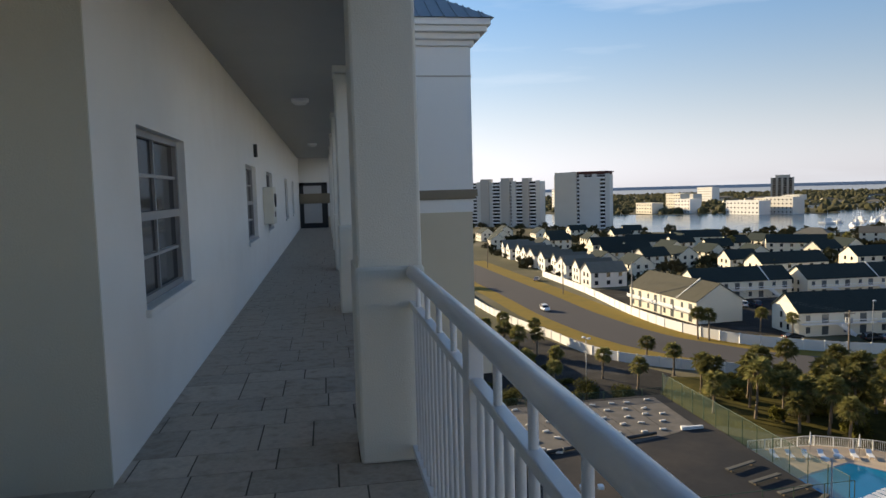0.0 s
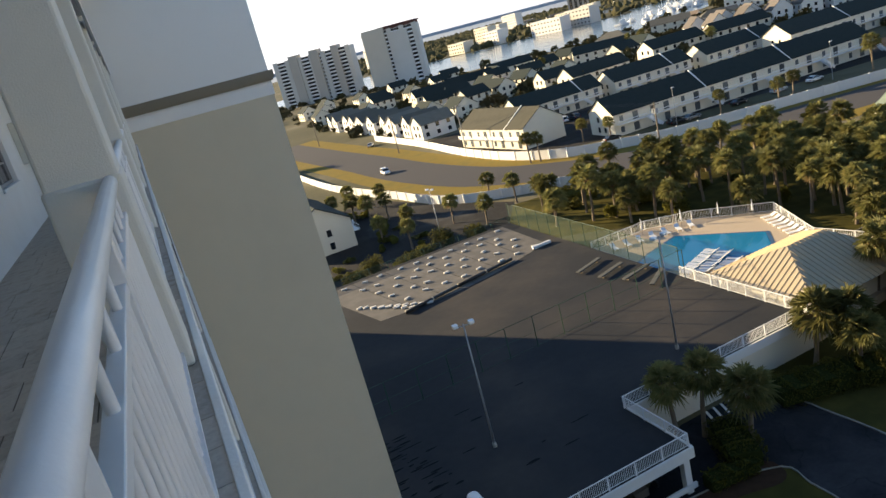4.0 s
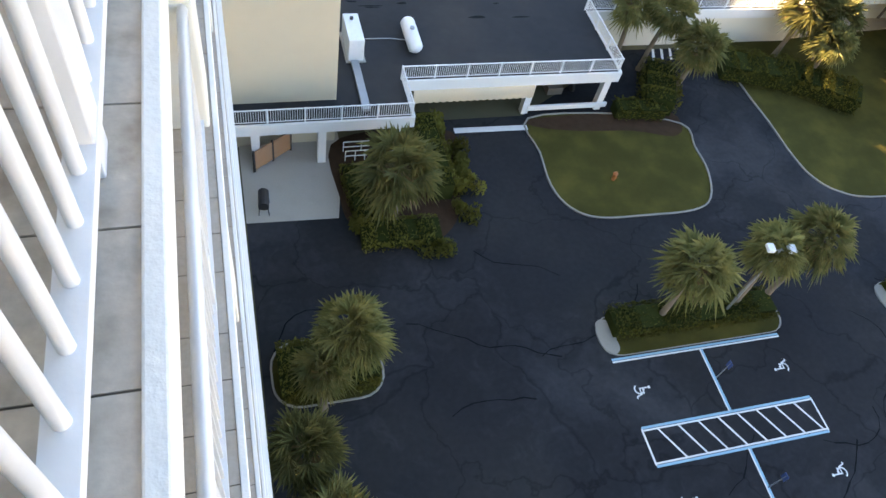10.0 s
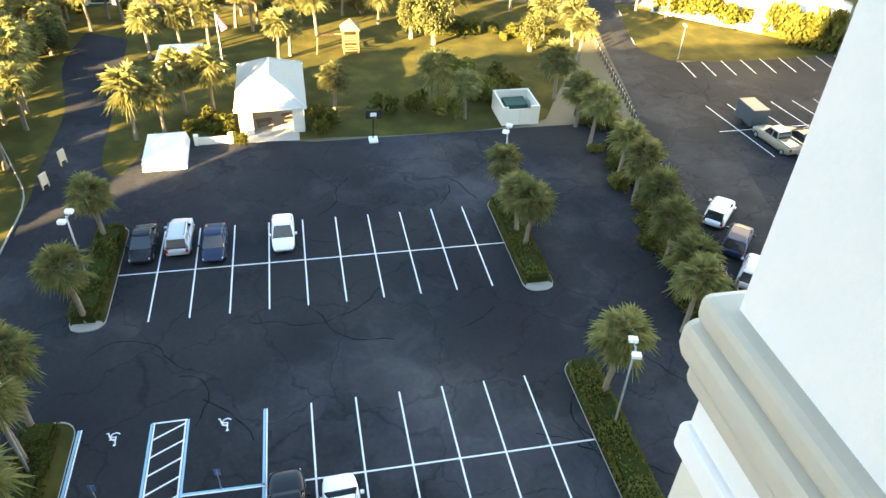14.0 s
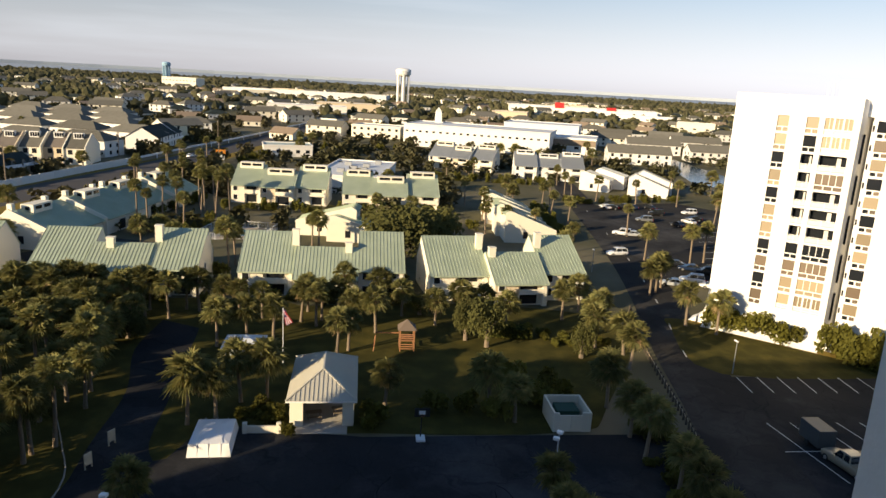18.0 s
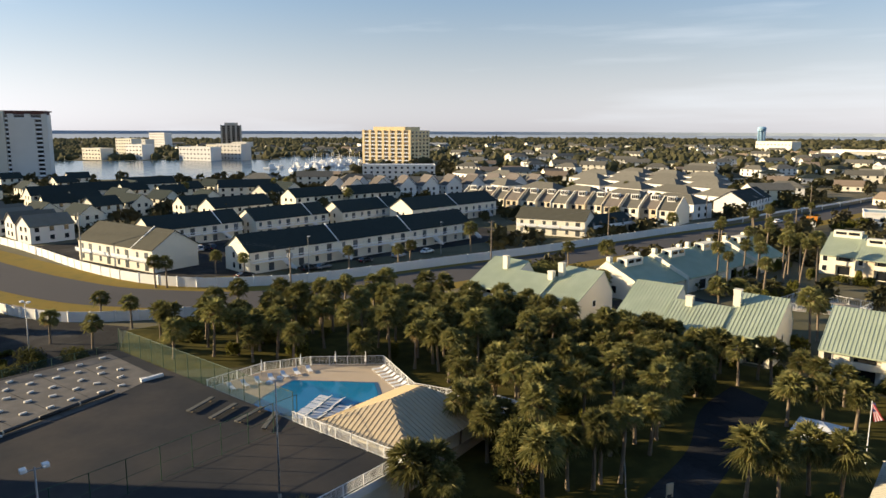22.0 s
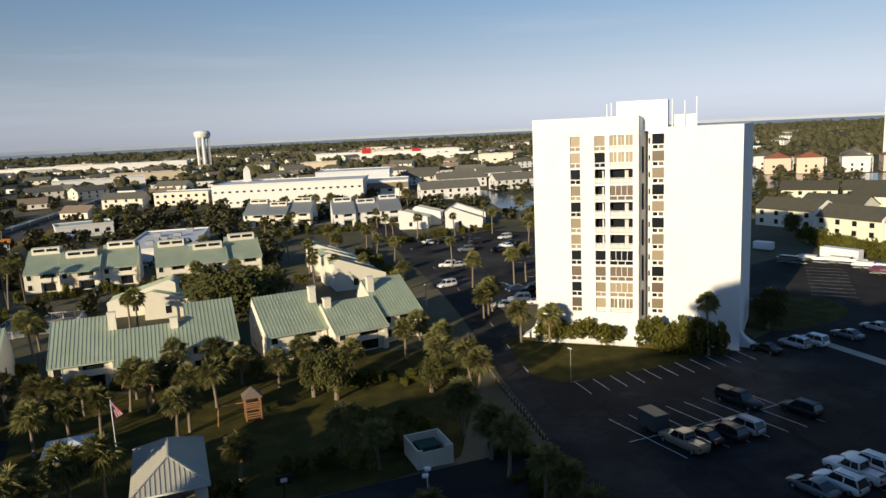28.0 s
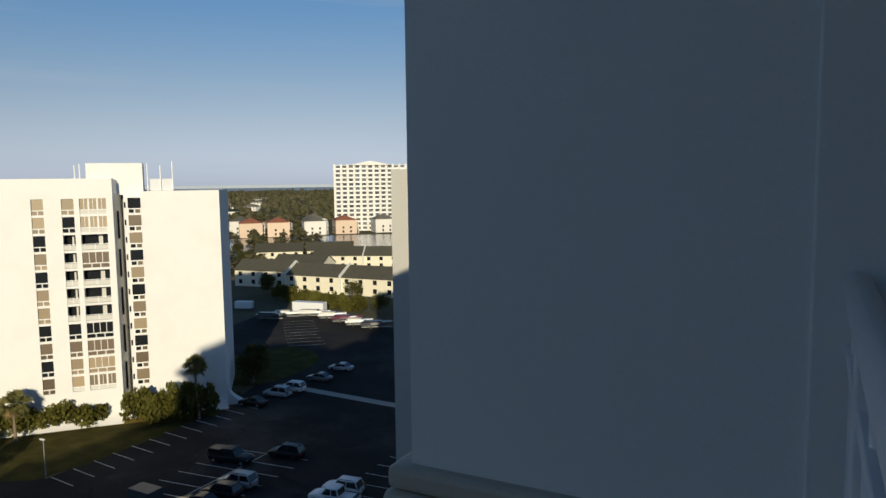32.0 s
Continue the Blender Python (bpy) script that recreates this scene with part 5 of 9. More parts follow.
def palm(x, y, h, size=1.0, label="cabbage palm with a round grey green crown", lean=None):
    """h: the height of the crown's heart."""
    t = thing("palm_tree", label, "palm tree", (x, y, 0), PRND.random() * 360, "cabbage palms")
    tr = part("trunk", TRUNKS[PRND.randrange(3)], None, t)
    tr.scale = (1.0, 1.0, h)
    gm, dm, both = PALMS[PRND.randrange(len(PALMS))]
    far = x * x + y * y > 75 ** 2
    top = (0.05 * 7 / 3 * 0.7, 0, h)
    c = part("crown", both if far else gm, None, t, loc=(0, 0, h))
    c.scale = (size, size, size)
    if not far:
        part("dry_fronds", dm, None, t, loc=(0, 0, h)).scale = (size, size, size)
    tilt = lean or (PRND.uniform(-4, 4), PRND.uniform(-4, 4))
    t.rotation_euler = (radians(tilt[0]), radians(tilt[1]), t.rotation_euler.z)
    return t


def leaf_cloud(n, fn, size, rnd):
    """n small leaf sprays at the places that fn gives."""
    vs = np.empty((n * 4, 3))
    for i in range(n):
        p = fn(rnd)
        a = Vector((rnd.gauss(0, 1), rnd.gauss(0, 1), rnd.gauss(0, 0.7))).normalized()
        b = a.orthogonal().normalized()
        s = size * rnd.uniform(0.6, 1.3)
        c = a.cross(b) * 0.55
        for j, q in enumerate((p - a * s, p + c * s, p + a * s, p - c * s)):
            vs[i * 4 + j] = q
    g = Geo()
    g.v = [tuple(v) for v in vs]
    g.f = [(4 * i, 4 * i + 1, 4 * i + 2, 4 * i + 3) for i in range(n)]
    return g


def blob(rx, ry, rz, lumps, rnd):
    """A place on the skin of a lumpy, low dome."""
    cs = [(Vector((rnd.uniform(-0.6, 0.6) * rx, rnd.uniform(-0.6, 0.6) * ry, rnd.uniform(0.3, 0.75) * rz)), rnd.uniform(0.35, 0.6)) for _ in range(lumps)]

    def fn(r):
        c, s = cs[r.randrange(len(cs))]
        d = Vector((r.gauss(0, 1), r.gauss(0, 1), r.gauss(0.25, 1))).normalized() * (r.random() ** 0.3)
        p = c + Vector((d.x * rx * s, d.y * ry * s, d.z * rz * s))
        p.z = max(p.z, 0.05)
        return p
    return fn


SHRUBS = []
for s in range(4):
    r = random.Random(70 + s)
    SHRUBS.append(leaf_cloud(520, blob(1, 1, 1, 6, r), 0.13, r).mesh("leaves", LEAF))
OAKS = []
for s in range(2):
    r = random.Random(90 + s)
    OAKS.append(leaf_cloud(2600, blob(1, 1, 0.9, 16, r), 0.06, r).mesh("crown", OAKLEAF))


def shrub(x, y, r, h, label="dense dark green shrub"):
    t = thing("shrub", label, "shrub", (x, y, 0), PRND.random() * 360, "garden shrubs")
    p = part("leaves", SHRUBS[PRND.randrange(4)], None, t)
    p.scale = (r, r, h)
    return t


def oak(x, y, r, h, label="spreading live oak with a grey green crown"):
    t = thing("oak_tree", label, "tree", (x, y, 0), PRND.random() * 360, "broad trees")
    g = Geo().tube((0, 0, 0), (0, 0, h * 0.4), 0.35, 0.25, n=7)
    for k in range(6):
        a = k * math.tau / 6 + 0.3
        g.tube((0, 0, h * 0.3), (math.cos(a) * r * 0.5, math.sin(a) * r * 0.5, h * 0.65), 0.16, 0.06, n=5)
    part("trunk", g, BARK, t)
    p = part("crown", OAKS[PRND.randrange(2)], None, t, loc=(0, 0, h * 0.18))
    p.scale = (r, r, h * 0.9)
    return t


def hedge(pts, w, h, label, per=240, name="hedge"):
    """A clipped hedge along a plan line."""
    r = random.Random(hash(pts[0]) % 1000)
    L = sum((Vector(b) - Vector(a)).length for a, b in zip(pts, pts[1:]))
    segs = list(zip(pts, pts[1:]))
    o = pts[0]

    def fn(q):
        a, b = segs[q.randrange(len(segs))]
        t = q.random()
        d = (Vector(b) - Vector(a)).normalized()
        s = q.uniform(-1, 1)
        z = h * (1 - 0.12 * s * s) * (0.9 + 0.2 * math.sin(t * 17 + a[0])) if q.random() < 0.6 else q.random() * h
        s = s if z > h * 0.8 else math.copysign(1, s) * q.uniform(0.85, 1.05)
        return Vector((a[0] + (b[0] - a[0]) * t - d.y * s * w / 2 - o[0], a[1] + (b[1] - a[1]) * t + d.x * s * w / 2 - o[1], z))
    t = thing(name, label, "hedge", (o[0], o[1], 0.1))
    tagged(part("leaves", leaf_cloud(int(L * per * (h + w) / 2), fn, 0.10, r), LEAF, t), kind="stuff")
    # Solid core in dark green: shade between the leaves put into its colour.
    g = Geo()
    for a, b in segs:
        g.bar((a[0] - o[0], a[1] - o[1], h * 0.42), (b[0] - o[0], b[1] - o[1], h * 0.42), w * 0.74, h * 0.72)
    part("inside", g, mat("hedge core in painted shade", (0.030, 0.036, 0.010), 0.95, var=0.3, spec=0.03), t)
    return t


# palms that stand by themselves
for x, y, h, s in ((4.7, 16.2, 5.0, 1.35), (1.9, 11.0, 5.2, 1.2), (2.2, 7.4, 4.8, 1.25), (8.9, 25.8, 4.6, 1.75), (3.0, 14.4, 4.0, 1.0), (2.4, 3.6, 4.4, 1.1),
                   (29.8, 40.0, 5.2, 1.2), (31.3, 38.6, 5.8, 1.3), (33.0, 35.6, 5.0, 1.35), (44.7, 39.6, 5.2, 1.5), (47.3, 38.2, 5.0, 1.5), (46.0, 36.5, 4.0, 1.2),
                   (23.0, 16.6, 5.6, 1.45), (28.0, 16.6, 6.0, 1.2), (30.6, 17.0, 6.6, 1.35), (27.6, -17.0, 5.4, 1.35), (40.0, 15.9, 5.0, 1.2), (49.6, 16.2, 4.6, 1.2),
                   (43.4, -16.6, 4.8, 1.25), (45.4, -16.5, 4.6, 1.15), (50.2, -16.6, 4.8, 1.15), (32.4, -25.0, 4.8, 1.3), (35.7, -26.3, 4.6, 1.3), (40.0, -27.2, 4.6, 1.3),
                   (43.4, -27.4, 4.8, 1.3), (48.9, -28.4, 4.6, 1.3), (53.0, -28.6, 4.4, 1.2), (59.2, -28.1, 5.0, 1.4), (63.5, -28.2, 4.6, 1.4), (70.1, -28.0, 5.0, 1.5),
                   (70.7, -14.8, 4.6, 1.5), (66.8, -16.9, 4.0, 1.2), (70.4, -3.4, 4.0, 1.2), (66.5, 16.2, 5.6, 1.7), (67.4, 13.6, 4.8, 1.3), (71.0, 9.0, 5.6, 1.5), (71.4, 11.8, 5.4, 1.5),
                   (57.7, 30.2, 5.4, 1.3), (60.9, 28.3, 5.2, 1.3), (70.9, 53.1, 5.0, 1.4), (66.9, 39.4, 5.0, 1.3), (58.6, 125.2, 4.4, 1.1), (60.0, 116.7, 4.6, 1.1), (50, 110, 4.4, 1.1), (47, 118, 4.4, 1.1), (40, 122, 4.4, 1.0), (36, 112, 4.4, 1.0),
                   (81.1, 141.5, 5.6, 1.2), (79.4, 143.2, 5.8, 1.2), (96.3, 146, 4.6, 1.0), (99, 138, 4.6, 1.0), (131, 118.6, 4.6, 1.1), (136, 119, 5.0, 1.1), (160, 86, 5, 1.2), (122, 127, 4.6, 1.0)):
    palm(x, y, h, s)
# palms of the gardens
for x, y, h in ((84.8, 2.2, 4.8), (86.3, 0.8, 4.2), (92.9, -2.8, 5.0), (104.5, 1.5, 5.4), (97.8, 4.8, 4.8), (97.0, 7.7, 5.0), (89.3, 10.6, 5.2), (88.8, 13.8, 5.0), (87.3, 17.4, 5.0), (101.1, 22.5, 5.0), (97.6, 25.9, 5.2),
                (99.5, -31.1, 5.0), (92.5, -33.5, 4.8), (88.1, -32.6, 4.6), (85.5, -35.6, 4.4), (80.7, -34.7, 4.8), (104.0, -35.0, 4.4), (94.0, 0.5, 4.4), (96.5, -36.0, 4.4),
                (176.2, -31.4, 7.5), (204.8, -56.7, 6.5), (213.0, -65.6, 6.5), (159.7, -29.4, 6.5), (156.9, -33.4, 6.5), (161.5, -64.6, 7.0), (138.4, -59.7, 6.5), (113.0, -50.5, 5.0), (133.1, -67.2, 7.5), (137.4, -72.3, 7.5),
                (97.7, -50.0, 5.4), (93.9, -53.0, 5.2), (115.0, -52.4, 5.6), (118.0, -54.6, 5.2), (78.6, -70.6, 8.0), (136.5, -41.6, 5.0), (137.5, 7.7, 7.0), (127.3, 21.9, 6.5), (141.3, 9.2, 6.0), (189.8, -5.7, 7), (198.3, -30.0, 7), (172.1, -31.4, 6), (157.7, -40.9, 6), (144.3, -45.7, 5.4),
                (128, 33, 6), (131, 39, 6.5), (134, 36, 6), (126, 60, 6), (152, 44, 6.5), (158, 48, 7), (163, 41, 7), (149, 36, 6.5), (170, 46, 6.5), (176, 44, 7), (182, 40, 7), (188, 50, 7), (198, 48, 7), (206, 44, 7), (214, 52, 7), (226, 50, 7), (176, 35, 8), (173, 31, 8), (178, 38, 8), (174, 38, 7.5), (171, 34, 7.5), (121.5, 21.9, 8.5), (216, 56, 8), (222, 58, 8), (236, 57, 7.5), (244, 60, 7.5), (258, 54, 7.5), (268, 52, 7), (205, 62, 7), (196, 60, 7)):
    palm(x, y, h * (1.3 if x > 140 and y > 20 else 1.0), PRND.uniform(0.85, 1.1) if x > 140 else PRND.uniform(1.15, 1.45))
# the palm wood between pool, road and houses
PARK = [(52, 98), (64, 112), (80, 104), (96, 96), (107, 94), (106, 28), (90, 28.8), (75, 26.4), (62, 26), (54, 27), (49.5, 33), (50, 39), (60, 45), (72, 54), (74, 66), (64, 80), (54, 94)]


def inside(p, pts):
    c = False
    for a, b in zip(pts, pts[1:] + pts[:1]):
        if (a[1] > p[1]) != (b[1] > p[1]) and p[0] < (b[0] - a[0]) * (p[1] - a[1]) / (b[1] - a[1]) + a[0]:
            c = not c
    return c


placed = []
while len(placed) < 138:
    p = (PRND.uniform(46, 108), PRND.uniform(25, 114))
    if inside(p, PARK) and all((p[0] - q[0]) ** 2 + (p[1] - q[1]) ** 2 > 8.0 for q in placed):
        placed.append(p)
        palm(p[0], p[1], PRND.uniform(3.8, 7.4) * (0.78 if p[0] > 84 else 1.0), PRND.uniform(1.2, 1.6))
made = 0
while made < 64:
    p = (PRND.uniform(46, 108), PRND.uniform(28, 114))
    if inside(p, PARK):
        made += 1
        shrub(p[0], p[1], PRND.uniform(1.0, 2.2), PRND.uniform(0.9, 2.6), "dark undergrowth shrub below the palms")
for x, y, r, h in ((54.5, 33.5, 3.2, 6.5), (58, 37.5, 2.4, 5.0), (90, 29, 2.5, 3.2), (84, 31, 2.2, 3.0), (88, -17.5, 2.6, 6.0), (90.5, -15.0, 2.0, 5.0), (84.5, -29.5, 2.0, 4.2), (101, -9.5, 1.9, 3.0), (134, -8, 8.5, 9.5), (142, -15, 7.0, 8.5), (128, 74, 6.0, 6.5), (131, 68, 5.0, 6.0)):
    oak(x, y, r, h, "bushy green garden tree" if r < 4 else "spreading live oak with a grey green crown")
for x, y in ((43.5, 101), (34, 100), (30.5, 99), (39, 105), (26, 104), (22, 100)):
    oak(x, y, 2.0, 3.4, "feathery grey green bush")
hedge([(92.6, -17.5), (91.5, -24.5)], 2.4, 1.9, "clipped dark green hedge")
for k in range(26):
    shrub(88.5 + PRND.random() * 5, -25.5 - PRND.random() * 9, 0.8, 0.9, "low clipped brown green bush")
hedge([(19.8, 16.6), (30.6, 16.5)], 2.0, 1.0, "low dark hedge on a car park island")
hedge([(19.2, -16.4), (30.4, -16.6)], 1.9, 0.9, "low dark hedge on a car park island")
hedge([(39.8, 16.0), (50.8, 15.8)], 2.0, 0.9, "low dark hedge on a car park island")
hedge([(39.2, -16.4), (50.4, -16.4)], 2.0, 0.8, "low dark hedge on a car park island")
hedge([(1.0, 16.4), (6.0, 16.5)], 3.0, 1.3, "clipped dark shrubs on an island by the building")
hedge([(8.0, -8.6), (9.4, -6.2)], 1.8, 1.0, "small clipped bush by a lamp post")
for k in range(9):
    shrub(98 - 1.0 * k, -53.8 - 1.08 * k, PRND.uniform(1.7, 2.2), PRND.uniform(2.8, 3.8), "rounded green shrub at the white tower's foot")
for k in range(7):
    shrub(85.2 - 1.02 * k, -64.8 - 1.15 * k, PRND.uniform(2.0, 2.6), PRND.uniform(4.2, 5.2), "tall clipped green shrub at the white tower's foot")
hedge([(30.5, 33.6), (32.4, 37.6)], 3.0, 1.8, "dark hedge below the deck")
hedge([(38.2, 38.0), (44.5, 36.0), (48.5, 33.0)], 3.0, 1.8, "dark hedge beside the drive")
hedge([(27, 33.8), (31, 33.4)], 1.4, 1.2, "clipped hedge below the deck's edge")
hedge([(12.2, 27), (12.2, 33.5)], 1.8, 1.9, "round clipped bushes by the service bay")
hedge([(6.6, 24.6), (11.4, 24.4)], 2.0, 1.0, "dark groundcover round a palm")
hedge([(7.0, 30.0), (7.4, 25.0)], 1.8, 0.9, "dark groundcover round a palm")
for k in range(60):
    x = 29 + PRND.random() * 40
    shrub(x, -25.6 - PRND.random() * 4.4 - (x - 29) * 0.09, PRND.uniform(0.8, 1.7), PRND.uniform(0.6, 1.6), "dark shrub along the car park's edge")
for x, y in ((72, -19.5), (75, -22), (78, -19), (69, -8.5), (67.5, -15), (69, -12), (72, -24), (66.8, -2.5), (67, 8.6), (70.5, -20.5)):
    shrub(x, y, 1.9, 2.2, "round dark garden shrub")
for k in range(26):
    shrub(PRND.uniform(18, 46), PRND.uniform(98, 118), PRND.uniform(0.8, 1.6), PRND.uniform(0.5, 1.2), "low grey green shrub beside the lane")
for k in range(40):
    y = -20 + PRND.random() * 105
    shrub(105 + PRND.random() * 4, y, PRND.uniform(0.9, 1.6), PRND.uniform(0.9, 1.8), "garden shrub in front of the houses")
for x, y in ((104, -90), (101, -94), (97, -88), (107, -97)):
    shrub(x, y, 3.2, 3.8, "large dark shrub beside the white tower")
for k in range(15):
    shrub(139 - 2.5 * k, -158 + 0.6 * k, PRND.uniform(1.8, 2.6), PRND.uniform(3.0, 4.6), "tall green shrub behind the boat yard")
for x, y, r, h in ((84.5, -88, 2.6, 5.0), (90, -95, 2.4, 4.4), (100, -152, 2.4, 4.6), (150, -165, 3, 5.5), (118, -166, 2.6, 5), (206, -214, 3.4, 6), (170, -205, 3, 5.5), (240, -246, 3, 5.5)):
    oak(x, y, r, h, "bushy green garden tree")
for x, y, h in ((33, 150, 5), (36, 146, 4.6), (38, 141, 4.4), (41, 138, 4.6), (34, 122, 4.2), (44, 150, 4.4), (39, 158, 4.6)):
    palm(x, y, h, PRND.uniform(1.0, 1.3))
for k in range(14):
    shrub(PRND.uniform(33, 40), PRND.uniform(116, 150), PRND.uniform(0.8, 1.8), PRND.uniform(0.6, 1.5), "low grey green shrub beside the lane")

# ---------------- vehicles ----------------
TYRE = mat("black tyre rubber", (0.02, 0.02, 0.02), 0.9)
RIM = mat("alloy rim", (0.45, 0.45, 0.46), 0.35, 0.8)
CARGLASS = mat("car window glass", (0.02, 0.024, 0.028), 0.05, bump=0, spec=0.9)
TAIL = mat("red tail lamp", (0.35, 0.01, 0.01), 0.25)
HEADL = mat("clear head lamp", (0.7, 0.72, 0.74), 0.15)
PAINTS = {"white": (0.80, 0.80, 0.80), "silver": (0.42, 0.44, 0.46), "black": (0.012, 0.013, 0.015), "dark blue": (0.012, 0.025, 0.06), "grey": (0.16, 0.17, 0.18), "red": (0.30, 0.015, 0.012), "tan": (0.30, 0.25, 0.18)}


def loft(g, secs):
    """Joins rings of equal length given as lists of points."""
    n = len(secs[0])
    o = len(g.v)
    for s in secs:
        g.v += [tuple(p) for p in s]
    for i in range(len(secs) - 1):
        g.f += [(o + i * n + k, o + i * n + (k + 1) % n, o + (i + 1) * n + (k + 1) % n, o + (i + 1) * n + k) for k in range(n)]
    g.f += [tuple(o + k for k in range(n - 1, -1, -1)), tuple(o + (len(secs) - 1) * n + k for k in range(n))]
    return g


def ring(x, w, z0, z1, r=0.12):
    return [(x, -w, z0), (x, w, z0), (x, w * 1.0, z1 - r), (x, w - r, z1), (x, -w + r, z1), (x, -w, z1 - r)]


def body_ring(x, w, z0, z1):
    """One cross-section of a car's body, rounded at sill, shoulder and bonnet."""
    m = z0 + (z1 - z0) * 0.55
    half = [(w * 0.90, z0), (w * 0.985, z0 + 0.10), (w, m), (w * 0.975, z1 - 0.13), (w * 0.90, z1 - 0.03), (w * 0.60, z1 + 0.015)]
    return [(x, y, z) for y, z in half] + [(x, -y, z) for y, z in reversed(half)]


CARS = {}
def car(kind, colour, x, y, rz):
    key = (kind, colour)
    if key in CARS:
        return copy_thing(CARS[key], pose(x, y, 0.06, 0, 0, rz))
    p = mat("car paint " + colour, PAINTS[colour], 0.3, 0.1, var=0.03, bump=0, coat=0.1 if max(PAINTS[colour]) < 0.1 else 0.5, spec=0.25 if max(PAINTS[colour]) < 0.1 else 0.5)
    L, W, hood, roof = {"sedan": (4.7, 0.90, 0.92, 1.44), "suv": (4.7, 0.95, 1.02, 1.74), "van": (5.0, 0.98, 1.08, 1.76), "pickup": (5.8, 1.0, 1.10, 1.86)}[kind]
    label = {"sedan": "%s saloon car parked in a painted bay", "suv": "%s sport utility car parked in a painted bay", "van": "%s minivan with roof bars parked in a bay", "pickup": "%s crew cab pickup truck parked in a bay"}[kind] % colour
    t = thing("car" if kind != "pickup" else "pickup_truck", label, "car" if kind != "pickup" else "pickup truck", (x, y, 0.06), rz, "parked cars")
    h = L / 2
    e = hood if kind in ("sedan", "pickup") else hood * 0.98
    g = loft(Geo(), [body_ring(-h, W * 0.70, 0.48, e * 0.80), body_ring(-h + 0.05, W * 0.83, 0.40, e * 0.90), body_ring(-h + 0.18, W * 0.93, 0.32, e * 0.97), body_ring(-h + 0.5, W * 0.985, 0.27, e), body_ring(-h + 1.2, W, 0.25, hood),
                     body_ring(h - 1.5, W, 0.25, hood), body_ring(h - 0.95, W * 0.985, 0.26, hood * 0.96), body_ring(h - 0.5, W * 0.94, 0.28, hood * 0.89), body_ring(h - 0.2, W * 0.85, 0.32, hood * 0.80), body_ring(h - 0.05, W * 0.72, 0.38, hood * 0.70), body_ring(h, W * 0.55, 0.45, hood * 0.60)])
    part("body", g, p, t, smooth=True)
    a0, a1, b0, b1 = {"sedan": (-h + 0.55, -h + 1.45, h - 2.35, h - 1.15), "suv": (-h + 0.12, -h + 0.5, h - 2.1, h - 1.35), "van": (-h + 0.15, -h + 0.55, h - 2.2, h - 1.25), "pickup": (-h + 2.0, -h + 2.2, h - 2.3, h - 1.7)}[kind]
    z0 = hood - 0.03
    g = loft(Geo(), [ring(a0, W * 0.90, z0 - 0.1, z0 + 0.04, 0.03), ring(a1, W * 0.78, z0 - 0.05, roof - 0.03, 0.06), ring(b0, W * 0.78, z0 - 0.05, roof - 0.03, 0.06), ring(b1, W * 0.90, z0 - 0.1, z0 + 0.04, 0.03)])
    cab = part("cabin_glass", g, CARGLASS, t)
    rm_ = (b0 - a1)
    g = loft(Geo(), [ring(a1 - 0.10, W * 0.66, roof - 0.09, roof - 0.05, 0.02), ring(a1, W * 0.76, roof - 0.10, roof - 0.01, 0.06), ring(a1 + rm_ * 0.4, W * 0.80, roof - 0.10, roof + 0.025, 0.09), ring(b0 - 0.1, W * 0.77, roof - 0.10, roof + 0.005, 0.06), ring(b0 + 0.14, W * 0.66, roof - 0.12, roof - 0.06, 0.02)])
    part("roof_panel", g, p, t)
    for s in (-1, 1):
        part("rear_pillar", Geo().bar((a0 + 0.02, s * W * 0.86, z0 - 0.02), (a1, s * W * 0.75, roof - 0.05), 0.13, 0.06), p, t)
        part("front_pillar", Geo().bar((b1 - 0.02, s * W * 0.88, z0 - 0.02), (b0, s * W * 0.76, roof - 0.05), 0.08, 0.06), p, t)
        part("door_pillar", Geo().bar((a1 + rm_ * 0.5, s * W * 0.95, z0), (a1 + rm_ * 0.5, s * W * 0.79, roof - 0.05), 0.09, 0.05), p, t)
    if kind in ("suv", "van"):
        for s in (-1, 1):
            part("roof_bar", Geo().bar((a1 + 0.2, s * W * 0.66, roof + 0.05), (b0 - 0.1, s * W * 0.66, roof + 0.05), 0.04, 0.05), BLACKISH, t)
    if kind == "pickup":
        part("load_bed", Geo().box(-h + 0.1, a0 - 0.1, -W * 0.82, W * 0.82, hood - 0.01, hood + 0.012), BLACKISH, t)
        for s in (-1, 1):
            part("bed_side", Geo().bbox(-h + 0.08, a0, s * W * 0.90 - 0.06, s * W * 0.90 + 0.06, hood - 0.02, hood + 0.16, 0.02), p, t)
    tm = Geo().tube((0, -0.11, 0), (0, 0.11, 0), 0.35, n=14).mesh("tyre", TYRE)
    rm = Geo().tube((0, -0.118, 0), (0, 0.118, 0), 0.21, n=10).mesh("rim", RIM)
    for sx in (-h + 0.95, h - 0.95):
        for s in (-1, 1):
            w = part("tyre", tm, None, t, loc=(sx, s * (W - 0.12), 0.35))
            if x * x + y * y < 75 ** 2:
                part("rim", rm, None, w)
    for s in (-1, 1):
        part("head_lamp", Geo().bbox(h - 0.34, h - 0.15, s * W * 0.70 - 0.13, s * W * 0.70 + 0.13, hood * 0.62, hood * 0.745, 0.03), HEADL, t)
        part("tail_lamp", Geo().bbox(-h - 0.01, -h + 0.1, s * W * 0.78 - 0.1, s * W * 0.78 + 0.1, hood * 0.66, hood * 0.9, 0.02), TAIL, t)
        part("mirror", Geo().bbox(b1 - 0.5, b1 - 0.32, s * (W + 0.12) - 0.1, s * (W + 0.12) + 0.1, hood - 0.02, hood + 0.14, 0.02), p, t)
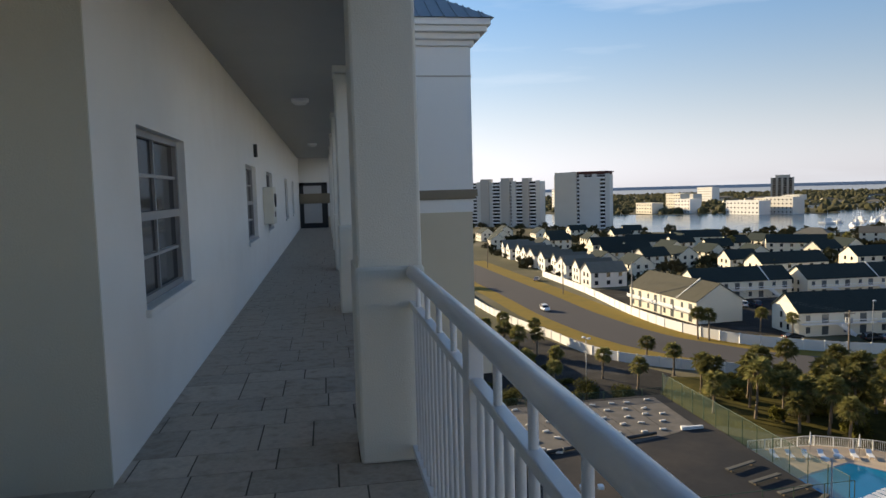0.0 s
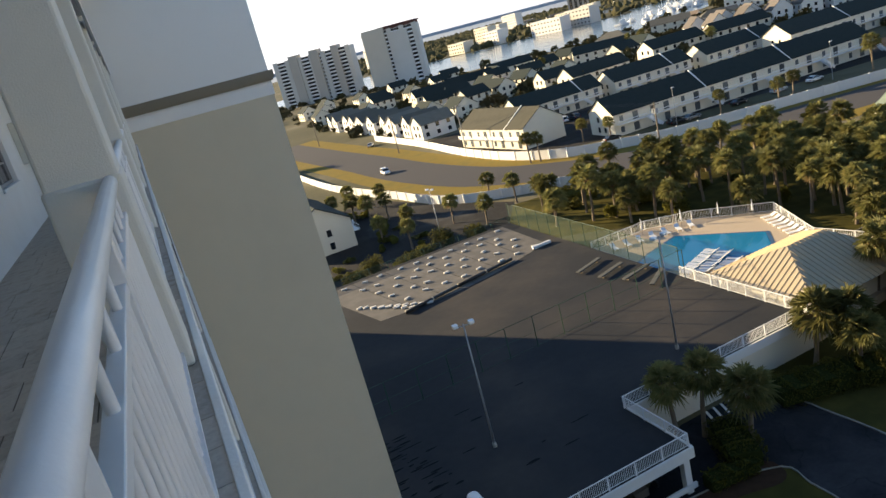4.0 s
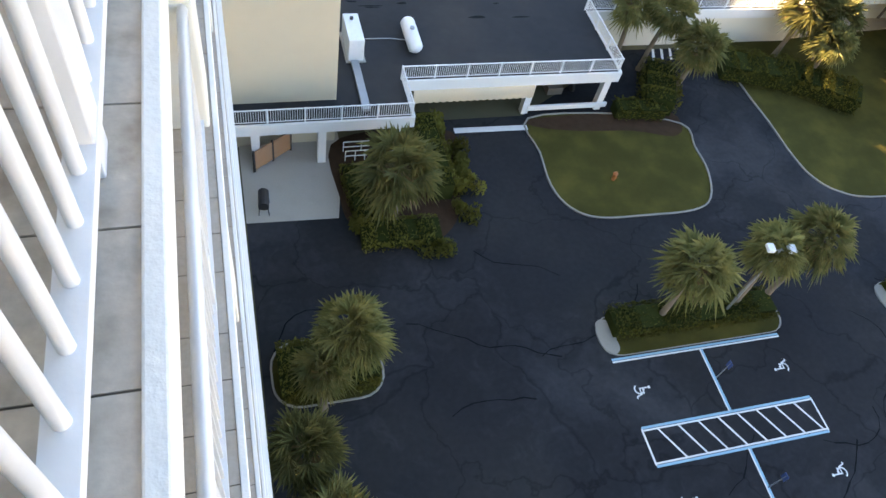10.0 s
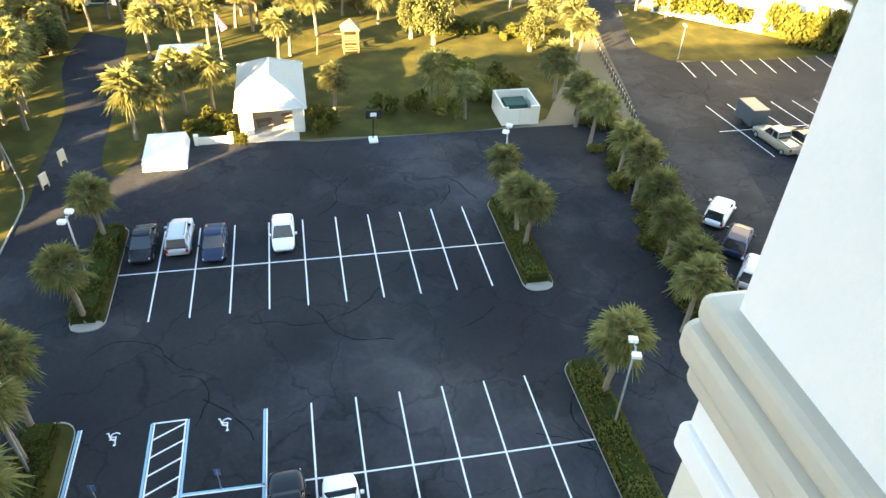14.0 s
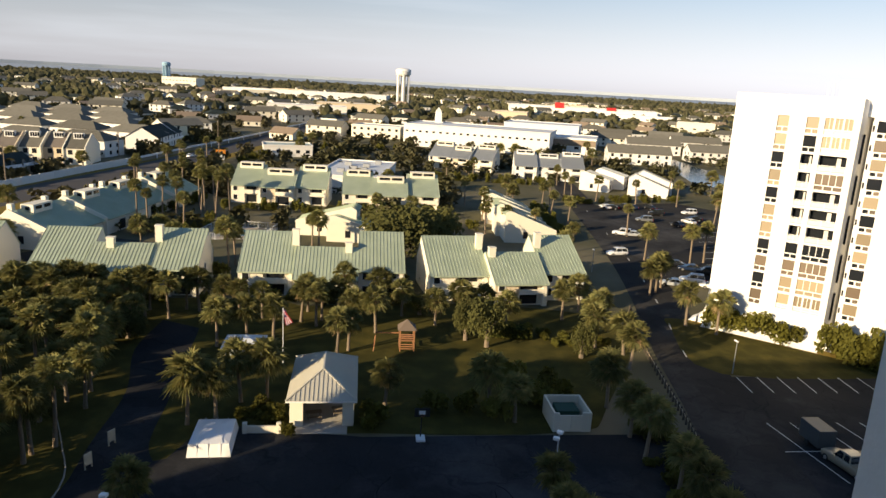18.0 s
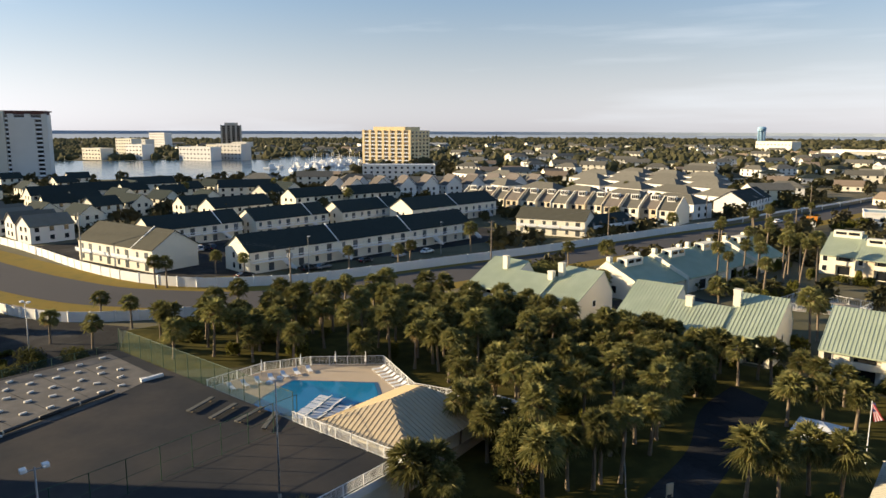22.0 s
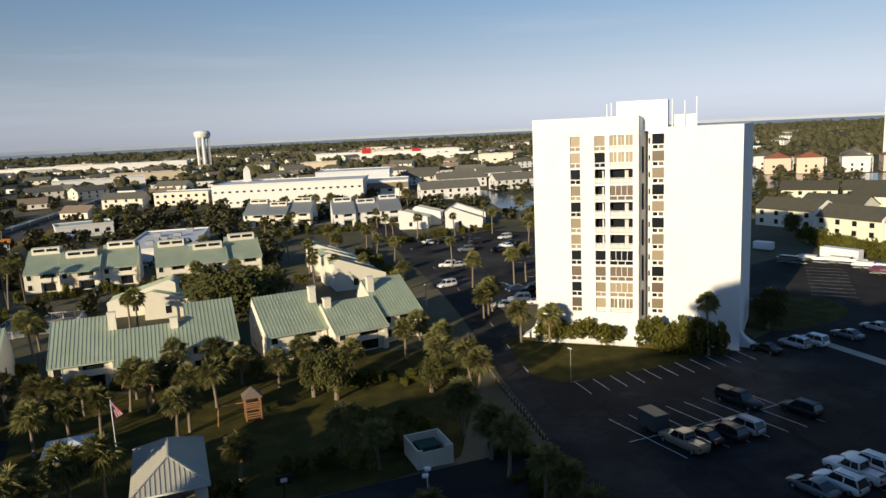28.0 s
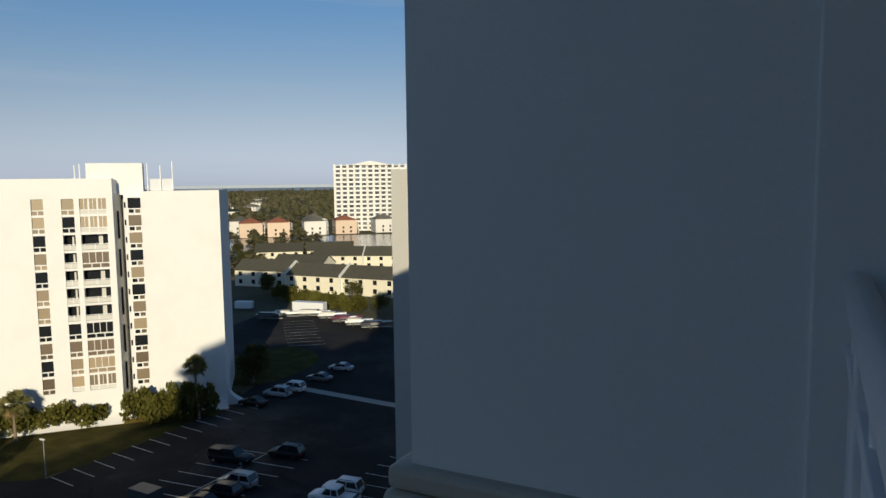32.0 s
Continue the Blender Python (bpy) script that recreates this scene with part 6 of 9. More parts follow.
    if kind == "pickup" and colour == "black":
        part("bed_cap", Geo().bbox(-h + 0.12, a0 - 0.02, -W * 0.84, W * 0.84, hood, roof - 0.12, 0.12), p, t, "black canopy over the load bed")
        part("brake_lamp", Geo().box(a0 + 0.1, a0 + 0.2, -0.22, 0.14, roof - 0.02, roof + 0.03), TAIL, t)
    CARS[key] = t
    return t


car("pickup", "black", 22.2, 2.6, 2)
car("van", "white", 21.8, -0.25, 3)
car("sedan", "black", 48.0, 13.1, 180)
car("suv", "silver", 48.6, 10.4, 0)
car("sedan", "dark blue", 47.3, 7.7, 180)
car("sedan", "white", 47.9, 2.4, 180)
for k, c, x, y, r in (("pickup", "tan", 56.9, -47.6, 8), ("sedan", "black", 57.0, -50.3, 8), ("suv", "black", 56.6, -53.0, 8), ("suv", "silver", 57.0, -55.9, 8), ("pickup", "black", 62.7, -60.8, 190), ("suv", "black", 57.6, -65.0, 10),
                      ("sedan", "grey", 44.2, -51.5, 8), ("suv", "white", 43.7, -54.3, 8), ("pickup", "white", 44.6, -57.4, 8), ("suv", "white", 45.2, -59.8, 8),
                      ("sedan", "black", 75.8, -78.6, 8), ("suv", "silver", 75.6, -84.0, 8), ("suv", "white", 75.3, -87.2, 8), ("sedan", "grey", 75.0, -94.1, 8), ("sedan", "silver", 75.6, -101.2, 8),
                      ("suv", "white", 45.4, -34.8, -44), ("suv", "dark blue", 41.3, -34.2, -42), ("suv", "silver", 37.2, -33.2, -42),
                      ("suv", "white", 142.0, -55.0, 100), ("sedan", "silver", 119.5, -57.5, 70), ("sedan", "red", 124.5, -70.5, 70), ("suv", "black", 127.5, -68.0, 70), ("sedan", "dark blue", 130.5, -66.0, 70), ("sedan", "black", 133.5, -64.0, 70), ("suv", "white", 122.0, -62.5, 70), ("sedan", "white", 118, -64.5, 70),
                      ("sedan", "silver", 162.0, -66.0, 80), ("sedan", "white", 181.0, -89.4, 20), ("sedan", "black", 199.5, -73.7, 80), ("suv", "grey", 181.7, -77.0, 80), ("sedan", "black", 185.0, -92.6, 80), ("suv", "black", 192.0, -84.6, 80),
                      ("sedan", "white", 200.5, -72.5, 15), ("suv", "black", 200.8, -78.2, 15), ("sedan", "dark blue", 201.2, -81.0, 15), ("sedan", "black", 201.6, -86.8, 15), ("suv", "white", 163.2, -63.9, 70), ("suv", "white", 195.0, -96.0, 100), ("sedan", "black", 176.0, -84.0, 15), ("sedan", "silver", 172.0, -99.0, 15), ("sedan", "black", 136.5, -62.0, 70), ("suv", "silver", 115.0, -66.5, 70), ("sedan", "black", 112.0, -68.5, 70), ("suv", "white", 58.6, 188.4, -92), ("sedan", "silver", 75.4, 251.0, 60), ("suv", "white", 112.0, 178.0, 80), ("sedan", "black", 107.0, 176.5, 80), ("suv", "dark blue", 115.5, 177.0, 80), ("sedan", "black", 98.6, 137.4, 0), ("suv", "black", 113.0, 131.6, 0), ("sedan", "grey", 117.0, 131.0, 0), ("sedan", "black", 130.0, 129.2, 0), ("suv", "silver", 141.0, 127.4, 0), ("sedan", "white", 151.0, 125.6, 0),
                      ("sedan", "white", 286.2, 66.0, -15), ("sedan", "black", 128.5, 47.5, 80), ("suv", "dark blue", 131.5, 44.0, 80), ("sedan", "silver", 134.0, 50.0, 80), ("sedan", "black", 102, 108.4, -170)):
    car(k, c, x, y, r)
trl = thing("cargo_trailer", "grey enclosed cargo trailer in the car park", "trailer", (61.6, -47.4, 0.05), 180)
part("box_body", Geo().bbox(-1.7, 1.5, -0.95, 0.95, 0.45, 2.3, 0.06), mat("grey trailer skin", (0.09, 0.10, 0.105), 0.5, 0.3), trl)
part("tongue", Geo().bar((2.0, 0.5, 0.5), (3.3, 0, 0.5), 0.1, 0.1).bar((2.0, -0.5, 0.5), (3.3, 0, 0.5), 0.1, 0.1), BLACKISH, trl)
for s in (-1, 1):
    part("tyre", Geo().tube((0, s * 1.0, 0.33), (0, s * 1.2, 0.33), 0.33, n=12), TYRE, trl)
# boats on trailers
def boat(x, y, rz, L, colour, label):
    t = thing("boat", label, "boat", (x, y, 0.06), rz, "stored boats")
    m = mat("boat hull " + colour, {"white": (0.78, 0.78, 0.76), "maroon": (0.10, 0.02, 0.04), "black": (0.02, 0.02, 0.025)}[colour], 0.3, coat=0.4)
    g = loft(Geo(), [[(u * L, -w, 1.0 + 0.25 * u), (u * L, -w * 0.9, 1.5 + 0.3 * u), (u * L, w * 0.9, 1.5 + 0.3 * u), (u * L, w, 1.0 + 0.25 * u), (u * L, 0, 0.6 + 0.5 * u)] for u, w in ((0, 1.15), (0.3, 1.25), (0.6, 1.15), (0.85, 0.7), (1.0, 0.08))])
    part("hull", g, m, t)
    part("cover", Geo().bbox(L * 0.08, L * 0.6, -0.85, 0.85, 1.5, 1.95, 0.12), m if colour != "white" else mat("boat canvas", (0.66, 0.64, 0.58), 0.8), t)
    part("windscreen", Geo().bar((L * 0.62, -0.8, 1.85), (L * 0.62, 0.8, 1.85), 0.06, 0.45), CARGLASS, t)
    part("trailer_frame", Geo().bar((0.2, -0.7, 0.45), (L * 0.9, -0.2, 0.5), 0.1, 0.12).bar((0.2, 0.7, 0.45), (L * 0.9, 0.2, 0.5), 0.1, 0.12), GALV, t)
    for s in (-1, 1):
        part("tyre", Geo().tube((L * 0.3, s * 0.85, 0.3), (L * 0.3, s * 1.05, 0.3), 0.3, n=12), TYRE, t)
    return t


for x, y, r, L, c in ((123, -131, 200, 7.5, "black"), (121, -135, 200, 7.5, "white"), (116, -138.5, 200, 8.5, "white"), (109, -138, 204, 7, "white"), (103.5, -136, 205, 7.5, "maroon"), (98, -134, 206, 6.5, "white"), (93, -133, 206, 8, "black")):
    boat(x, y, r, L, c, {"white": "white motor boat on a road trailer", "maroon": "motor boat under a maroon cover on a trailer", "black": "black motor boat on a road trailer"}[c])
cv = thing("white_camper", "long white camper trailer in the boat yard", "trailer", (121, -143, 0.06), 190)
part("box_body", Geo().bbox(0, 9, -1.2, 1.2, 0.6, 3.0, 0.12), RAILWHITE, cv)
wv = thing("white_van", "white delivery van beside the tower", "van", (136, -140, 0.06), 20)
part("box_body", Geo().bbox(-2.6, 2.2, -1, 1, 0.5, 2.4, 0.15), RAILWHITE, wv)
part("windscreen", Geo().bar((2.15, -0.85, 1.8), (2.15, 0.85, 1.8), 0.14, 0.6), CARGLASS, wv)

# ---------------- things round the car park ----------------
def lamp_post(x, y, h, heads, z=0.0, rz=0, label="grey steel lamp post with twin floodlights", name="lamp_post"):
    t = thing(name, label, "lamp post", (x, y, z), rz, "lamp posts")
    part("base", Geo().tube((0, 0, 0), (0, 0, 0.35), 0.16, n=10), CONC, t)
    part("pole", Geo().tube((0, 0, 0.3), (0, 0, h), 0.085, 0.055, n=8), GALV, t, smooth=True)
    part("cross_arm", Geo().bar((0, -0.65, h - 0.15), (0, 0.65, h - 0.15), 0.06, 0.06), GALV, t)
    for s in (-1, 1)[:heads]:
        hd = part("lamp_head", Geo().bbox(-0.22, 0.30, s * 0.62 - 0.2, s * 0.62 + 0.2, h - 0.16, h + 0.08, 0.04), RAILWHITE, t)
        part("lens", Geo().box(-0.15, 0.24, s * 0.62 - 0.15, s * 0.62 + 0.15, h - 0.175, h - 0.16), HEADL, hd)
    return t


for x, y, h, z, r in ((16.5, 44.5, 10.5, DZ, 80), (35.35, 45.4, 10.5, DZ, 100), (39.2, 105.5, 10.5, 0, 20), (25.2, -16.8, 7.0, 0, 75), (27.3, 16.3, 7.0, 0, 80), (43.5, 16.2, 6.6, 0, 80), (52.6, -17.2, 6.2, 0, 60), (9.3, -6.5, 9.5, 0, 60)):
    lamp_post(x, y, h, 2, z, r, "tall court lamp post with twin round floodlights" if h > 8 else "car park lamp post with twin white floodlights")
for x, y in ((79.6, -47.9), (111, 129.4), (152, 121.5), (128, -45)):
    t = thing("street_lamp", "slim street lamp with one arm", "street lamp", (x, y, 0), 0, "street lamps")
    hh = 4.4 if y < 0 else 9
    part("pole", Geo().tube((0, 0, 0), (0, 0, hh), 0.07, 0.05, n=7), GALV, t)
    part("lamp_head", Geo().bbox(-0.15, 0.6, -0.12, 0.12, hh - 0.05, hh + 0.1, 0.03), RAILWHITE, t)

RUST = mat("rusty brown skip steel", (0.16, 0.085, 0.05), 0.85, var=0.3, scale=2, fine=18)
bs = thing("brown_skip", "rusty brown skip heaped with white building waste", "skip", (5.4, -5.3, 0.06), 0)
part("front_side", Geo().box(0, 3.1, 0, 0.1, 0, 1.5), RUST, bs)
part("back_side", Geo().box(0, 3.1, 2.7, 2.8, 0, 1.5), RUST, bs)
part("left_end", Geo().box(0, 0.1, 0.1, 2.7, 0, 1.5), RUST, bs)
part("right_end", Geo().box(3.0, 3.1, 0.1, 2.7, 0, 1.5), RUST, bs)
part("bottom", Geo().box(0.1, 3.0, 0.1, 2.7, 0, 0.9), RUST, bs)
rr = random.Random(18)
for k in range(46):
    m = (RAILWHITE, RAILWHITE, GALV, TAN, BLACKISH)[k % 5]
    a, b, c = (rr.uniform(0.12, 0.4) for _ in range(3))
    q = part("rubble", Geo().bbox(-a, a, -b * 0.6, b * 0.6, -c * 0.2, c * 0.2, 0.02), m, bs, loc=(rr.uniform(0.4, 2.7), rr.uniform(0.4, 2.4), rr.uniform(1.05, 1.4)))
    q.rotation_euler = (rr.uniform(-0.6, 0.6), rr.uniform(-0.6, 0.6), rr.uniform(0, 6))
sk = thing("yellow_skip", "yellow steel rubbish skip full of building waste", "skip", (8.7, -8.2, 0.06), -90)
YEL = mat("yellow skip paint", (0.62, 0.42, 0.02), 0.55, var=0.15, scale=2)
part("tub", Geo().box(0, 2.4, 0, 0.08, 0, 1.5).box(0, 2.4, 2.3, 2.38, 0, 1.5).box(0, 0.08, 0.08, 2.3, 0, 1.5).box(2.32, 2.4, 0.08, 2.3, 0, 1.5).box(0.08, 2.32, 0.08, 2.3, 0.0, 0.1), YEL, sk)
part("rim", Geo().box(-0.06, 2.46, -0.06, 0.08, 1.42, 1.54).box(-0.06, 2.46, 2.3, 2.44, 1.42, 1.54).box(-0.06, 0.08, 0.08, 2.3, 1.42, 1.54).box(2.32, 2.46, 0.08, 2.3, 1.42, 1.54), YEL, sk)
rr = random.Random(8)
for k in range(26):
    a = Vector((rr.uniform(0.3, 2.1), rr.uniform(0.3, 2.1), rr.uniform(0.9, 1.3)))
    part("rubble", Geo().bar(a, a + Vector((rr.uniform(-0.5, 0.5), rr.uniform(-0.5, 0.5), rr.uniform(0, 0.3))), rr.uniform(0.1, 0.4), rr.uniform(0.03, 0.2)), (RAILWHITE, CONC, TAN, GALV)[k % 4], sk)
tk = thing("utility_cart", "green flatbed utility cart loaded with boxes", "cart", (7.2, -10.6, 0.06), 10)
part("bed", Geo().bbox(-1.2, 1.2, -0.6, 0.6, 0.5, 0.8, 0.03), DARKGREEN, tk)
for sx in (-0.8, 0.8):
    for s in (-1, 1):
        part("tyre", Geo().tube((sx, s * 0.5, 0.25), (sx, s * 0.66, 0.25), 0.25, n=10), TYRE, tk)
for k in range(5):
    part("load_box", Geo().bbox(-1 + 0.4 * k, -0.66 + 0.4 * k, -0.4 + 0.15 * (k % 3), 0.2, 0.8, 1.1 + 0.1 * (k % 2), 0.02), (RAILWHITE, TAN, GALV)[k % 3], tk)

hy = thing("fire_hydrant", "small orange fire hydrant on the lawn", "fire hydrant", (24.6, 27.6, 0.06))
OR = mat("orange hydrant paint", (0.45, 0.16, 0.06), 0.5)
part("barrel", Geo().tube((0, 0, 0), (0, 0, 0.6), 0.14, 0.13, n=12), OR, hy)
part("bonnet", Geo().tube((0, 0, 0.6), (0, 0, 0.78), 0.16, 0.05, n=12), OR, hy)
part("nozzle", Geo().tube((0, -0.24, 0.45), (0, 0.24, 0.45), 0.07, n=10), OR, hy)
for x, y in ((25.0, 12.5), (24.9, 6.2)):
    t = thing("disabled_bay_sign", "small blue sign on a thin post", "sign", (x, y, 0.06), 0, "disabled bay signs")
    part("post", Geo().tube((0, 0, 0), (0, 0, 1.8), 0.03, n=6), GALV, t)
    part("plate", Geo().bbox(-0.02, 0.02, -0.16, 0.16, 1.35, 1.85, 0.004), mat("blue sign plate", (0.05, 0.10, 0.25), 0.4), t)
def wheelchair(x, y, rz):
    g = Geo()
    N = 16
    for k in range(N):
        a0, a1 = radians(-150 + 250 * k / N), radians(-150 + 250 * (k + 1) / N)
        g.flat([(0.33 * math.cos(a0), 0.33 * math.sin(a0)), (0.45 * math.cos(a0), 0.45 * math.sin(a0)), (0.45 * math.cos(a1), 0.45 * math.sin(a1)), (0.33 * math.cos(a1), 0.33 * math.sin(a1))], 0)
    for a, b in (((-0.05, 0.0), (-0.05, 0.75)), ((-0.05, 0.3), (0.45, 0.3)), ((0.0, 0.05), (0.5, 0.05)), ((0.45, 0.1), (0.62, -0.45)), ((0.6, -0.45), (0.8, -0.40))):
        d = (Vector(b) - Vector(a)).normalized() * 0.055
        s = Vector((-d.y, d.x))
        g.flat([tuple(Vector(a) - s), tuple(Vector(b) - s), tuple(Vector(b) + s), tuple(Vector(a) + s)], 0.002)
    g.flat([(-0.05 + 0.13 * math.cos(k * math.tau / 10), 0.9 + 0.13 * math.sin(k * math.tau / 10)) for k in range(10)], 0.001)
    o = solo("wheelchair_symbol", g, PAINT, "white painted access symbol", "bay marking", "structure")
    o.location, o.rotation_euler, o.scale = (x, y, 0.064), (0, 0, radians(rz)), (0.68, 0.68, 1.0)


wheelchair(29.6, 12.4, 90)
wheelchair(29.6, 6.1, 90)
wheelchair(20.1, 12.6, -90)
wheelchair(20.1, 6.4, -90)
# hairline cracks, dark sealed lines in the asphalt
g = Geo()
rr = random.Random(12)
for k in range(26):
    x, y, a = rr.uniform(6, 60), rr.uniform(-20, 22), rr.random() * math.tau
    for s in range(rr.randrange(5, 16)):
        a += rr.uniform(-0.5, 0.5)
        x2, y2 = x + 0.7 * math.cos(a), y + 0.7 * math.sin(a)
        n = Vector((-(y2 - y), x2 - x)).normalized() * rr.uniform(0.02, 0.05)
        g.flat([(x - n.x, y - n.y), (x2 - n.x, y2 - n.y), (x2 + n.x, y2 + n.y), (x + n.x, y + n.y)], 0.055)
        x, y = x2, y2
tagged(solo("crack_seal", g, mat("black crack sealer", (0.010, 0.011, 0.013), 0.95, spec=0.03), "dark sealed cracks in the asphalt", "crack", "stuff"))

# pavilion by the car park
pv = thing("pavilion", "open cream pavilion with a pale grey tan metal roof", "pavilion", (66.0, -0.1, 0))
PG = mat("pale grey tan metal roof", (0.50, 0.48, 0.41), 0.45, 0.2, var=0.1, scale=0.6, fine=8)
EX0, EX1, EY0, EY1, RX0, RX1, RZ = -0.5, 11.0, -0.35, 6.65, 3.1, 7.6, 4.95      # eaves, ends of the ridge, its height
rg = Geo()
ev = [Vector(p) for p in ((EX0, EY0, 3.0), (EX0, EY1, 3.0), (EX1, EY1, 3.0), (EX1, EY0, 3.0))]
ra, rb_ = Vector((RX0, 3.15, RZ)), Vector((RX1, 3.15, RZ))
rg.add(ev + [ra, rb_], [(0, 4, 1), (1, 4, 5, 2), (0, 3, 5, 4), (2, 5, 3), (0, 1, 2, 3)])
roof = part("roof", rg, PG, pv)
lift = Vector((0, 0, 0.04))
for k in range(1, 16):
    f = k / 16
    m = 1 - abs(2 * f - 1)
    for e0, e1, top in ((ev[0], ev[1], RX0), (ev[3], ev[2], RX1)):
        a = e0.lerp(e1, f) + lift
        part("seam", Geo().bar(a, Vector((a.x + (top - a.x) * m, a.y, 3.0 + (RZ - 3.0) * m)) + lift, 0.05, 0.06), PG, roof)
for k in range(1, 24):
    x = EX0 + (EX1 - EX0) * k / 24
    m = min(1, (x - EX0) / (RX0 - EX0), (EX1 - x) / (EX1 - RX1))
    for ye in (EY0, EY1):
        part("seam", Geo().bar(Vector((x, ye, 3.0)) + lift, Vector((x, ye + (3.15 - ye) * m, 3.0 + (RZ - 3.0) * m)) + lift, 0.05, 0.06), PG, roof)
for e, r in ((ev[0], ra), (ev[1], ra), (ev[2], rb_), (ev[3], rb_)):
    part("hip_cap", Geo().bar(e + lift, r + lift, 0.16, 0.09), PG, roof)
part("ridge_cap", Geo().bar(ra + lift, rb_ + lift, 0.16, 0.09), PG, roof)
part("fascia", Geo().box(EX0, EX0 + 0.06, EY0, EY1, 2.8, 2.98), WHITE, pv)
part("front_beam", Geo().box(0, 0.3, 0, 6.3, 2.55, 2.95), CREAM, pv)
for x, y, w in ((0, 0, 1.1), (0, 5.0, 1.3), (9.8, 0, 0.5), (9.8, 5.8, 0.5)):
    part("pier", Geo().box(x, x + 0.45, y, y + w, 0, 2.9), CREAM, pv)
part("side_wall", Geo().box(0.45, 10.1, -0.05, 0.1, 0, 1.1), CREAM, pv)
# Full-height north wall and back wall are added to keep the inside dark.
part("side_wall", Geo().box(0.45, 10.1, 6.2, 6.35, 0, 2.92), CREAM, pv)
part("back_wall", Geo().box(10.1, 10.25, 0.1, 6.2, 0, 2.92), CREAM, pv)
part("floor_slab", Geo().box(-1.6, 10.1, 0.6, 5.8, 0, 0.1), CONC, pv)
for x, y in ((1.6, 4.0), (2.6, 1.4)):
    t = thing("picnic_table", "dark timber picnic table inside the pavilion", "table", (66.0 + x, -0.1 + y, 0.1), 12)
    part("tabletop", Geo().bbox(-0.4, 0.4, -0.8, 0.8, 0.70, 0.76, 0.01), WOODPOLE, t)
    for q in (-0.6, 0.6):
        part("leg", Geo().box(-0.3, 0.3, q - 0.05, q + 0.05, 0, 0.70), WOODPOLE, t)
        part("bench", Geo().box(q - 0.12, q + 0.12, -0.8, 0.8, 0.40, 0.45), WOODPOLE, t)
gw = thing("garden_wall", "low pale block wall with square end posts", "wall", (64.7, 7.1, 0.04))
part("panel", Geo().box(-0.1, 0.1, 0.25, 3.0, 0, 0.75), CREAM, gw)
for q in (0.0, 3.25):
    part("post", Geo().bbox(-0.22, 0.22, q - 0.22, q + 0.22, 0, 1.1, 0.03), CREAM, gw)
for x, y, r, h in ((64.6, 6.2, 0.9, 1.3), (65.2, -1.9, 1.5, 1.8), (66.8, 7.8, 1.2, 1.3), (67.6, 10.4, 1.4, 1.2)):
    shrub(x, y, r, h, "clipped bush beside the pavilion")
tn = thing("white_tent", "white draped canvas shelter in the car park", "tent", (60.2, 10.9, 0.05), 2)
CANVAS = mat("white canvas", (0.80, 0.80, 0.80), 0.8, var=0.05, scale=1.5, fine=12, bump=0.4)
g = Geo()
g.add([(0, 0, 0), (5.6, 0, 0), (5.6, 3.9, 0), (0, 3.9, 0), (0.25, 0.15, 1.2), (5.2, 0.2, 1.15), (5.2, 3.7, 1.15), (0.25, 3.75, 1.2), (2.8, 1.95, 1.42)], [(0, 1, 5, 4), (1, 2, 6, 5), (2, 3, 7, 6), (3, 0, 4, 7), (4, 5, 8), (5, 6, 8), (6, 7, 8), (7, 4, 8)])
part("canvas", g, CANVAS, tn)
for y in (0.9, 2.0, 3.0):
    part("seam_strip", Geo().bar((0.02, y, 0.1), (0.19, y, 1.24), 0.06, 0.03), RAILWHITE, tn)
    part("seam_strip", Geo().bar((2.8 if y == 2.0 else 0.3, y, 1.44 if y == 2.0 else 1.3), (5.2, y, 1.2 if y == 2.0 else 1.26), 0.05, 0.03), RAILWHITE, tn)
hp = thing("basketball_hoop", "free standing basketball hoop with a white base", "basketball hoop", (62.9, -6.7, 0.05), 0)
part("base", Geo().bbox(-0.3, 0.9, -0.45, 0.45, 0, 0.25, 0.06), RAILWHITE, hp)
part("pole", Geo().bar((0.5, 0, 0.2), (-0.1, 0, 3.0), 0.12, 0.12), BLACKISH, hp)
part("backboard", Geo().bbox(-0.35, -0.30, -0.75, 0.75, 2.75, 3.65, 0.01), BLACKISH, hp)
part("hoop_ring", Geo().tube((-0.6, 0, 3.0), (-0.6, 0, 3.03), 0.23, n=14, cap=False), OR, hp)
part("target_square", Geo().box(-0.358, -0.352, -0.3, 0.3, 3.0, 3.4), RAILWHITE, hp)
de = thing("bin_enclosure", "pale block enclosure round a rubbish container with closed gates", "enclosure", (64.6, -24.4, 0.04))
part("wall", Geo().box(0, 0.2, 0, 1.0, 0, 2.1).box(0, 0.2, 3.4, 4.0, 0, 2.1).box(0.2, 4.4, 3.8, 4.0, 0, 2.1).box(0.2, 4.4, 0, 0.2, 0, 2.1).box(4.2, 4.4, 0.2, 3.8, 0, 2.1), CREAM, de)
part("gate", Geo().box(-0.1, 0.0, 1.0, 2.16, 0.1, 1.9), CREAM, de)
part("gate", Geo().box(-0.1, 0.0, 2.2, 3.4, 0.1, 1.9), CREAM, de)
part("container", Geo().bbox(1.5, 3.6, 0.8, 3.2, 0.2, 1.6, 0.04), DARKGREEN, de)
ps = thing("play_tower", "wooden play tower with a swing beam on the lawn", "playground", (86.2, -7.6, 0.06))
WD = mat("orange cedar", (0.30, 0.14, 0.06), 0.8, var=0.2, scale=3, fine=30)
for x in (0, 1.8):
    for y in (0, 1.8):
        part("post", Geo().box(x - 0.07, x + 0.07, y - 0.07, y + 0.07, 0, 3.0), WD, ps)
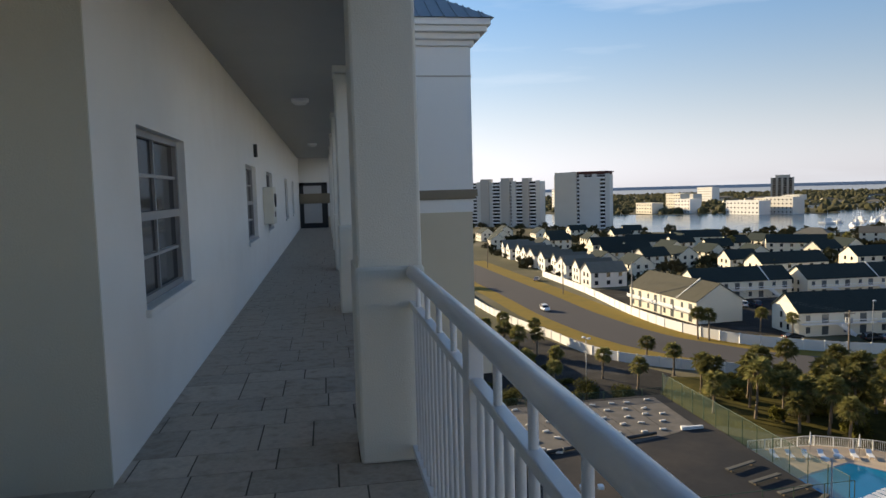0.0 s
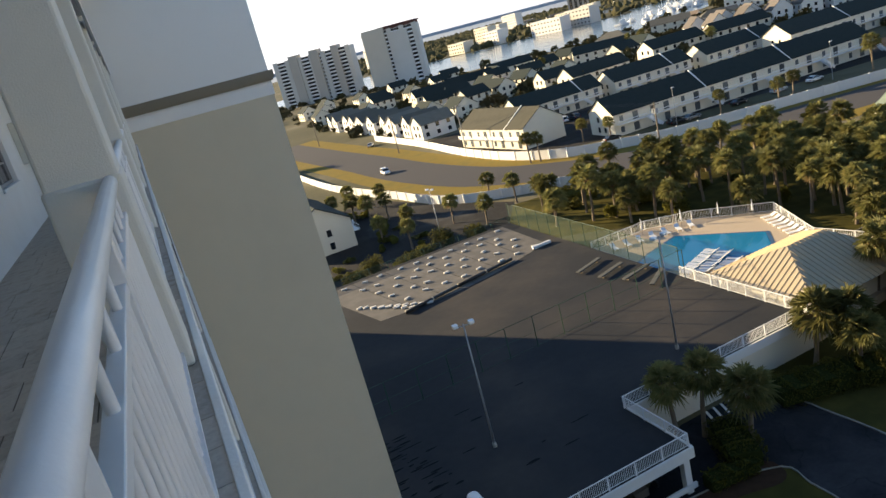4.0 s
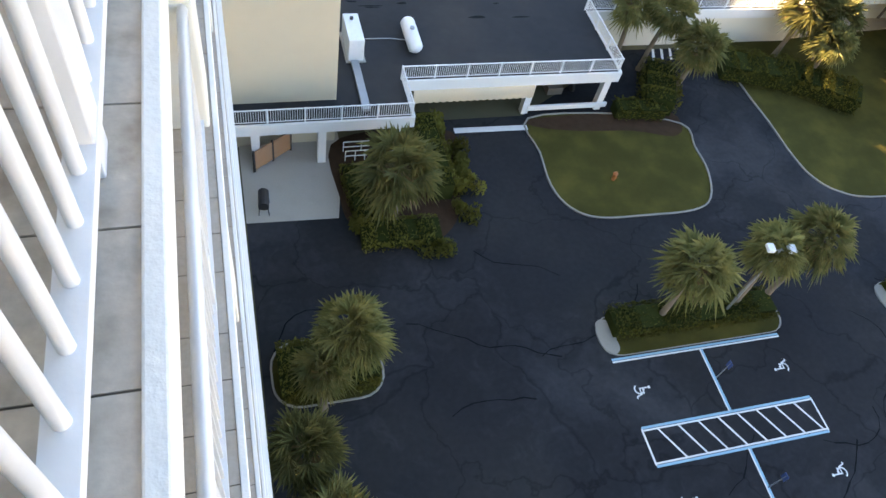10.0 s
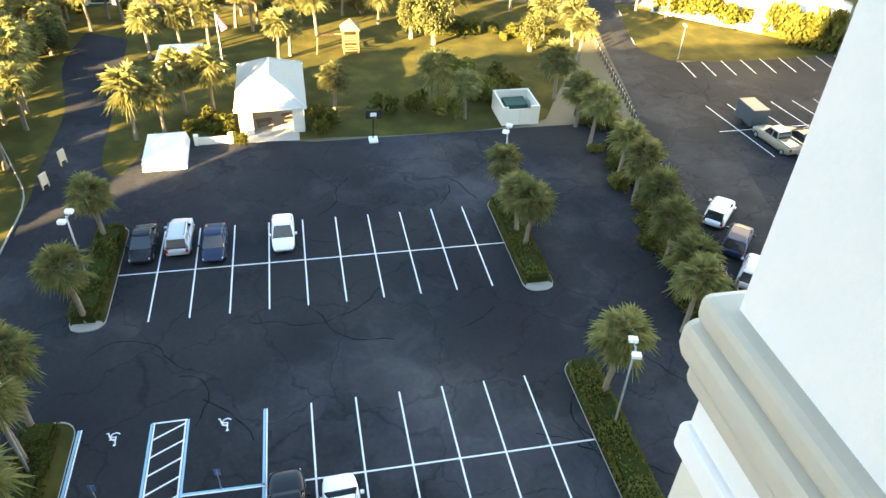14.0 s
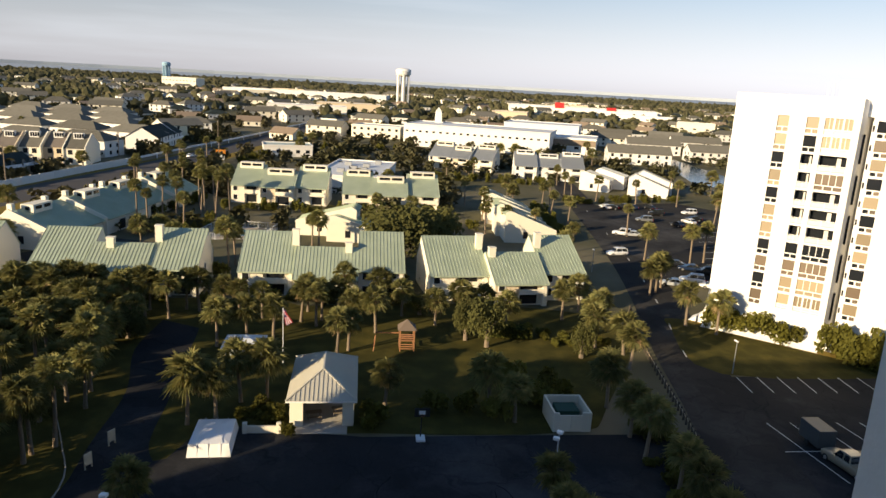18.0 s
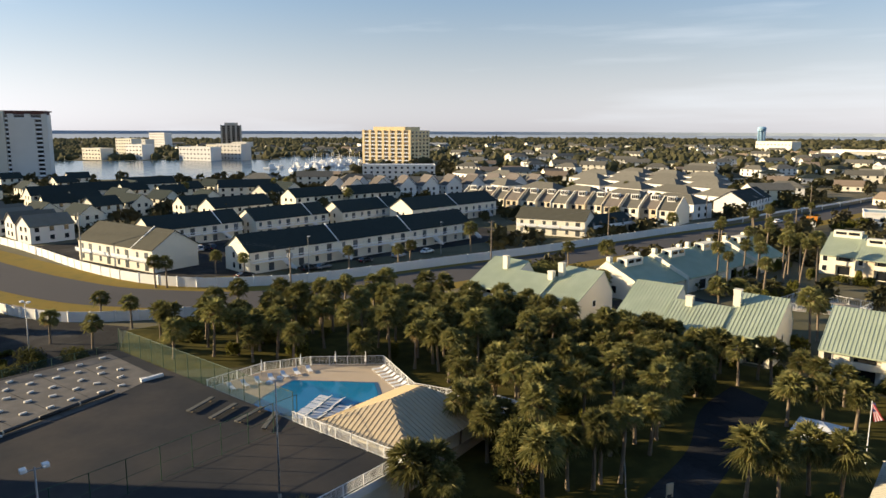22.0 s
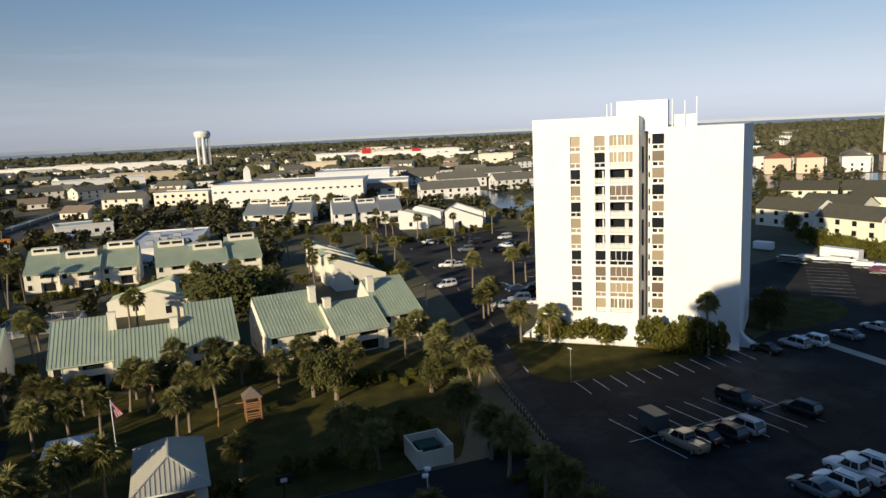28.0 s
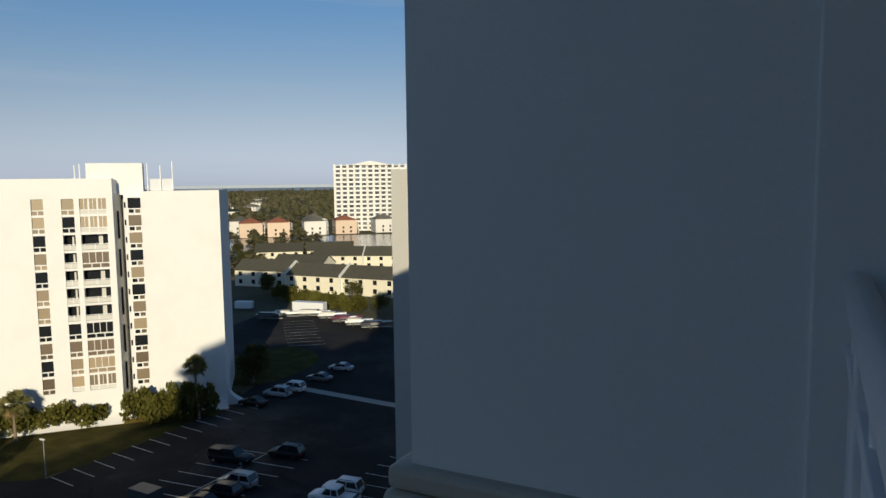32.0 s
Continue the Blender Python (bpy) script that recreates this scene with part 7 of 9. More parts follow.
part("platform", Geo().box(-0.1, 1.9, -0.1, 1.9, 1.4, 1.52), WD, ps)
for z in (1.75, 2.0, 2.25, 0.3, 0.6, 0.9):
    part("slat", Geo().box(-0.1, -0.06, -0.1, 1.9, z, z + 0.14), WD, ps)
    part("slat", Geo().box(-0.06, 1.9, 1.86, 1.9, z, z + 0.14), WD, ps)
part("roof", Geo().add([(-0.3, -0.3, 2.9), (2.1, -0.3, 2.9), (2.1, 2.1, 2.9), (-0.3, 2.1, 2.9), (0.9, 0.9, 4.1)], [(0, 1, 4), (1, 2, 4), (2, 3, 4), (3, 0, 4), (3, 2, 1, 0)]), mat("brown play roof", (0.16, 0.12, 0.09), 0.8), ps)
part("swing_beam", Geo().bar((0.9, 1.8, 2.2), (0.9, 5.0, 2.2), 0.14, 0.14), WD, ps)
for s in (-1, 1):
    part("beam_leg", Geo().bar((0.9, 4.9, 2.2), (0.9 + s * 0.9, 5.2, 0), 0.1, 0.1), WD, ps)
kz = thing("entrance_kiosk", "small white gatehouse with a wide pale hipped roof", "kiosk", (80.4, 10.9, 0), 0)
part("wall", Geo().box(0.8, 3.4, 0.8, 3.7, 0, 2.5), CREAM, kz)
part("roof", hip_roof(4.2, 4.5, 2.6, 0.9, 0.2), WHITEROOF, kz)
part("fascia", Geo().box(-0.2, -0.12, -0.2, 4.7, 2.3, 2.6), RAILWHITE, kz)
for x, y in ((0.1, 0.1), (0.1, 4.2), (3.9, 0.1), (3.9, 4.2)):
    part("post", Geo().box(x - 0.12, x + 0.12, y - 0.12, y + 0.12, 0, 2.5), RAILWHITE, kz)
part("window", Geo().box(0.77, 0.8, 1.4, 3.0, 1.0, 2.0), GLASSDARK, kz)
fp = thing("flagpole", "white flagpole with a red, white and blue flag hanging down", "flagpole", (80.5, 8.4, 0))
part("pole", Geo().tube((0, 0, 0), (0, 0, 7.6), 0.06, 0.04, n=7), RAILWHITE, fp)
for k in range(7):
    part("stripe", Geo().bar((0.0, -0.06 - 0.02 * k, 7.3 - 0.02 * k), (0.15, -0.35 - 0.12 * k, 5.4 + 0.06 * k), 0.02, 0.13), (mat("flag red", (0.42, 0.03, 0.04), 0.8), RAILWHITE)[k % 2], fp)
part("canton", Geo().bar((0.03, -0.08, 7.35), (0.06, -0.35, 6.5), 0.05, 0.4), mat("flag blue", (0.02, 0.03, 0.12), 0.8), fp)
for x, y in ((62.6, 22.0), (58.5, 22.6)):
    t = thing("gate_sign", "pale standing sign beside the drive", "sign", (x, y, 0), 60)
    part("panel", Geo().bbox(-0.06, 0.06, -0.4, 0.4, 0.4, 1.5, 0.02), TAN, t)
    for py in (-0.4, 0.3):
        part("post", Geo().box(-0.05, 0.05, py, py + 0.1, 0, 0.4), TAN, t)
# low rope fence along the side road
pm = Geo().tube((0, 0, 0), (0, 0, 1.05), 0.15, 0.13, n=7).mesh("post", mat("dark weathered timber", (0.07, 0.058, 0.045), 0.95, var=0.25, scale=3, fine=25))
t = thing("post_fence", "weathered timber post and rope fence along the side road", "fence", (0, 0, 0))
FP = smooth_line([(104, -43.5), (88, -39.4), (70.6, -36.3), (56.7, -33.8), (48.2, -32.3), (37.6, -31), (24, -30)], 14)
rope = Geo()
for k, (a, b) in enumerate(zip(FP, FP[1:])):
    part("post", pm, None, t, loc=(a[0], a[1], 0))
    m = ((a[0] + b[0]) / 2, (a[1] + b[1]) / 2, 0.66)
    rope.tube((a[0], a[1], 0.85), m, 0.03, n=4, cap=False).tube(m, (b[0], b[1], 0.85), 0.03, n=4, cap=False)
part("rope", rope, TAN, t)

# ---------------- on the court deck ----------------
gs = thing("generator_box", "white metal equipment box on the deck", "equipment box", (7.6, 36.4, DZ))
part("cabinet", Geo().bbox(0, 1.0, 0, 2.8, 0, 1.65, 0.04), RAILWHITE, gs)
part("exhaust_cap", Geo().tube((0.5, 2.2, 1.65), (0.5, 2.2, 1.8), 0.12, n=10), BLACKISH, gs)
part("plinth", Geo().box(-0.15, 1.15, -0.15, 2.95, 0, 0.06), CONC, gs)
tkk = thing("gas_tank", "white horizontal gas tank on saddles", "gas tank", (12.15, 38.2, DZ))
g = Geo()
N = 14
secs = [(-1.65, 0.05), (-1.55, 0.32), (-1.3, 0.5), (1.3, 0.5), (1.55, 0.32), (1.65, 0.05)]
loft(g, [[(r * math.cos(k * math.tau / N), y, 0.62 + r * math.sin(k * math.tau / N)) for k in range(N)] for y, r in secs])
part("vessel", g, RAILWHITE, tkk, smooth=True)
for y in (-0.9, 0.9):
    part("saddle", Geo().box(-0.3, 0.3, y - 0.08, y + 0.08, 0, 0.25), CONC, tkk)
part("valve_cap", Geo().tube((0, 0, 1.1), (0, 0, 1.25), 0.15, n=10), GALV, tkk)
solo("gas_line", Geo().tube((8.6, 38.6, DZ + 0.05), (10.8, 38.6, DZ + 0.05), 0.035, n=6).tube((10.8, 38.6, DZ + 0.05), (12.0, 38.3, DZ + 0.09), 0.035, n=6), GALV, "grey pipe from the tank to the box", "pipe")
solo("cable_duct", Geo().bbox(7.75, 8.25, 31.7, 36.3, DZ, DZ + 0.22, 0.02), GALV, "long grey metal duct on the deck", "duct")
LINK = mat("green chain link", (0.02, 0.06, 0.04), 0.7, var=0.2)
nt = LINK.node_tree
ms, tr = nt.nodes.new("ShaderNodeMixShader"), nt.nodes.new("ShaderNodeBsdfTransparent")
ms.inputs["Fac"].default_value = 0.30
nt.links.new(tr.outputs[0], ms.inputs[1])
nt.links.new(nt.nodes["Principled BSDF"].outputs[0], ms.inputs[2])
nt.links.new(ms.outputs[0], nt.nodes["Material Output"].inputs["Surface"])


def link_fence(a, b, h, z, label, every=3.0, mesh=True):
    t = thing("chain_link_fence", label, "fence", (a[0], a[1], z), 0, "court fences")
    d = Vector((b[0] - a[0], b[1] - a[1], 0))
    n = max(1, round(d.length / every))
    post = Geo().tube((0, 0, 0), (0, 0, h), 0.045, n=6).mesh("post", DARKGREEN)
    for k in range(n + 1):
        part("post", post, None, t, loc=tuple(d * (k / n)))
    part("top_rail", Geo().tube((0, 0, h), d + Vector((0, 0, h)), 0.03, n=5), DARKGREEN, t)
    if not mesh:
        for q in (0.05, 0.5):
            part("cross_rail", Geo().tube((0, 0, h * q), d + Vector((0, 0, h * q)), 0.018, n=4), DARKGREEN, t)
    if mesh:
        part("mesh_panel", Geo().add([(0, 0, 0.05), d + Vector((0, 0, 0.05)), d + Vector((0, 0, h)), (0, 0, h)], [(0, 1, 2, 3)]), LINK, t, "see-through green wire mesh")
    return t


link_fence((46.6, 57.2), (47.0, 95.2), 3.2, DZ, "tall green chain link court fence beside the pool")
link_fence((8.9, 55.6), (46.3, 56.2), 3.25, DZ, "dark chain link fence across the court", 3.15, False)
link_fence((-0.2, 95.3), (46.8, 95.3), 1.1, DZ, "low dark chain link fence at the court's end")
TARP = mat("faded grey tarpaulin", (0.10, 0.092, 0.082), 0.8, var=0.2, scale=0.5, fine=5, bump=0.5, tint=(0.14, 0.125, 0.11))
tp = thing("ground_tarp", "faded grey tarpaulin spread over the court's end", "tarpaulin", (0, 0, DZ))
for k in range(6):
    a, b = k / 6, (k + 1) / 6 - 0.003
    lo = lambda u: (18.6 + 26.2 * u, 77.4 + 4.2 * u * u - 1.2 * math.sin(u * 3.1))
    hi = lambda u: (15.2 + 30.2 * u, 94.6)
    part("sheet", Geo().flat([lo(a), lo((a + b) / 2), lo(b), hi(b), hi(a)], 0.018 + 0.006 * (k % 2)), TARP, tp)
sb = Geo().bbox(-0.42, 0.42, -0.2, 0.2, 0, 0.22, 0.08).mesh("sandbag", mat("white sandbag cloth", (0.66, 0.63, 0.58), 0.9, var=0.1, scale=4))
rr = random.Random(21)
first = None
spots = [(x + rr.uniform(-0.4, 0.4), 93.2 - 3.0 * j + rr.uniform(-0.4, 0.4)) for j in range(5) for x in np.arange(19 + j * 1.2, 44, 2.7)] + [(18 + 0.7 * k, 84 - k * 0.9 + rr.uniform(-0.3, 0.3)) for k in range(9)] + [(19.4 + 0.8 * k, 82.4 - k * 0.8) for k in range(8)]
for x, y in spots:
    o = new("sandbag", sb)
    o.location, o.rotation_euler = (x, y, DZ + 0.022), (0, 0, rr.uniform(-0.5, 0.5))
    tagged(o, "small white sandbag holding down the tarpaulin", "sandbag", "sandbags")
for x, y, r, L in ((34, 79.0, 10, 9), (25.5, 77.2, 12, 8.0)):
    t = thing("rolled_tarp", "dark rolled tarpaulin lying on the court", "roll", (x, y, DZ + 0.25), r)
    part("roll", Geo().tube((-L / 2, 0, 0), (L / 2, 0, 0.03), 0.24, 0.2, n=10), BLACKISH, t, smooth=True)
    part("strap", Geo().tube((0, 0, 0), (0.15, 0, 0), 0.245, n=10), TAN, t)
solo("white_board", Geo().bbox(42.3, 45.2, 80.6, 81.0, DZ, DZ + 0.4, 0.04), RAILWHITE, "white timber board lying on the court", "board")
for x, y, r in ((42.5, 68.2, 20), (43.0, 64.6, 18), (44.2, 61.6, 14), (44.6, 58.6, 35)):
    t = thing("court_bench", "grey timber bench turned over on the court", "bench", (x, y, DZ), r, "court benches")
    part("seat_plank", Geo().bbox(-2.2, 2.2, -0.28, 0.28, 0.26, 0.42, 0.05), mat("dull grey plank", (0.085, 0.085, 0.078), 0.85, var=0.2, scale=2), t)
    for sx in (-1.6, 1.6):
        part("leg", Geo().box(sx - 0.05, sx + 0.05, -0.18, 0.18, 0, 0.32), WOODPOLE, t)
# dark puddle stains
g = Geo()
for k in range(46):
    cx, cy = rr.uniform(8.6, 12.6), 42 + 0.27 * k + rr.uniform(-0.1, 0.1)
    if k > 36:
        cx, cy = rr.uniform(13, 24), rr.uniform(40, 54)
    rx, ry = rr.uniform(0.2, 1.1), rr.uniform(0.05, 0.14)
    g.flat(outline([(cx + rx * math.cos(q * math.tau / 7) * rr.uniform(0.5, 1.2), cy + ry * math.sin(q * math.tau / 7) * rr.uniform(0.5, 1.3)) for q in range(7)], 2), DZ + 0.012)
tagged(solo("water_stain", g, mat("wet dark stain", (0.013, 0.014, 0.016), 0.9, var=0.2, spec=0.05), "dark damp stains on the court", "stain", "stuff"))

# service bay under the deck's edge
solo("service_floor", Geo().flat([(0.2, 26.6), (5.6, 26.4), (6.6, 31.5), (6.6, 38), (0.2, 38)], 0.058), CONC, "pale concrete floor of the service bay", "floor", "structure")
gt = thing("service_gate", "tan double gate standing half open", "gate", (1.0, 30.6, 0.05), 35)
for k in range(2):
    part("gate_leaf", Geo().bbox(0.1 + 1.45 * k, 1.5 + 1.45 * k, -0.04, 0.04, 0.15, 1.7, 0.02), mat("tan timber gate", (0.34, 0.20, 0.12), 0.8, var=0.15, scale=2), gt)
for k in range(3):
    part("post", Geo().box(-0.03 + 1.45 * k, 0.07 + 1.45 * k, -0.06, 0.06, 0, 1.8), BLACKISH, gt)
gr = thing("steel_barbecue", "dark steel barrel barbecue cart", "barbecue", (1.3, 27.6, 0.06), 85)
part("barrel", Geo().tube((-0.6, 0, 0.9), (0.6, 0, 0.9), 0.32, n=12), BLACKISH, gr)
part("lid_handle", Geo().bar((-0.3, -0.36, 1.0), (0.3, -0.36, 1.0), 0.03, 0.03), GALV, gr)
for sx in (-0.5, 0.5):
    for s in (-0.25, 0.25):
        part("leg", Geo().bar((sx, s, 0.75), (sx, s * 1.2, 0), 0.05, 0.05), BLACKISH, gr)
line((14.6, 33.1), (20.0, 33.0), 0.5, name="stop_line", label="broad white painted stop line")
pal = thing("pallet_stack", "stack of tyres and pallets under the deck", "pallets", (22.6, 36.2, 0.05))
for k in range(4):
    part("pallet", Geo().box(0, 1.2, 0, 1.0, 0.16 * k, 0.16 * k + 0.12), WOODPOLE, pal)
part("tyre", Geo().tube((2.0, 0.4, 0.35), (2.2, 0.4, 0.35), 0.38, n=14), TYRE, pal)

# ---------------- pool ----------------
PZ = 1.0
PD = [(47.2, 41.8), (67.5, 43.5), (68.2, 48), (66.2, 56.9), (71.8, 67.5), (64.7, 75.6), (59, 78.6), (50, 79), (47.2, 76)]
POOL = [(49.6, 69.0), (53.2, 70.6), (59.0, 72.3), (65.2, 63.2), (61.9, 59.2), (54.5, 60.6), (51.6, 62.4)]
bm_deck = Geo().poly(PD, 0, PZ)
solo("pool_deck", bm_deck, POOLDECK, "tan concrete pool deck", "pool deck", "structure")
solo("pool_coping", Geo().poly(outline([((x - 57) * 1.06 + 57, (y - 65.5) * 1.06 + 65.5) for x, y in POOL][::-1], 1)[::-1], PZ - 0.02, PZ + 0.03), mat("dark blue coping tile", (0.05, 0.12, 0.22), 0.4), "blue tiled pool edge", "pool edge", "structure")
solo("pool_water", Geo().flat(POOL[::-1], PZ + 0.04), POOLWATER, "clear blue pool water", "pool", "structure")
low_rail([(50, 78.6), (59, 78.4), (64.7, 75.3), (71.6, 67.5), (66.0, 56.9), (68.0, 48), (67.2, 44)], PZ, "white metal fence round the pool", 1.3, 0.2, "pool_fence")
pp = thing("pool_pavilion", "pool house with a big tan and grey hipped metal roof", "pavilion", (48.6, 42.6, PZ))
TR = mat("tan standing seam metal roof", (0.46, 0.38, 0.26), 0.45, 0.2, var=0.1, scale=0.8, fine=8)
g = Geo()
L, W_, apex, z0, z1 = 12.5, 11.5, ((3.6, 5.6, 5.6), (8.6, 5.6, 5.6)), 2.6, 5.6
cs = [(-0.9, -0.9, z0), (L + 0.9, -0.9, z0), (L + 0.9, W_ + 0.9, z0), (-0.9, W_ + 0.9, z0)]
g.add(cs + list(apex), [(0, 1, 5, 4), (1, 2, 5), (2, 3, 4, 5), (3, 0, 4), (3, 2, 1, 0)])
rf = part("roof", g, TR, pp)
sm = Geo()
for k in range(1, 22):
    y = -0.9 + (W_ + 1.8) * k / 22
    t_ = min((y + 0.9) / 6.5, (W_ + 0.9 - y) / 6.8, 1)
    sm.bar((-0.9, y, z0 + 0.04), (-0.9 + 4.5 * t_, y, z0 + 3.0 * t_ + 0.04), 0.06, 0.07)
for k in range(1, 24):
    x = -0.9 + (L + 1.8) * k / 24
    t_ = min((x + 0.9) / 4.5, (L + 0.9 - x) / 4.8, 1)
    sm.bar((x, W_ + 0.9, z0 + 0.04), (x, W_ + 0.9 - 6.8 * t_, z0 + 3.0 * t_ + 0.04), 0.06, 0.07)
    sm.bar((x, -0.9, z0 + 0.04), (x, -0.9 + 6.5 * t_, z0 + 3.0 * t_ + 0.04), 0.06, 0.07)
part("seam", sm, TR, rf)
part("wall", Geo().box(0.6, L - 0.6, 0.6, W_ - 3, 0, 2.6), CREAM, pp)
for x in (0.2, 4.2, 8.2, 12.2):
    part("column", Geo().box(x - 0.15, x + 0.15, W_ - 0.4, W_ - 0.1, 0, 2.6), RAILWHITE, pp)
ann = thing("pool_annex", "low cream annex with a flat white roof", "house", (61.8, 40.2, 0))
part("wall", Geo().box(0, 5, 0, 4.2, 0, 3.0), CREAM, ann)
part("roof", Geo().box(-0.5, 5.5, -0.5, 4.7, 3.0, 3.25), WHITEROOF, ann)


def lounger(x, y, rz, stack=0):
    t = thing("sun_lounger", "white plastic sun lounger", "sun lounger", (x, y, PZ + stack), rz, "sun loungers")
    part("seat_frame", Geo().bbox(0, 1.3, -0.32, 0.32, 0.26, 0.32, 0.01), RAILWHITE, t)
    part("backrest", Geo().bar((-0.62, 0, 0.62), (0, 0, 0.29), 0.62, 0.05), RAILWHITE, t)
    for sx in (0.1, 1.2):
        for s in (-0.28, 0.28):
            part("leg", Geo().box(sx - 0.03, sx + 0.03, s - 0.03, s + 0.03, 0, 0.26), RAILWHITE, t)
    return t


LX, LY = 51.8, 61.6
base_l = lounger(LX - 0.6, LY - 0.4, 108)
for k in range(22):
    copy_thing(base_l, pose(LX + 0.78 * (k % 8) + 0.5 * (k // 8) + rr.uniform(-0.1, 0.1), LY + 0.30 * (k % 8) - 1.75 * (k // 8) + rr.uniform(-0.1, 0.1), PZ, 0, 0, 108 + rr.uniform(-8, 8)))
for k in range(7):
    u = k / 6
    copy_thing(base_l, pose(52 + 11 * u, 76.5 - 2.6 * u, PZ, 0, 0, 250 + rr.uniform(-6, 6)))
for k in range(8):
    copy_thing(base_l, pose(69.6 - 0.5 * k, 66.2 - 1.1 * k, PZ, 0, 0, 160 + rr.uniform(-6, 6)))
for k in range(5):
    copy_thing(base_l, pose(66.6, 55.4 - 1.6 * k, PZ, 0, 0, 170 + rr.uniform(-6, 6)))
for x, y in ((57.4, 77.0), (62.4, 74.8), (66.4, 72.0), (69.0, 68.6)):
    t = thing("closed_umbrella", "folded white pool umbrella", "umbrella", (x, y, PZ), 0, "pool umbrellas")
    part("pole", Geo().tube((0, 0, 0), (0, 0, 2.3), 0.03, n=6), WOODPOLE, t)
    part("folded_canopy", Geo().tube((0, 0, 0.9), (0, 0, 2.4), 0.16, 0.03, n=8), CANVAS, t)
for k in range(8):
    line((33.2 + 0.8 * k, 39.6), (33.7 + 0.8 * k, 41.0), 0.22)

# ---------------- walls, poles and wires along the road ----------------
def panel_wall(lines, h, label, step=2.4):
    o = lines[0]
    t = thing("boundary_wall", label, "wall", (0, 0, 0))
    VIN = mat("white vinyl panel", (0.72, 0.72, 0.70), 0.6, var=0.06, scale=0.5, fine=6)
    d = 0.0
    for a, b in zip(lines, lines[1:]):
        L = (Vector(b) - Vector(a)).length
        n = max(1, round(L / step / 2))
        for k in range(n):
            p, q = Vector(a).lerp(Vector(b), k / n), Vector(a).lerp(Vector(b), (k + 1) / n)
            part("panel", Geo().bar((p.x, p.y, h / 2), (q.x, q.y, h / 2), 0.10, h), VIN, t)
            part("post", Geo().bar((p.x, p.y, 0), (p.x, p.y, h + 0.12), 0.28, 0.28), VIN, t)
    return t


panel_wall(WALL_FAR[::2], 2.2, "long white panelled boundary wall with posts")
panel_wall(smooth_line([(42, 262), (42, 212), (43.2, 185), (46.6, 163), (48.8, 152.8), (50.8, 139), (54.8, 129.2), (63.4, 120.7), (72, 115)], 3), 1.9, "white panelled wall beside the road")
rf_ = thing("roadside_fence", "low white rail fence over a shaded bank", "fence", (0, 0, 0))
for a, b in zip(ROAD_FENCE, ROAD_FENCE[1:]):
    part("rail", Geo().bar((a[0], a[1], 1.75), (b[0], b[1], 1.75), 0.25, 0.7), RAILWHITE, rf_)
    part("bank_wall", Geo().bar((a[0], a[1] + 0.2, 0.65), (b[0], b[1] + 0.2, 0.65), 0.2, 1.3), BROWN, rf_)
    part("post", Geo().box(a[0] - 0.2, a[0] + 0.2, a[1] - 0.2, a[1] + 0.2, 0, 2.2), RAILWHITE, rf_)
rs_ = thing("roadside_sign", "orange and white roadside sign on two posts", "sign", (270, 51.5, 0), -75)
part("orange_board", Geo().bbox(-1.7, 1.7, -0.15, 0.15, 3.4, 5.2, 0.03), mat("orange sign face", (0.75, 0.27, 0.03), 0.5), rs_)
part("white_board", Geo().bbox(-1.3, 1.3, -0.15, 0.15, 1.5, 3.3, 0.03), RAILWHITE, rs_)
for q in (-1.1, 1.1):
    part("post", Geo().box(q - 0.1, q + 0.1, -0.1, 0.1, 0, 3.4), GALV, rs_)
# Brighter than the other lawns: its sunlight is put into the green.
solo("far_lawn", Geo().flat([(356, 82), (402, 72.5), (436, 92), (380, 104)], 0.05), mat("sunlit green lawn", (0.15, 0.17, 0.02), 0.95, spec=0.06, var=0.2, scale=0.2, fine=4), "sunlit green lawn behind the road fence", "lawn", "structure")
gr_ = thing("guard_rail", "brown timber guard rail beside the road", "guard rail", (0, 0, 0))
GRL = smooth_line([(52.5, 148), (56, 134), (62, 125.5), (71, 118), (80, 111.5)], 4)
for a, b in zip(GRL, GRL[1:]):
    part("rail", Geo().bar((a[0], a[1], 0.6), (b[0], b[1], 0.6), 0.08, 0.25), WOODPOLE, gr_)
    part("post", Geo().box(a[0] - 0.08, a[0] + 0.08, a[1] - 0.08, a[1] + 0.08, 0, 0.75), WOODPOLE, gr_)


def utility_pole(x, y, h, gear):
    t = thing("utility_pole", "grey utility pole carrying wires", "utility pole", (x, y, 0), 0, "utility poles")
    part("pole", Geo().tube((0, 0, 0), (0, 0, h), 0.20, 0.13, n=8), CONC if h > 12 else WOODPOLE, t)
    part("cross_arm", Geo().bar((-1.1, 0.2, h - 0.6), (1.1, -0.2, h - 0.6), 0.12, 0.12), WOODPOLE, t)
    for k in (-1, 0, 1):
        part("insulator", Geo().tube((k, 0, h - 0.55), (k, 0, h - 0.25), 0.06, n=6), GALV, t)
    for k in range(gear):
        a = k * 2.1
        part("transformer", Geo().tube((0.45 * math.cos(a), 0.45 * math.sin(a), h - 2.4), (0.45 * math.cos(a), 0.45 * math.sin(a), h - 1.4), 0.26, n=10), GALV, t)
    return t


POLES = [(68, 300, 12, 0), (73.5, 216.3, 12, 0), (81, 181, 13.5, 0), (98.6, 121.0, 9, 3), (152, 104.5, 11, 0), (206, 97, 11, 0), (262, 85, 11, 0), (340, 66, 11, 0)]
for q in POLES:
    utility_pole(*q)
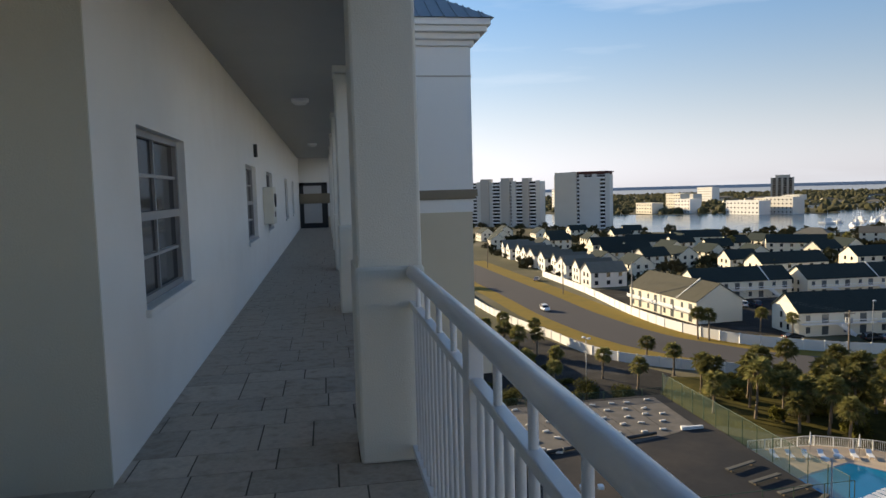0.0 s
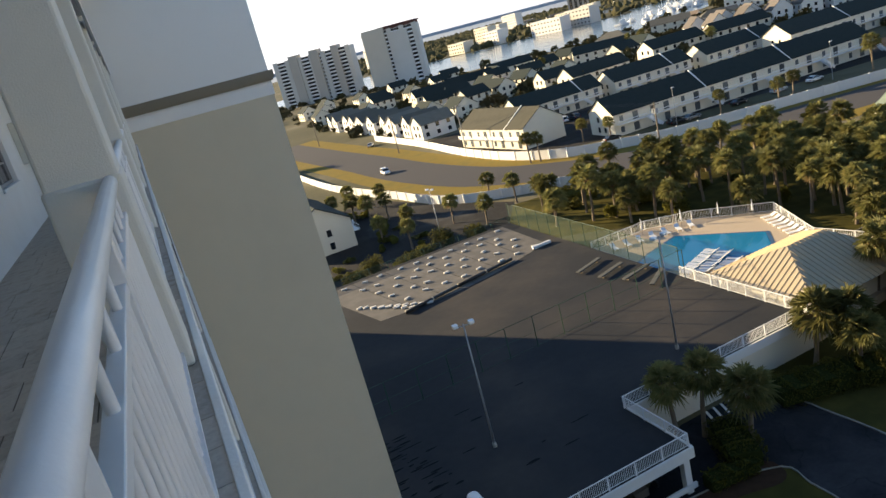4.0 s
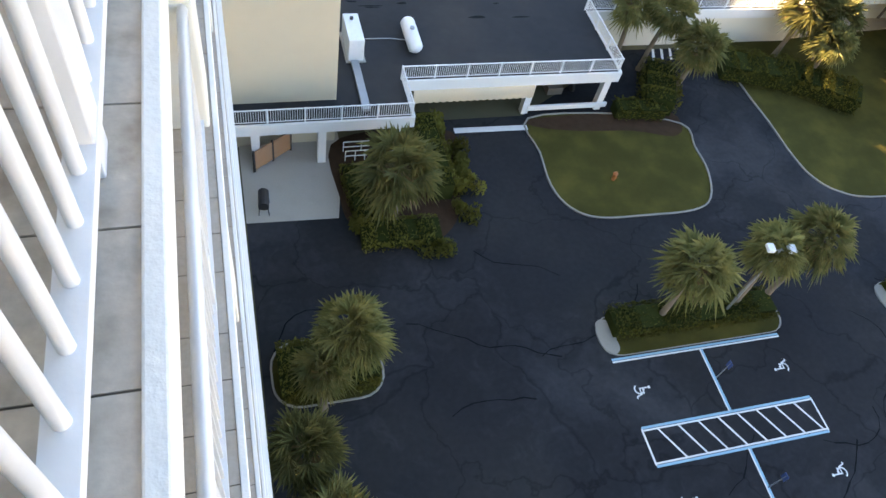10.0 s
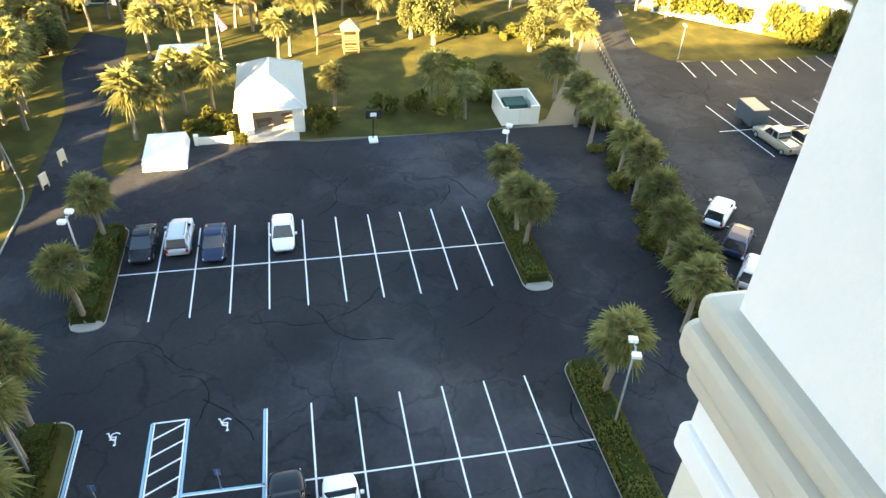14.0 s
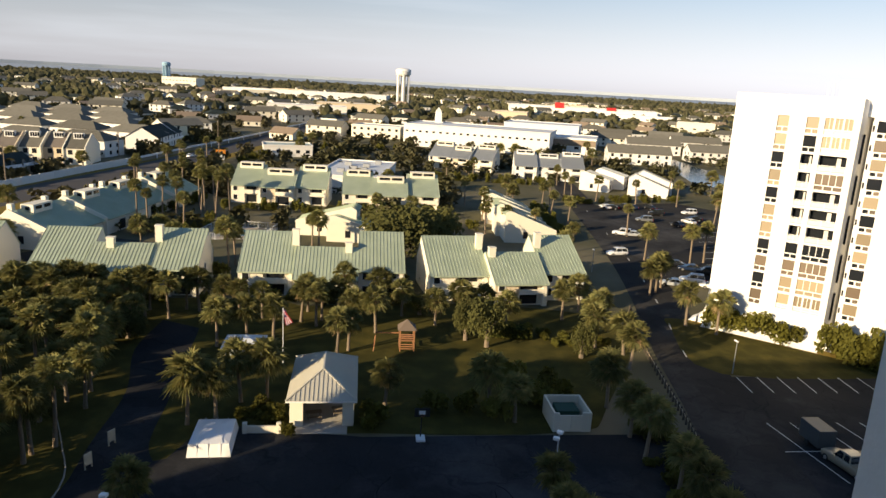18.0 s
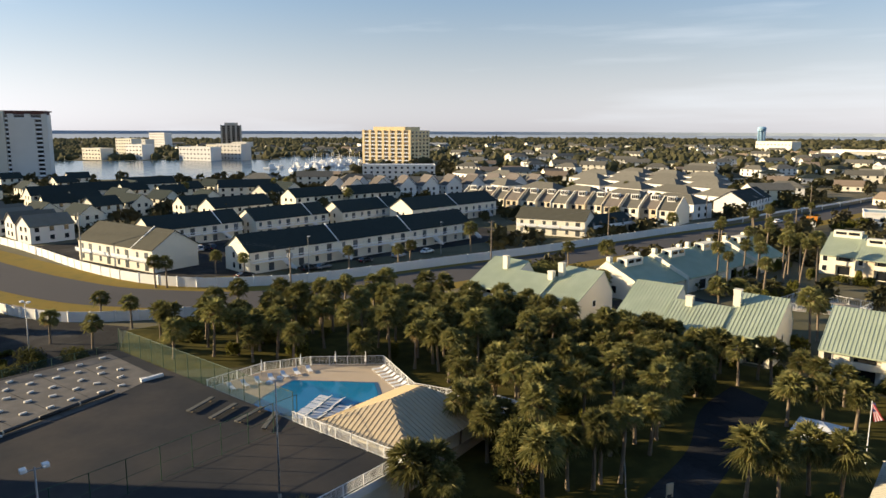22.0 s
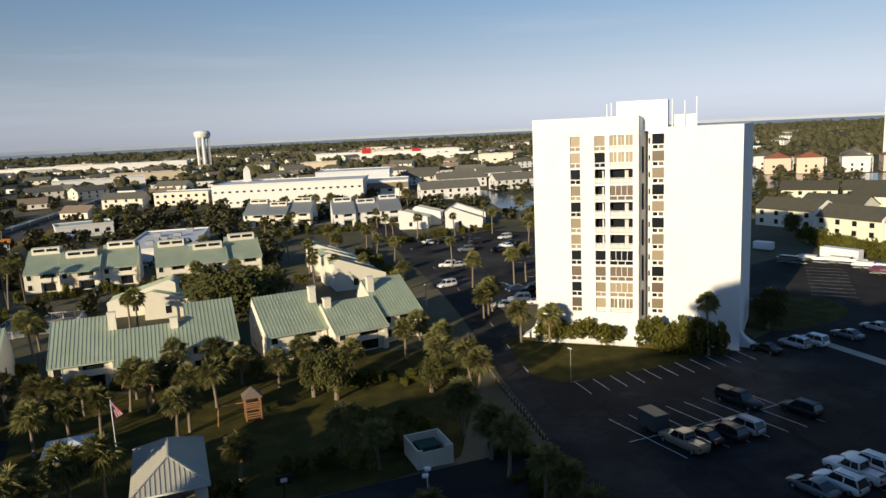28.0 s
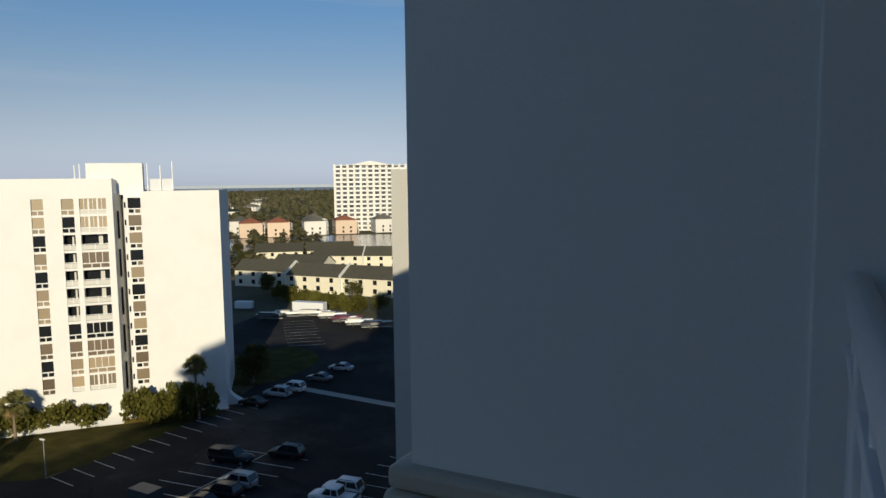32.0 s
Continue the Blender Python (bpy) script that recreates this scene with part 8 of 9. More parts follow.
for a, b in zip(POLES, POLES[1:]):
    for k in (-1, 0, 1):
        g = Geo()
        pa, pb = Vector((a[0] + k, a[1], a[2] - 0.3)), Vector((b[0] + k, b[1], b[2] - 0.3))
        pts = [pa.lerp(pb, s / 8) - Vector((0, 0, 4 * 0.9 * (s / 8) * (1 - s / 8))) for s in range(9)]
        loft(g, [[p + Vector((0.03 * c, 0.03 * d, 0)) for c, d in ((1, 0), (0, 1), (-1, 0))] for p in pts])
        solo("power_line", g, BLACKISH, "thin dark overhead wire", "wire", "", group="power lines")

# ---------------- houses of the middle distance ----------------
def small_house(L, W, h, rh, roof, wall, hip, label):
    t = thing("house", label, "house", (0, 0, 0), 0, "town houses")
    part("wall", Geo().box(0, L, 0, W, 0, h) if hip else gable_walls(L, W, h, rh), wall, t)
    part("roof", (hip_roof if hip else gable_roof)(L, W, h, rh), roof, t)
    n = max(2, round(L / 4.5))
    g = Geo()
    for z in ((0.9, 3.5) if h > 4 else (0.9,)):
        for i in range(n):
            x = L * (i + 0.3) / n
            g.box(x, x + 1.3, -0.05, 0.02, z, z + 1.4).box(x, x + 1.3, W - 0.02, W + 0.05, z, z + 1.4)
        for y in (W * 0.25, W * 0.6):
            g.box(-0.05, 0.02, y, y + 1.2, z, z + 1.4).box(L - 0.02, L + 0.05, y, y + 1.2, z, z + 1.4)
    tagged(part("windows", g, GLASSDARK, t), kind="stuff")
    if h > 8:
        for z in (2.9, 5.8):
            part("balcony", Geo().box(1, L - 1, -1.4, 0, z, z + 0.2), wall, t)
            part("balcony_rail", Geo().box(1, L - 1, -1.4, -1.3, z + 0.2, z + 1.1), RAILWHITE, t)
            part("balcony_door", Geo().box(L * 0.2, L * 0.8, -0.06, 0.02, z + 0.25, z + 2.4), GLASSDARK, t)
        for q in (1.1, L / 2, L - 1.1):
            part("balcony_post", Geo().box(q - 0.15, q + 0.15, -1.35, -1.05, 0, 8.6), RAILWHITE, t)
    return t


def joined(name, pieces):
    """One mesh from several (Geo, material) pairs."""
    g, idx = Geo(), []
    for k, (q, m) in enumerate(pieces):
        g.add(q.v, q.f)
        idx += [k] * len(q.f)
    me = g.mesh(name, pieces[0][1])
    for q, m in pieces[1:]:
        me.materials.append(m)
    me.polygons.foreach_set("material_index", idx)
    return me


def far_house(L, W, h, rh, roof, wall, hip, label):
    """A house far off, a few marks across: walls, roof and windows in one mesh."""
    g = Geo()
    n = max(2, round(L / 5))
    for z in ((0.9, 3.5) if h > 4 else (0.9,)):
        for i in range(n):
            x = L * (i + 0.3) / n
            g.box(x, x + 1.3, -0.05, 0.02, z, z + 1.4)
        g.box(-0.05, 0.02, W * 0.35, W * 0.35 + 1.3, z, z + 1.4)
    me = joined("house", [(Geo().box(0, L, 0, W, 0, h) if hip else gable_walls(L, W, h, rh), wall), ((hip_roof if hip else gable_roof)(L, W, h, rh), roof), (g, GLASSDARK)])
    return tagged(new("house", me), label, "house", "town houses")


def step_house(L, W, h, rh, roof, wall, label):
    """A unit of a stepped row: gable walls that stand above the roof, and a white dormer on the slope."""
    t = thing("house", label, "house", (0, 0, 0), 0, "town houses")
    g = gable_walls(L, W, h, rh)
    for x in (-0.15, L - 0.15):
        g.add([(x, -0.5, h + 0.3), (x + 0.35, -0.5, h + 0.3), (x + 0.35, W / 2, h + rh + 0.5), (x, W / 2, h + rh + 0.5), (x, W + 0.3, h + 0.3), (x + 0.35, W + 0.3, h + 0.3), (x, -0.5, 0), (x + 0.35, -0.5, 0), (x, W + 0.3, 0), (x + 0.35, W + 0.3, 0)],
              [(0, 1, 2, 3), (3, 2, 5, 4), (6, 7, 1, 0), (8, 6, 0, 3, 4), (7, 9, 5, 2, 1), (9, 8, 4, 5)])
    part("wall", g, wall, t)
    part("roof", gable_roof(L, W, h, rh, 0.1), roof, t)
    part("dormer", Geo().box(L * 0.28, L * 0.72, W * 0.32, W * 0.46, h + rh * 0.5, h + rh + 0.45), WH, t)
    g = Geo()
    for k in range(4):
        x = L * (0.33 + 0.11 * k)
        g.box(x, x + 0.6, W * 0.32 - 0.05, W * 0.32, h + rh * 0.72, h + rh + 0.2)
    for z in (0.6, 3.4):
        for x in (0.2, 0.6):
            g.box(L * x, L * x + 1.5, -0.05, 0.02, z, z + 1.6)
    tagged(part("windows", g, GLASSDARK, t), kind="stuff")
    return t


def place_all(template, spots):
    first = True
    for x, y, rz in spots:
        if first:
            template.matrix_world = pose(x, y, 0, 0, 0, rz)
            template.location, template.rotation_euler = (x, y, 0), (0, 0, radians(rz))
            first = False
        else:
            copy_thing(template, pose(x, y, 0, 0, 0, rz))


rr = random.Random(33)
WH = mat("bright white house paint", (0.74, 0.72, 0.68), 0.85, var=0.06, scale=0.3, fine=6, rand=0.08)
YELW = mat("pale tan house paint", (0.60, 0.50, 0.36), 0.85, var=0.06, scale=0.3, fine=6, rand=0.1)
# gabled houses along the far wall by the bend
place_all(small_house(13, 9, 5.4, 3.0, GREYROOF, WH, False, "white two-storey gabled house with a grey roof"), [(86 + rr.uniform(-1, 2), 226 + 13.0 * k, rr.uniform(-6, 6)) for k in range(10)])
place_all(small_house(12, 9, 5.4, 3.2, TEALROOF, CREAM, False, "cream gabled house with a dark roof"), [(x, y, rr.choice((-85, -5, 5, 88)) + rr.uniform(-5, 5)) for x, y in ((112, 262), (126, 268), (118, 292), (140, 280), (134, 300), (156, 286), (150, 310), (172, 300), (168, 326), (190, 312), (186, 340), (208, 328), (205, 268), (222, 286), (104, 356), (120, 372), (100, 392), (128, 402), (150, 372), (112, 428), (140, 436), (168, 398), (98, 466), (126, 474), (160, 452), (188, 430), (118, 244), (150, 246), (178, 262))])
place_all(small_house(26, 11, 5.6, 3.4, TEALROOF, CREAM, False, "cream row of houses with a dark teal roof"), [(150, 338, -8), (184, 356, -10), (128, 330, -6), (196, 236, -4), (150, 226, 0), (224, 230, -10), (205, 305, -30)])
place_all(small_house(10, 9, 6.2, 4.2, mat("dark grey brown shingle", (0.115, 0.10, 0.09), 0.9, var=0.2, scale=0.4, fine=6, rand=0.2), WH, False, "white house with a steep grey brown gable"), [(248 + 11 * k + rr.uniform(-1, 1), 262 - 6.5 * k + 14 * j, -115 + rr.uniform(-4, 4)) for k in range(9) for j in range(2)])
GBROWN = mat("weathered grey brown shingle", (0.150, 0.128, 0.108), 0.9, var=0.2, scale=0.4, fine=6, rand=0.2)
# the stepped row beyond the road, fronts to the west, and long rows behind it
for j in range(2):
    place_all(step_house(7.1, 13, 5.6, 4.2, (GREYROOF, GBROWN)[j], (CREAM, YELW)[j], "stepped row house with a grey roof and white dormer"), [(246.5 + 0.45 * k + 1.2 * (k % 3), 186 - 7.2 * k, -90) for k in range(j, 13, 2)])
place_all(small_house(23, 12, 6.0, 3.2, GREYROOF, WH, True, "long white two-storey house with a grey hipped roof"), [(x, y, -107 + rr.uniform(-3, 3)) for x, y in ((342, 186), (334, 160), (326, 134), (318, 109), (300, 190), (292, 165), (286, 140), (280, 116), (384, 208), (377, 182), (369, 156), (362, 131), (424, 222), (416, 196), (408, 170), (400, 144), (456, 210), (448, 184), (440, 158), (372, 288), (372, 262), (350, 232), (310, 222))])
row_house((304, 83), -1, 4, 9, 13, 5.4, 4.0, TEALROOF, WH, "white house row with a teal roof by the road")
# rows between the green roofs and the road
AN = "angled cream house row with chimneys and green metal roofs"
end_gable_row("angled_house_row", (136, 66), -102, [(0, 0, 11.5, 15, 4.6, 2.4, 6.6, 2.8), (0.6, 15.4, 11.5, 15, 4.8, 2.4, 6.9, 3.0), (-0.6, 30.8, 11.5, 15, 4.6, 2.4, 6.7, 2.8), (0.4, 46.2, 11.0, 14, 4.9, 2.4, 7.0, 3.0)], GREENROOF, CREAM, AN)
end_gable_row("angled_house_row", (152, -32.5), -91, [(0.0, 0, 11.5, 6.4, 6.0, 1.0, 6.4, 2.4), (-0.8, 6.8, 11.5, 6.4, 6.4, 1.0, 6.8, 2.8), (0.3, 13.6, 11.0, 6.4, 6.2, 1.0, 6.6, 2.6), (-0.8, 20.4, 11.5, 6.4, 6.8, 1.0, 7.1, 3.0), (-0.4, 27.2, 11.0, 7, 6.6, 1.0, 7.0, 3.0)], GREENROOF, CREAM, "cream house row with slanted parapets and green roofs", False)
for x, y, r in ((190, 34.0, -94), (182, 4.5, -90)):
    green_house((x, y), r, [(8.0, 0.8, 4.8, 0), (9.0, -0.8, 4.8, 0), (8.4, 0.8, 4.8, 0)], "cream house row with clerestories and pale green roof", clere=True)
end_gable_row("garden_house", (154, 13.5), -96, [(0, 0, 13.0, 8, 2.6, 12.0, 6.0, 5.4), (7.5, -5, 11.0, 9, 4.4, 1.5, 4.9, 2.2)], GREENROOF, CREAM, "cream garden house with a pale green roof", False)
low_rail([(146, 34), (148, 20), (158, 18), (161, 31), (146, 34)], 0, "white fence round a small pool", 1.4, 0.35, "garden_fence")
solo("garden_pool_deck", Geo().flat([(146, 34), (148, 20), (158, 18), (161, 31)], 0.06), POOLDECK, "pale deck of a small pool", "pool deck", "structure")
solo("garden_pool", Geo().flat([(150, 29), (151, 23), (156.5, 22), (157.5, 28)], 0.09), POOLWATER, "small blue pool", "pool", "structure")
solo("house_lane", Geo().flat([(118, 28), (140, 32), (146, 50), (130, 62), (118, 52)], 0.05), OLDASPHALT, "asphalt lane behind the houses", "car park", "structure")


def flat_block(name, x, y, rz, L, W, h, wall, label, rows=1, gap=5.0, roof=None, win=GLASSDARK, wh=1.4, side=True):
    t = thing(name, label, "building", (x, y, 0), rz)
    far = x * x + y * y > 600 ** 2
    g = Geo()
    part("wall", Geo().box(0, L, 0, W, 0, h), wall, t)
    part("parapet", Geo().box(-0.2, L + 0.2, -0.2, 0.2, h, h + 0.7).box(-0.2, L + 0.2, W - 0.2, W + 0.2, h, h + 0.7).box(-0.2, 0.2, 0.2, W - 0.2, h, h + 0.7).box(L - 0.2, L + 0.2, 0.2, W - 0.2, h, h + 0.7), wall, t)
    part("roof", Geo().box(0.2, L - 0.2, 0.2, W - 0.2, h, h + 0.3), roof or WHITEROOF, t)
    n = max(1, int(L / gap))
    for r in range(rows):
        for k in range(n):
            if far:
                g.box(L * (k + 0.3) / n, L * (k + 0.3) / n + min(gap * 0.4, 3), -0.06, 0.02, h * (r + 0.35) / rows, h * (r + 0.35) / rows + wh)
            else:
                wpart(t, L * (k + 0.3) / n, 0, h * (r + 0.35) / rows, min(gap * 0.4, 3), wh, "-y", win, frame=False)
    if far:
        tagged(part("windows", g, win, t), kind="stuff")
    if side and not far:
        for r in range(rows):
            for k in range(max(1, int(W / gap))):
                wpart(t, 0, gap * (k + 0.3), h * (r + 0.35) / rows, min(gap * 0.4, 3), wh, "-x", win, frame=False)
    return t


flat_block("white_hall", 378, -22, -110.5, 77, 34, 11, WH, "long low white hall with a row of slit windows", 2, 3.6, wh=0.9, side=False)
flat_block("cream_annex", 420, 6, -112, 30, 18, 6.5, CREAM, "low cream annex with window bands", 2, 4, side=False)
flat_block("brick_shop", 372, -98, -110, 26, 30, 8, WH, "white shop with a brown upper band", 1, 6, side=False)
part("brown_band", Geo().box(0, 26, -0.3, 0.1, 4.5, 7.6), BROWNROOF, bpy.data.objects["brick_shop"])
flat_block("back_store", 420, -84, -110, 44, 30, 12, WHITEROOF, "white warehouse with a flat roof", 1, 7, side=False)
ob_ = thing("white_obelisk", "tapered white monument tower", "monument", (400, -42.5, 0))
part("shaft", Geo().tube((0, 0, 0), (0, 0, 17.5), 3.4, 2.2, n=4), WH, ob_)
part("cap", Geo().tube((0, 0, 17.5), (0, 0, 19.8), 2.3, 0.2, n=4), WH, ob_)
flat_block("white_roof_hall", 213, 14, -99, 20, 42, 4.8, WH, "low building with a white flat roof and roof units", 1, 6)
for k, (x, y) in enumerate(((222, 6), (229, 2), (236, -2), (226, -1), (240, 4), (246, -6))):
    part("roof_unit", Geo().bbox(-1.1, 1.1, -0.8, 0.8, 0, 1.2, 0.05), GALV, bpy.data.objects["white_roof_hall"], loc=tuple(pose(213, 14, 0, 0, 0, -99).inverted() @ Vector((x, y, 5.1))))
flat_block("roadside_cafe", 300, 40, -80, 20, 14, 4.2, WH, "low white roadside building", 1, 4, roof=mat("pale green roof", (0.42, 0.50, 0.46), 0.6))
GREYMETAL = mat("pale blue grey metal roof", (0.26, 0.28, 0.30), 0.5, 0.2, var=0.1, scale=0.4, fine=6, rand=0.08)
CR = "cream two-storey row with clerestories and grey metal roof"
green_house((284, -27), -115, [(9, 0, 5.0, 0), (8.5, -1.2, 5.0, 0), (9, 0.6, 5.0, 0)], CR, GREYMETAL, CREAM, True)
green_house((259, -57), -98, [(8.6, 0, 5.2, 0), (9, 1.5, 5.2, 0), (8.6, 0.4, 5.2, 0)], CR, GREYMETAL, WH, True)
end_gable_row("white_house_row", (238, -76), -118, [(0, 0, 10, 10, 5.2, 1.2, 5.9, 3.6), (3.5, 10.4, 10, 10, 5.6, 1.2, 6.3, 4.0)], GREYMETAL, WH, "white gabled house row with slanted parapets", False)
end_gable_row("white_house_row", (229, -90), -112, [(0, 0, 13, 9, 5.0, 2.0, 6.6, 2.6), (2.5, 9.4, 12, 9, 5.4, 2.0, 7.0, 3.4)], GREYMETAL, WH, "white gabled house row with slanted parapets", False)
place_all(small_house(30, 12, 5.6, 3.4, GREYROOF, WH, False, "white town house row with a grey roof beyond the canal"), [(330, -118, -100), (352, -170, -95), (390, -150, -100), (372, -205, -95), (420, -190, -100)])
place_all(small_house(19.5, 11, 5.6, 3.0, OLIVEROOF, mat("pale cream house paint", (0.78, 0.73, 0.58), 0.85, var=0.06, scale=0.3, fine=6, rand=0.06), False, "pale yellow town house row with a dark grey roof"), [(147, -170.5, 184), (127, -171.9, 184), (107, -173.3, 184), (174.5, -219, 203), (156, -226.8, 203), (137.5, -234.5, 203), (206, -220.6, 218), (189.5, -234, 218), (171, -173, 190), (170, -190, 190), (120, -205, 186)])
for x, y, r in ((146.9, -170.3, 184), (126.9, -171.7, 184), (156, -226.6, 203)):
    solo("party_wall", Geo().add([tuple(pose(x, y, 0, 0, 0, r) @ Vector(q)) for q in ((-0.2, -0.7, 0), (0.2, -0.7, 0), (0.2, 11.5, 0), (-0.2, 11.5, 0), (-0.2, -0.7, 6.0), (0.2, -0.7, 6.0), (0.2, 11.5, 6.0), (-0.2, 11.5, 6.0), (-0.2, 5.5, 9.3), (0.2, 5.5, 9.3))], [(0, 1, 5, 4), (2, 3, 7, 6), (4, 5, 9, 8), (6, 7, 8, 9), (0, 4, 8, 7, 3), (1, 2, 6, 9, 5)]), WH, "white gable parapet between two houses", "wall")
place_all(small_house(16, 14, 9.0, 3.2, REDROOF, mat("pale apricot house paint", (0.66, 0.52, 0.40), 0.85, var=0.06, scale=0.3, rand=0.06), True, "three-storey waterfront house with a red tile roof"), [(306, -336, -45), (295, -349, -45), (268, -384, -45)])
place_all(small_house(16, 14, 9.0, 3.2, GREYROOF, WH, True, "three-storey waterfront house with white balconies"), [(324, -316, -45), (281, -368, -45), (342, -296, -45), (250, -404, -45), (362, -276, -45), (330, -352, -45), (300, -392, -45)])


def tower_block(name, x, y, rz, L, W, h, floors, wall, label, bays, rail=True, win=GLASSDARK, top=None):
    t = thing(name, label, "building", (x, y, 0), rz)
    part("core", Geo().box(0, L, 1.2, W, 0, h), wall, t)
    fh = h / floors
    slab = Geo().box(0, L, -0.4, 1.2, 0, 0.28).mesh("balcony_slab", RAILWHITE if rail else wall)
    bal = Geo().box(0, L / bays * 0.62, -0.38, -0.30, 0.28, 1.1).mesh("balcony_rail", RAILWHITE)
    glass = Geo().box(0, L / bays * 0.62, 1.14, 1.19, 0.3, fh - 0.3).mesh("window", win)
    for k in range(floors):
        part("balcony_slab", slab, None, t, loc=(0, 0, k * fh))
        for b in range(bays):
            part("window", glass, None, t, loc=(L * (b + 0.19) / bays, 0, k * fh))
            if rail:
                part("balcony_rail", bal, None, t, loc=(L * (b + 0.19) / bays, 0, k * fh))
    for b in range(bays + 1):
        part("fin", Geo().box(L * b / bays - L / bays * 0.17, L * b / bays + L / bays * 0.17, -0.45, 1.2, 0, h + 0.6), wall, t)
    if top:
        part("roof_storey", Geo().box(*top), wall, t)
    return t


GREYT = mat("grey white tower stucco", (0.62, 0.60, 0.55), 0.85, var=0.05, scale=0.1)
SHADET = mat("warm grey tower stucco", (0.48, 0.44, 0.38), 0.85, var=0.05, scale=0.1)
tower_block("harbour_tower", 188, 564, -34, 42, 22, 43.5, 14, GREYT, "grey white harbour condominium tower", 4)
part("roof_storey", Geo().box(14, 42, 2, 20, 43.5, 45.5).box(12, 43, 0, 22, 45.5, 46.3), mat("dark red brown roof storey", (0.12, 0.05, 0.045), 0.8), bpy.data.objects["harbour_tower"])
part("blank_wall", Geo().box(-1, 17, -1.5, 8, 0, 46), mat("cream grey tower stucco", (0.60, 0.55, 0.46), 0.85, var=0.05, scale=0.1), bpy.data.objects["harbour_tower"])
part("blank_wall", Geo().box(22, 36, -1.2, 8, 0, 41), GREYT, bpy.data.objects["harbour_tower"])
tower_block("grey_tower_pair", 128, 640, -36, 68, 20, 40, 13, GREYT, "wide grey condominium block with stepped ends", 6, True)
part("stair_tower", Geo().box(14, 22, -2, 8, 0, 43).box(34, 42, -2, 8, 0, 43.5).box(54, 60, -2, 8, 0, 43), SHADET, bpy.data.objects["grey_tower_pair"])
YT = mat("yellow hotel stucco", (0.74, 0.58, 0.33), 0.85, var=0.06, scale=0.1)
tower_block("yellow_hotel", 507, 505, -75, 51, 46, 33, 9, YT, "yellow eleven-storey hotel with balconies", 7, True, GLASSTAN)
sidew = Geo().box(0, 0.08, 0, 4.2, 0, 2.0).mesh("window", GLASSDARK)
for k in range(9):
    for b in range(5):
        part("window", sidew, None, bpy.data.objects["yellow_hotel"], loc=(51.02, 5 + 8.4 * b, 0.8 + 3.667 * k))
part("roof_storey", Geo().box(8, 43, 6, 40, 33, 36.5), YT, bpy.data.objects["yellow_hotel"])
tower_block("bay_tower", 788, 1158, -36, 35, 30, 40, 10, SHADET, "tan tower with a stepped roof across the harbour", 4, False)
part("roof_storey", Geo().box(6, 30, 4, 24, 40, 45), SHADET, bpy.data.objects["bay_tower"])
tower_block("white_slab_tower", 295, -397.4, 213.5, 49, 22, 45.5, 15, WH, "broad white condominium tower with many balconies", 11, win=GLASSGREY)
part("roof_hood", Geo().add([(10, -1, 45.5), (39, -1, 45.5), (39, 20, 45.5), (10, 20, 45.5), (24.5, -1, 48.4), (24.5, 20, 48.4)], [(0, 1, 4), (1, 2, 5, 4), (2, 3, 5), (3, 0, 4, 5)]), WH, bpy.data.objects["white_slab_tower"])
flat_block("white_motel", 347, 347, -48, 50, 16, 9.5, WH, "white three-storey motel with galleries", 3, 4)
for k, (x, y, L, h) in enumerate(((430, 712, 46, 14), (462, 690, 36, 17), (366, 800, 30, 12), (400, 770, 26, 16), (520, 1000, 40, 18), (470, 930, 30, 20), (640, 1150, 36, 26), (300, 860, 40, 10), (560, 860, 30, 12), (330, 1010, 24, 30), (700, 1000, 30, 12))):
    flat_block("harbour_building", x, y, -78, L, 16, h, (WH, GREYT, CREAM)[k % 3], "pale building across the harbour", max(2, h // 4), 5, side=False)

# water towers
def water_tower(x, y, h, r, body, label):
    t = thing("water_tower", label, "water tower", (x, y, 0))
    m = mat(label, body, 0.6, var=0.05, scale=0.1)
    g = Geo()
    N = 18
    prof = [(0.5, -7.8), (r * 0.75, -6.9), (r, -4.6), (r, 0.8), (r * 0.8, 2.0), (r * 0.4, 2.8), (0.2, 3.1)]
    loft(g, [[(a * math.cos(k * math.tau / N), a * math.sin(k * math.tau / N), h - 3.1 + z) for k in range(N)] for a, z in prof])
    part("tank", g, m, t, smooth=True)
    part("gallery", Geo().tube((0, 0, h - 4.4), (0, 0, h - 4.1), r + 0.7, n=18), m, t)
    for k in range(6):
        a = k * math.tau / 6
        part("leg", Geo().tube((r * 0.78 * math.cos(a), r * 0.78 * math.sin(a), 0), (r * 0.78 * math.cos(a), r * 0.78 * math.sin(a), h - 7), r * 0.15, n=6), m, t)
    part("riser", Geo().tube((0, 0, 0), (0, 0, h - 9), r * 0.30, n=8), m, t)
    return t


water_tower(915, -50, 47, 9.6, (0.72, 0.71, 0.68), "white water tower on six legs")
water_tower(1564, 406, 42, 8.5, (0.28, 0.45, 0.58), "light blue water tower on legs")
flat_block("town_hall", 1240, 330, -105, 60, 30, 16, CREAM, "cream civic building with a central block", 2, 6)
flat_block("shopping_strip", 1040, 195, -99, 230, 40, 9, WH, "long white shopping strip", 1, 14, side=False)
flat_block("shopping_strip_east", 930, -190, -105, 190, 40, 9, WH, "long white shopping strip with red signs", 1, 14, side=False)
for k, (x, y) in enumerate(((911, -262), (893, -330))):
    part("shop_sign", Geo().box(60 + 66 * k, 72 + 66 * k, -1.2, -0.3, 8, 15 - 3 * k), mat("red shop sign", (0.45, 0.02, 0.02), 0.5), bpy.data.objects["shopping_strip_east"])
rr = random.Random(77)
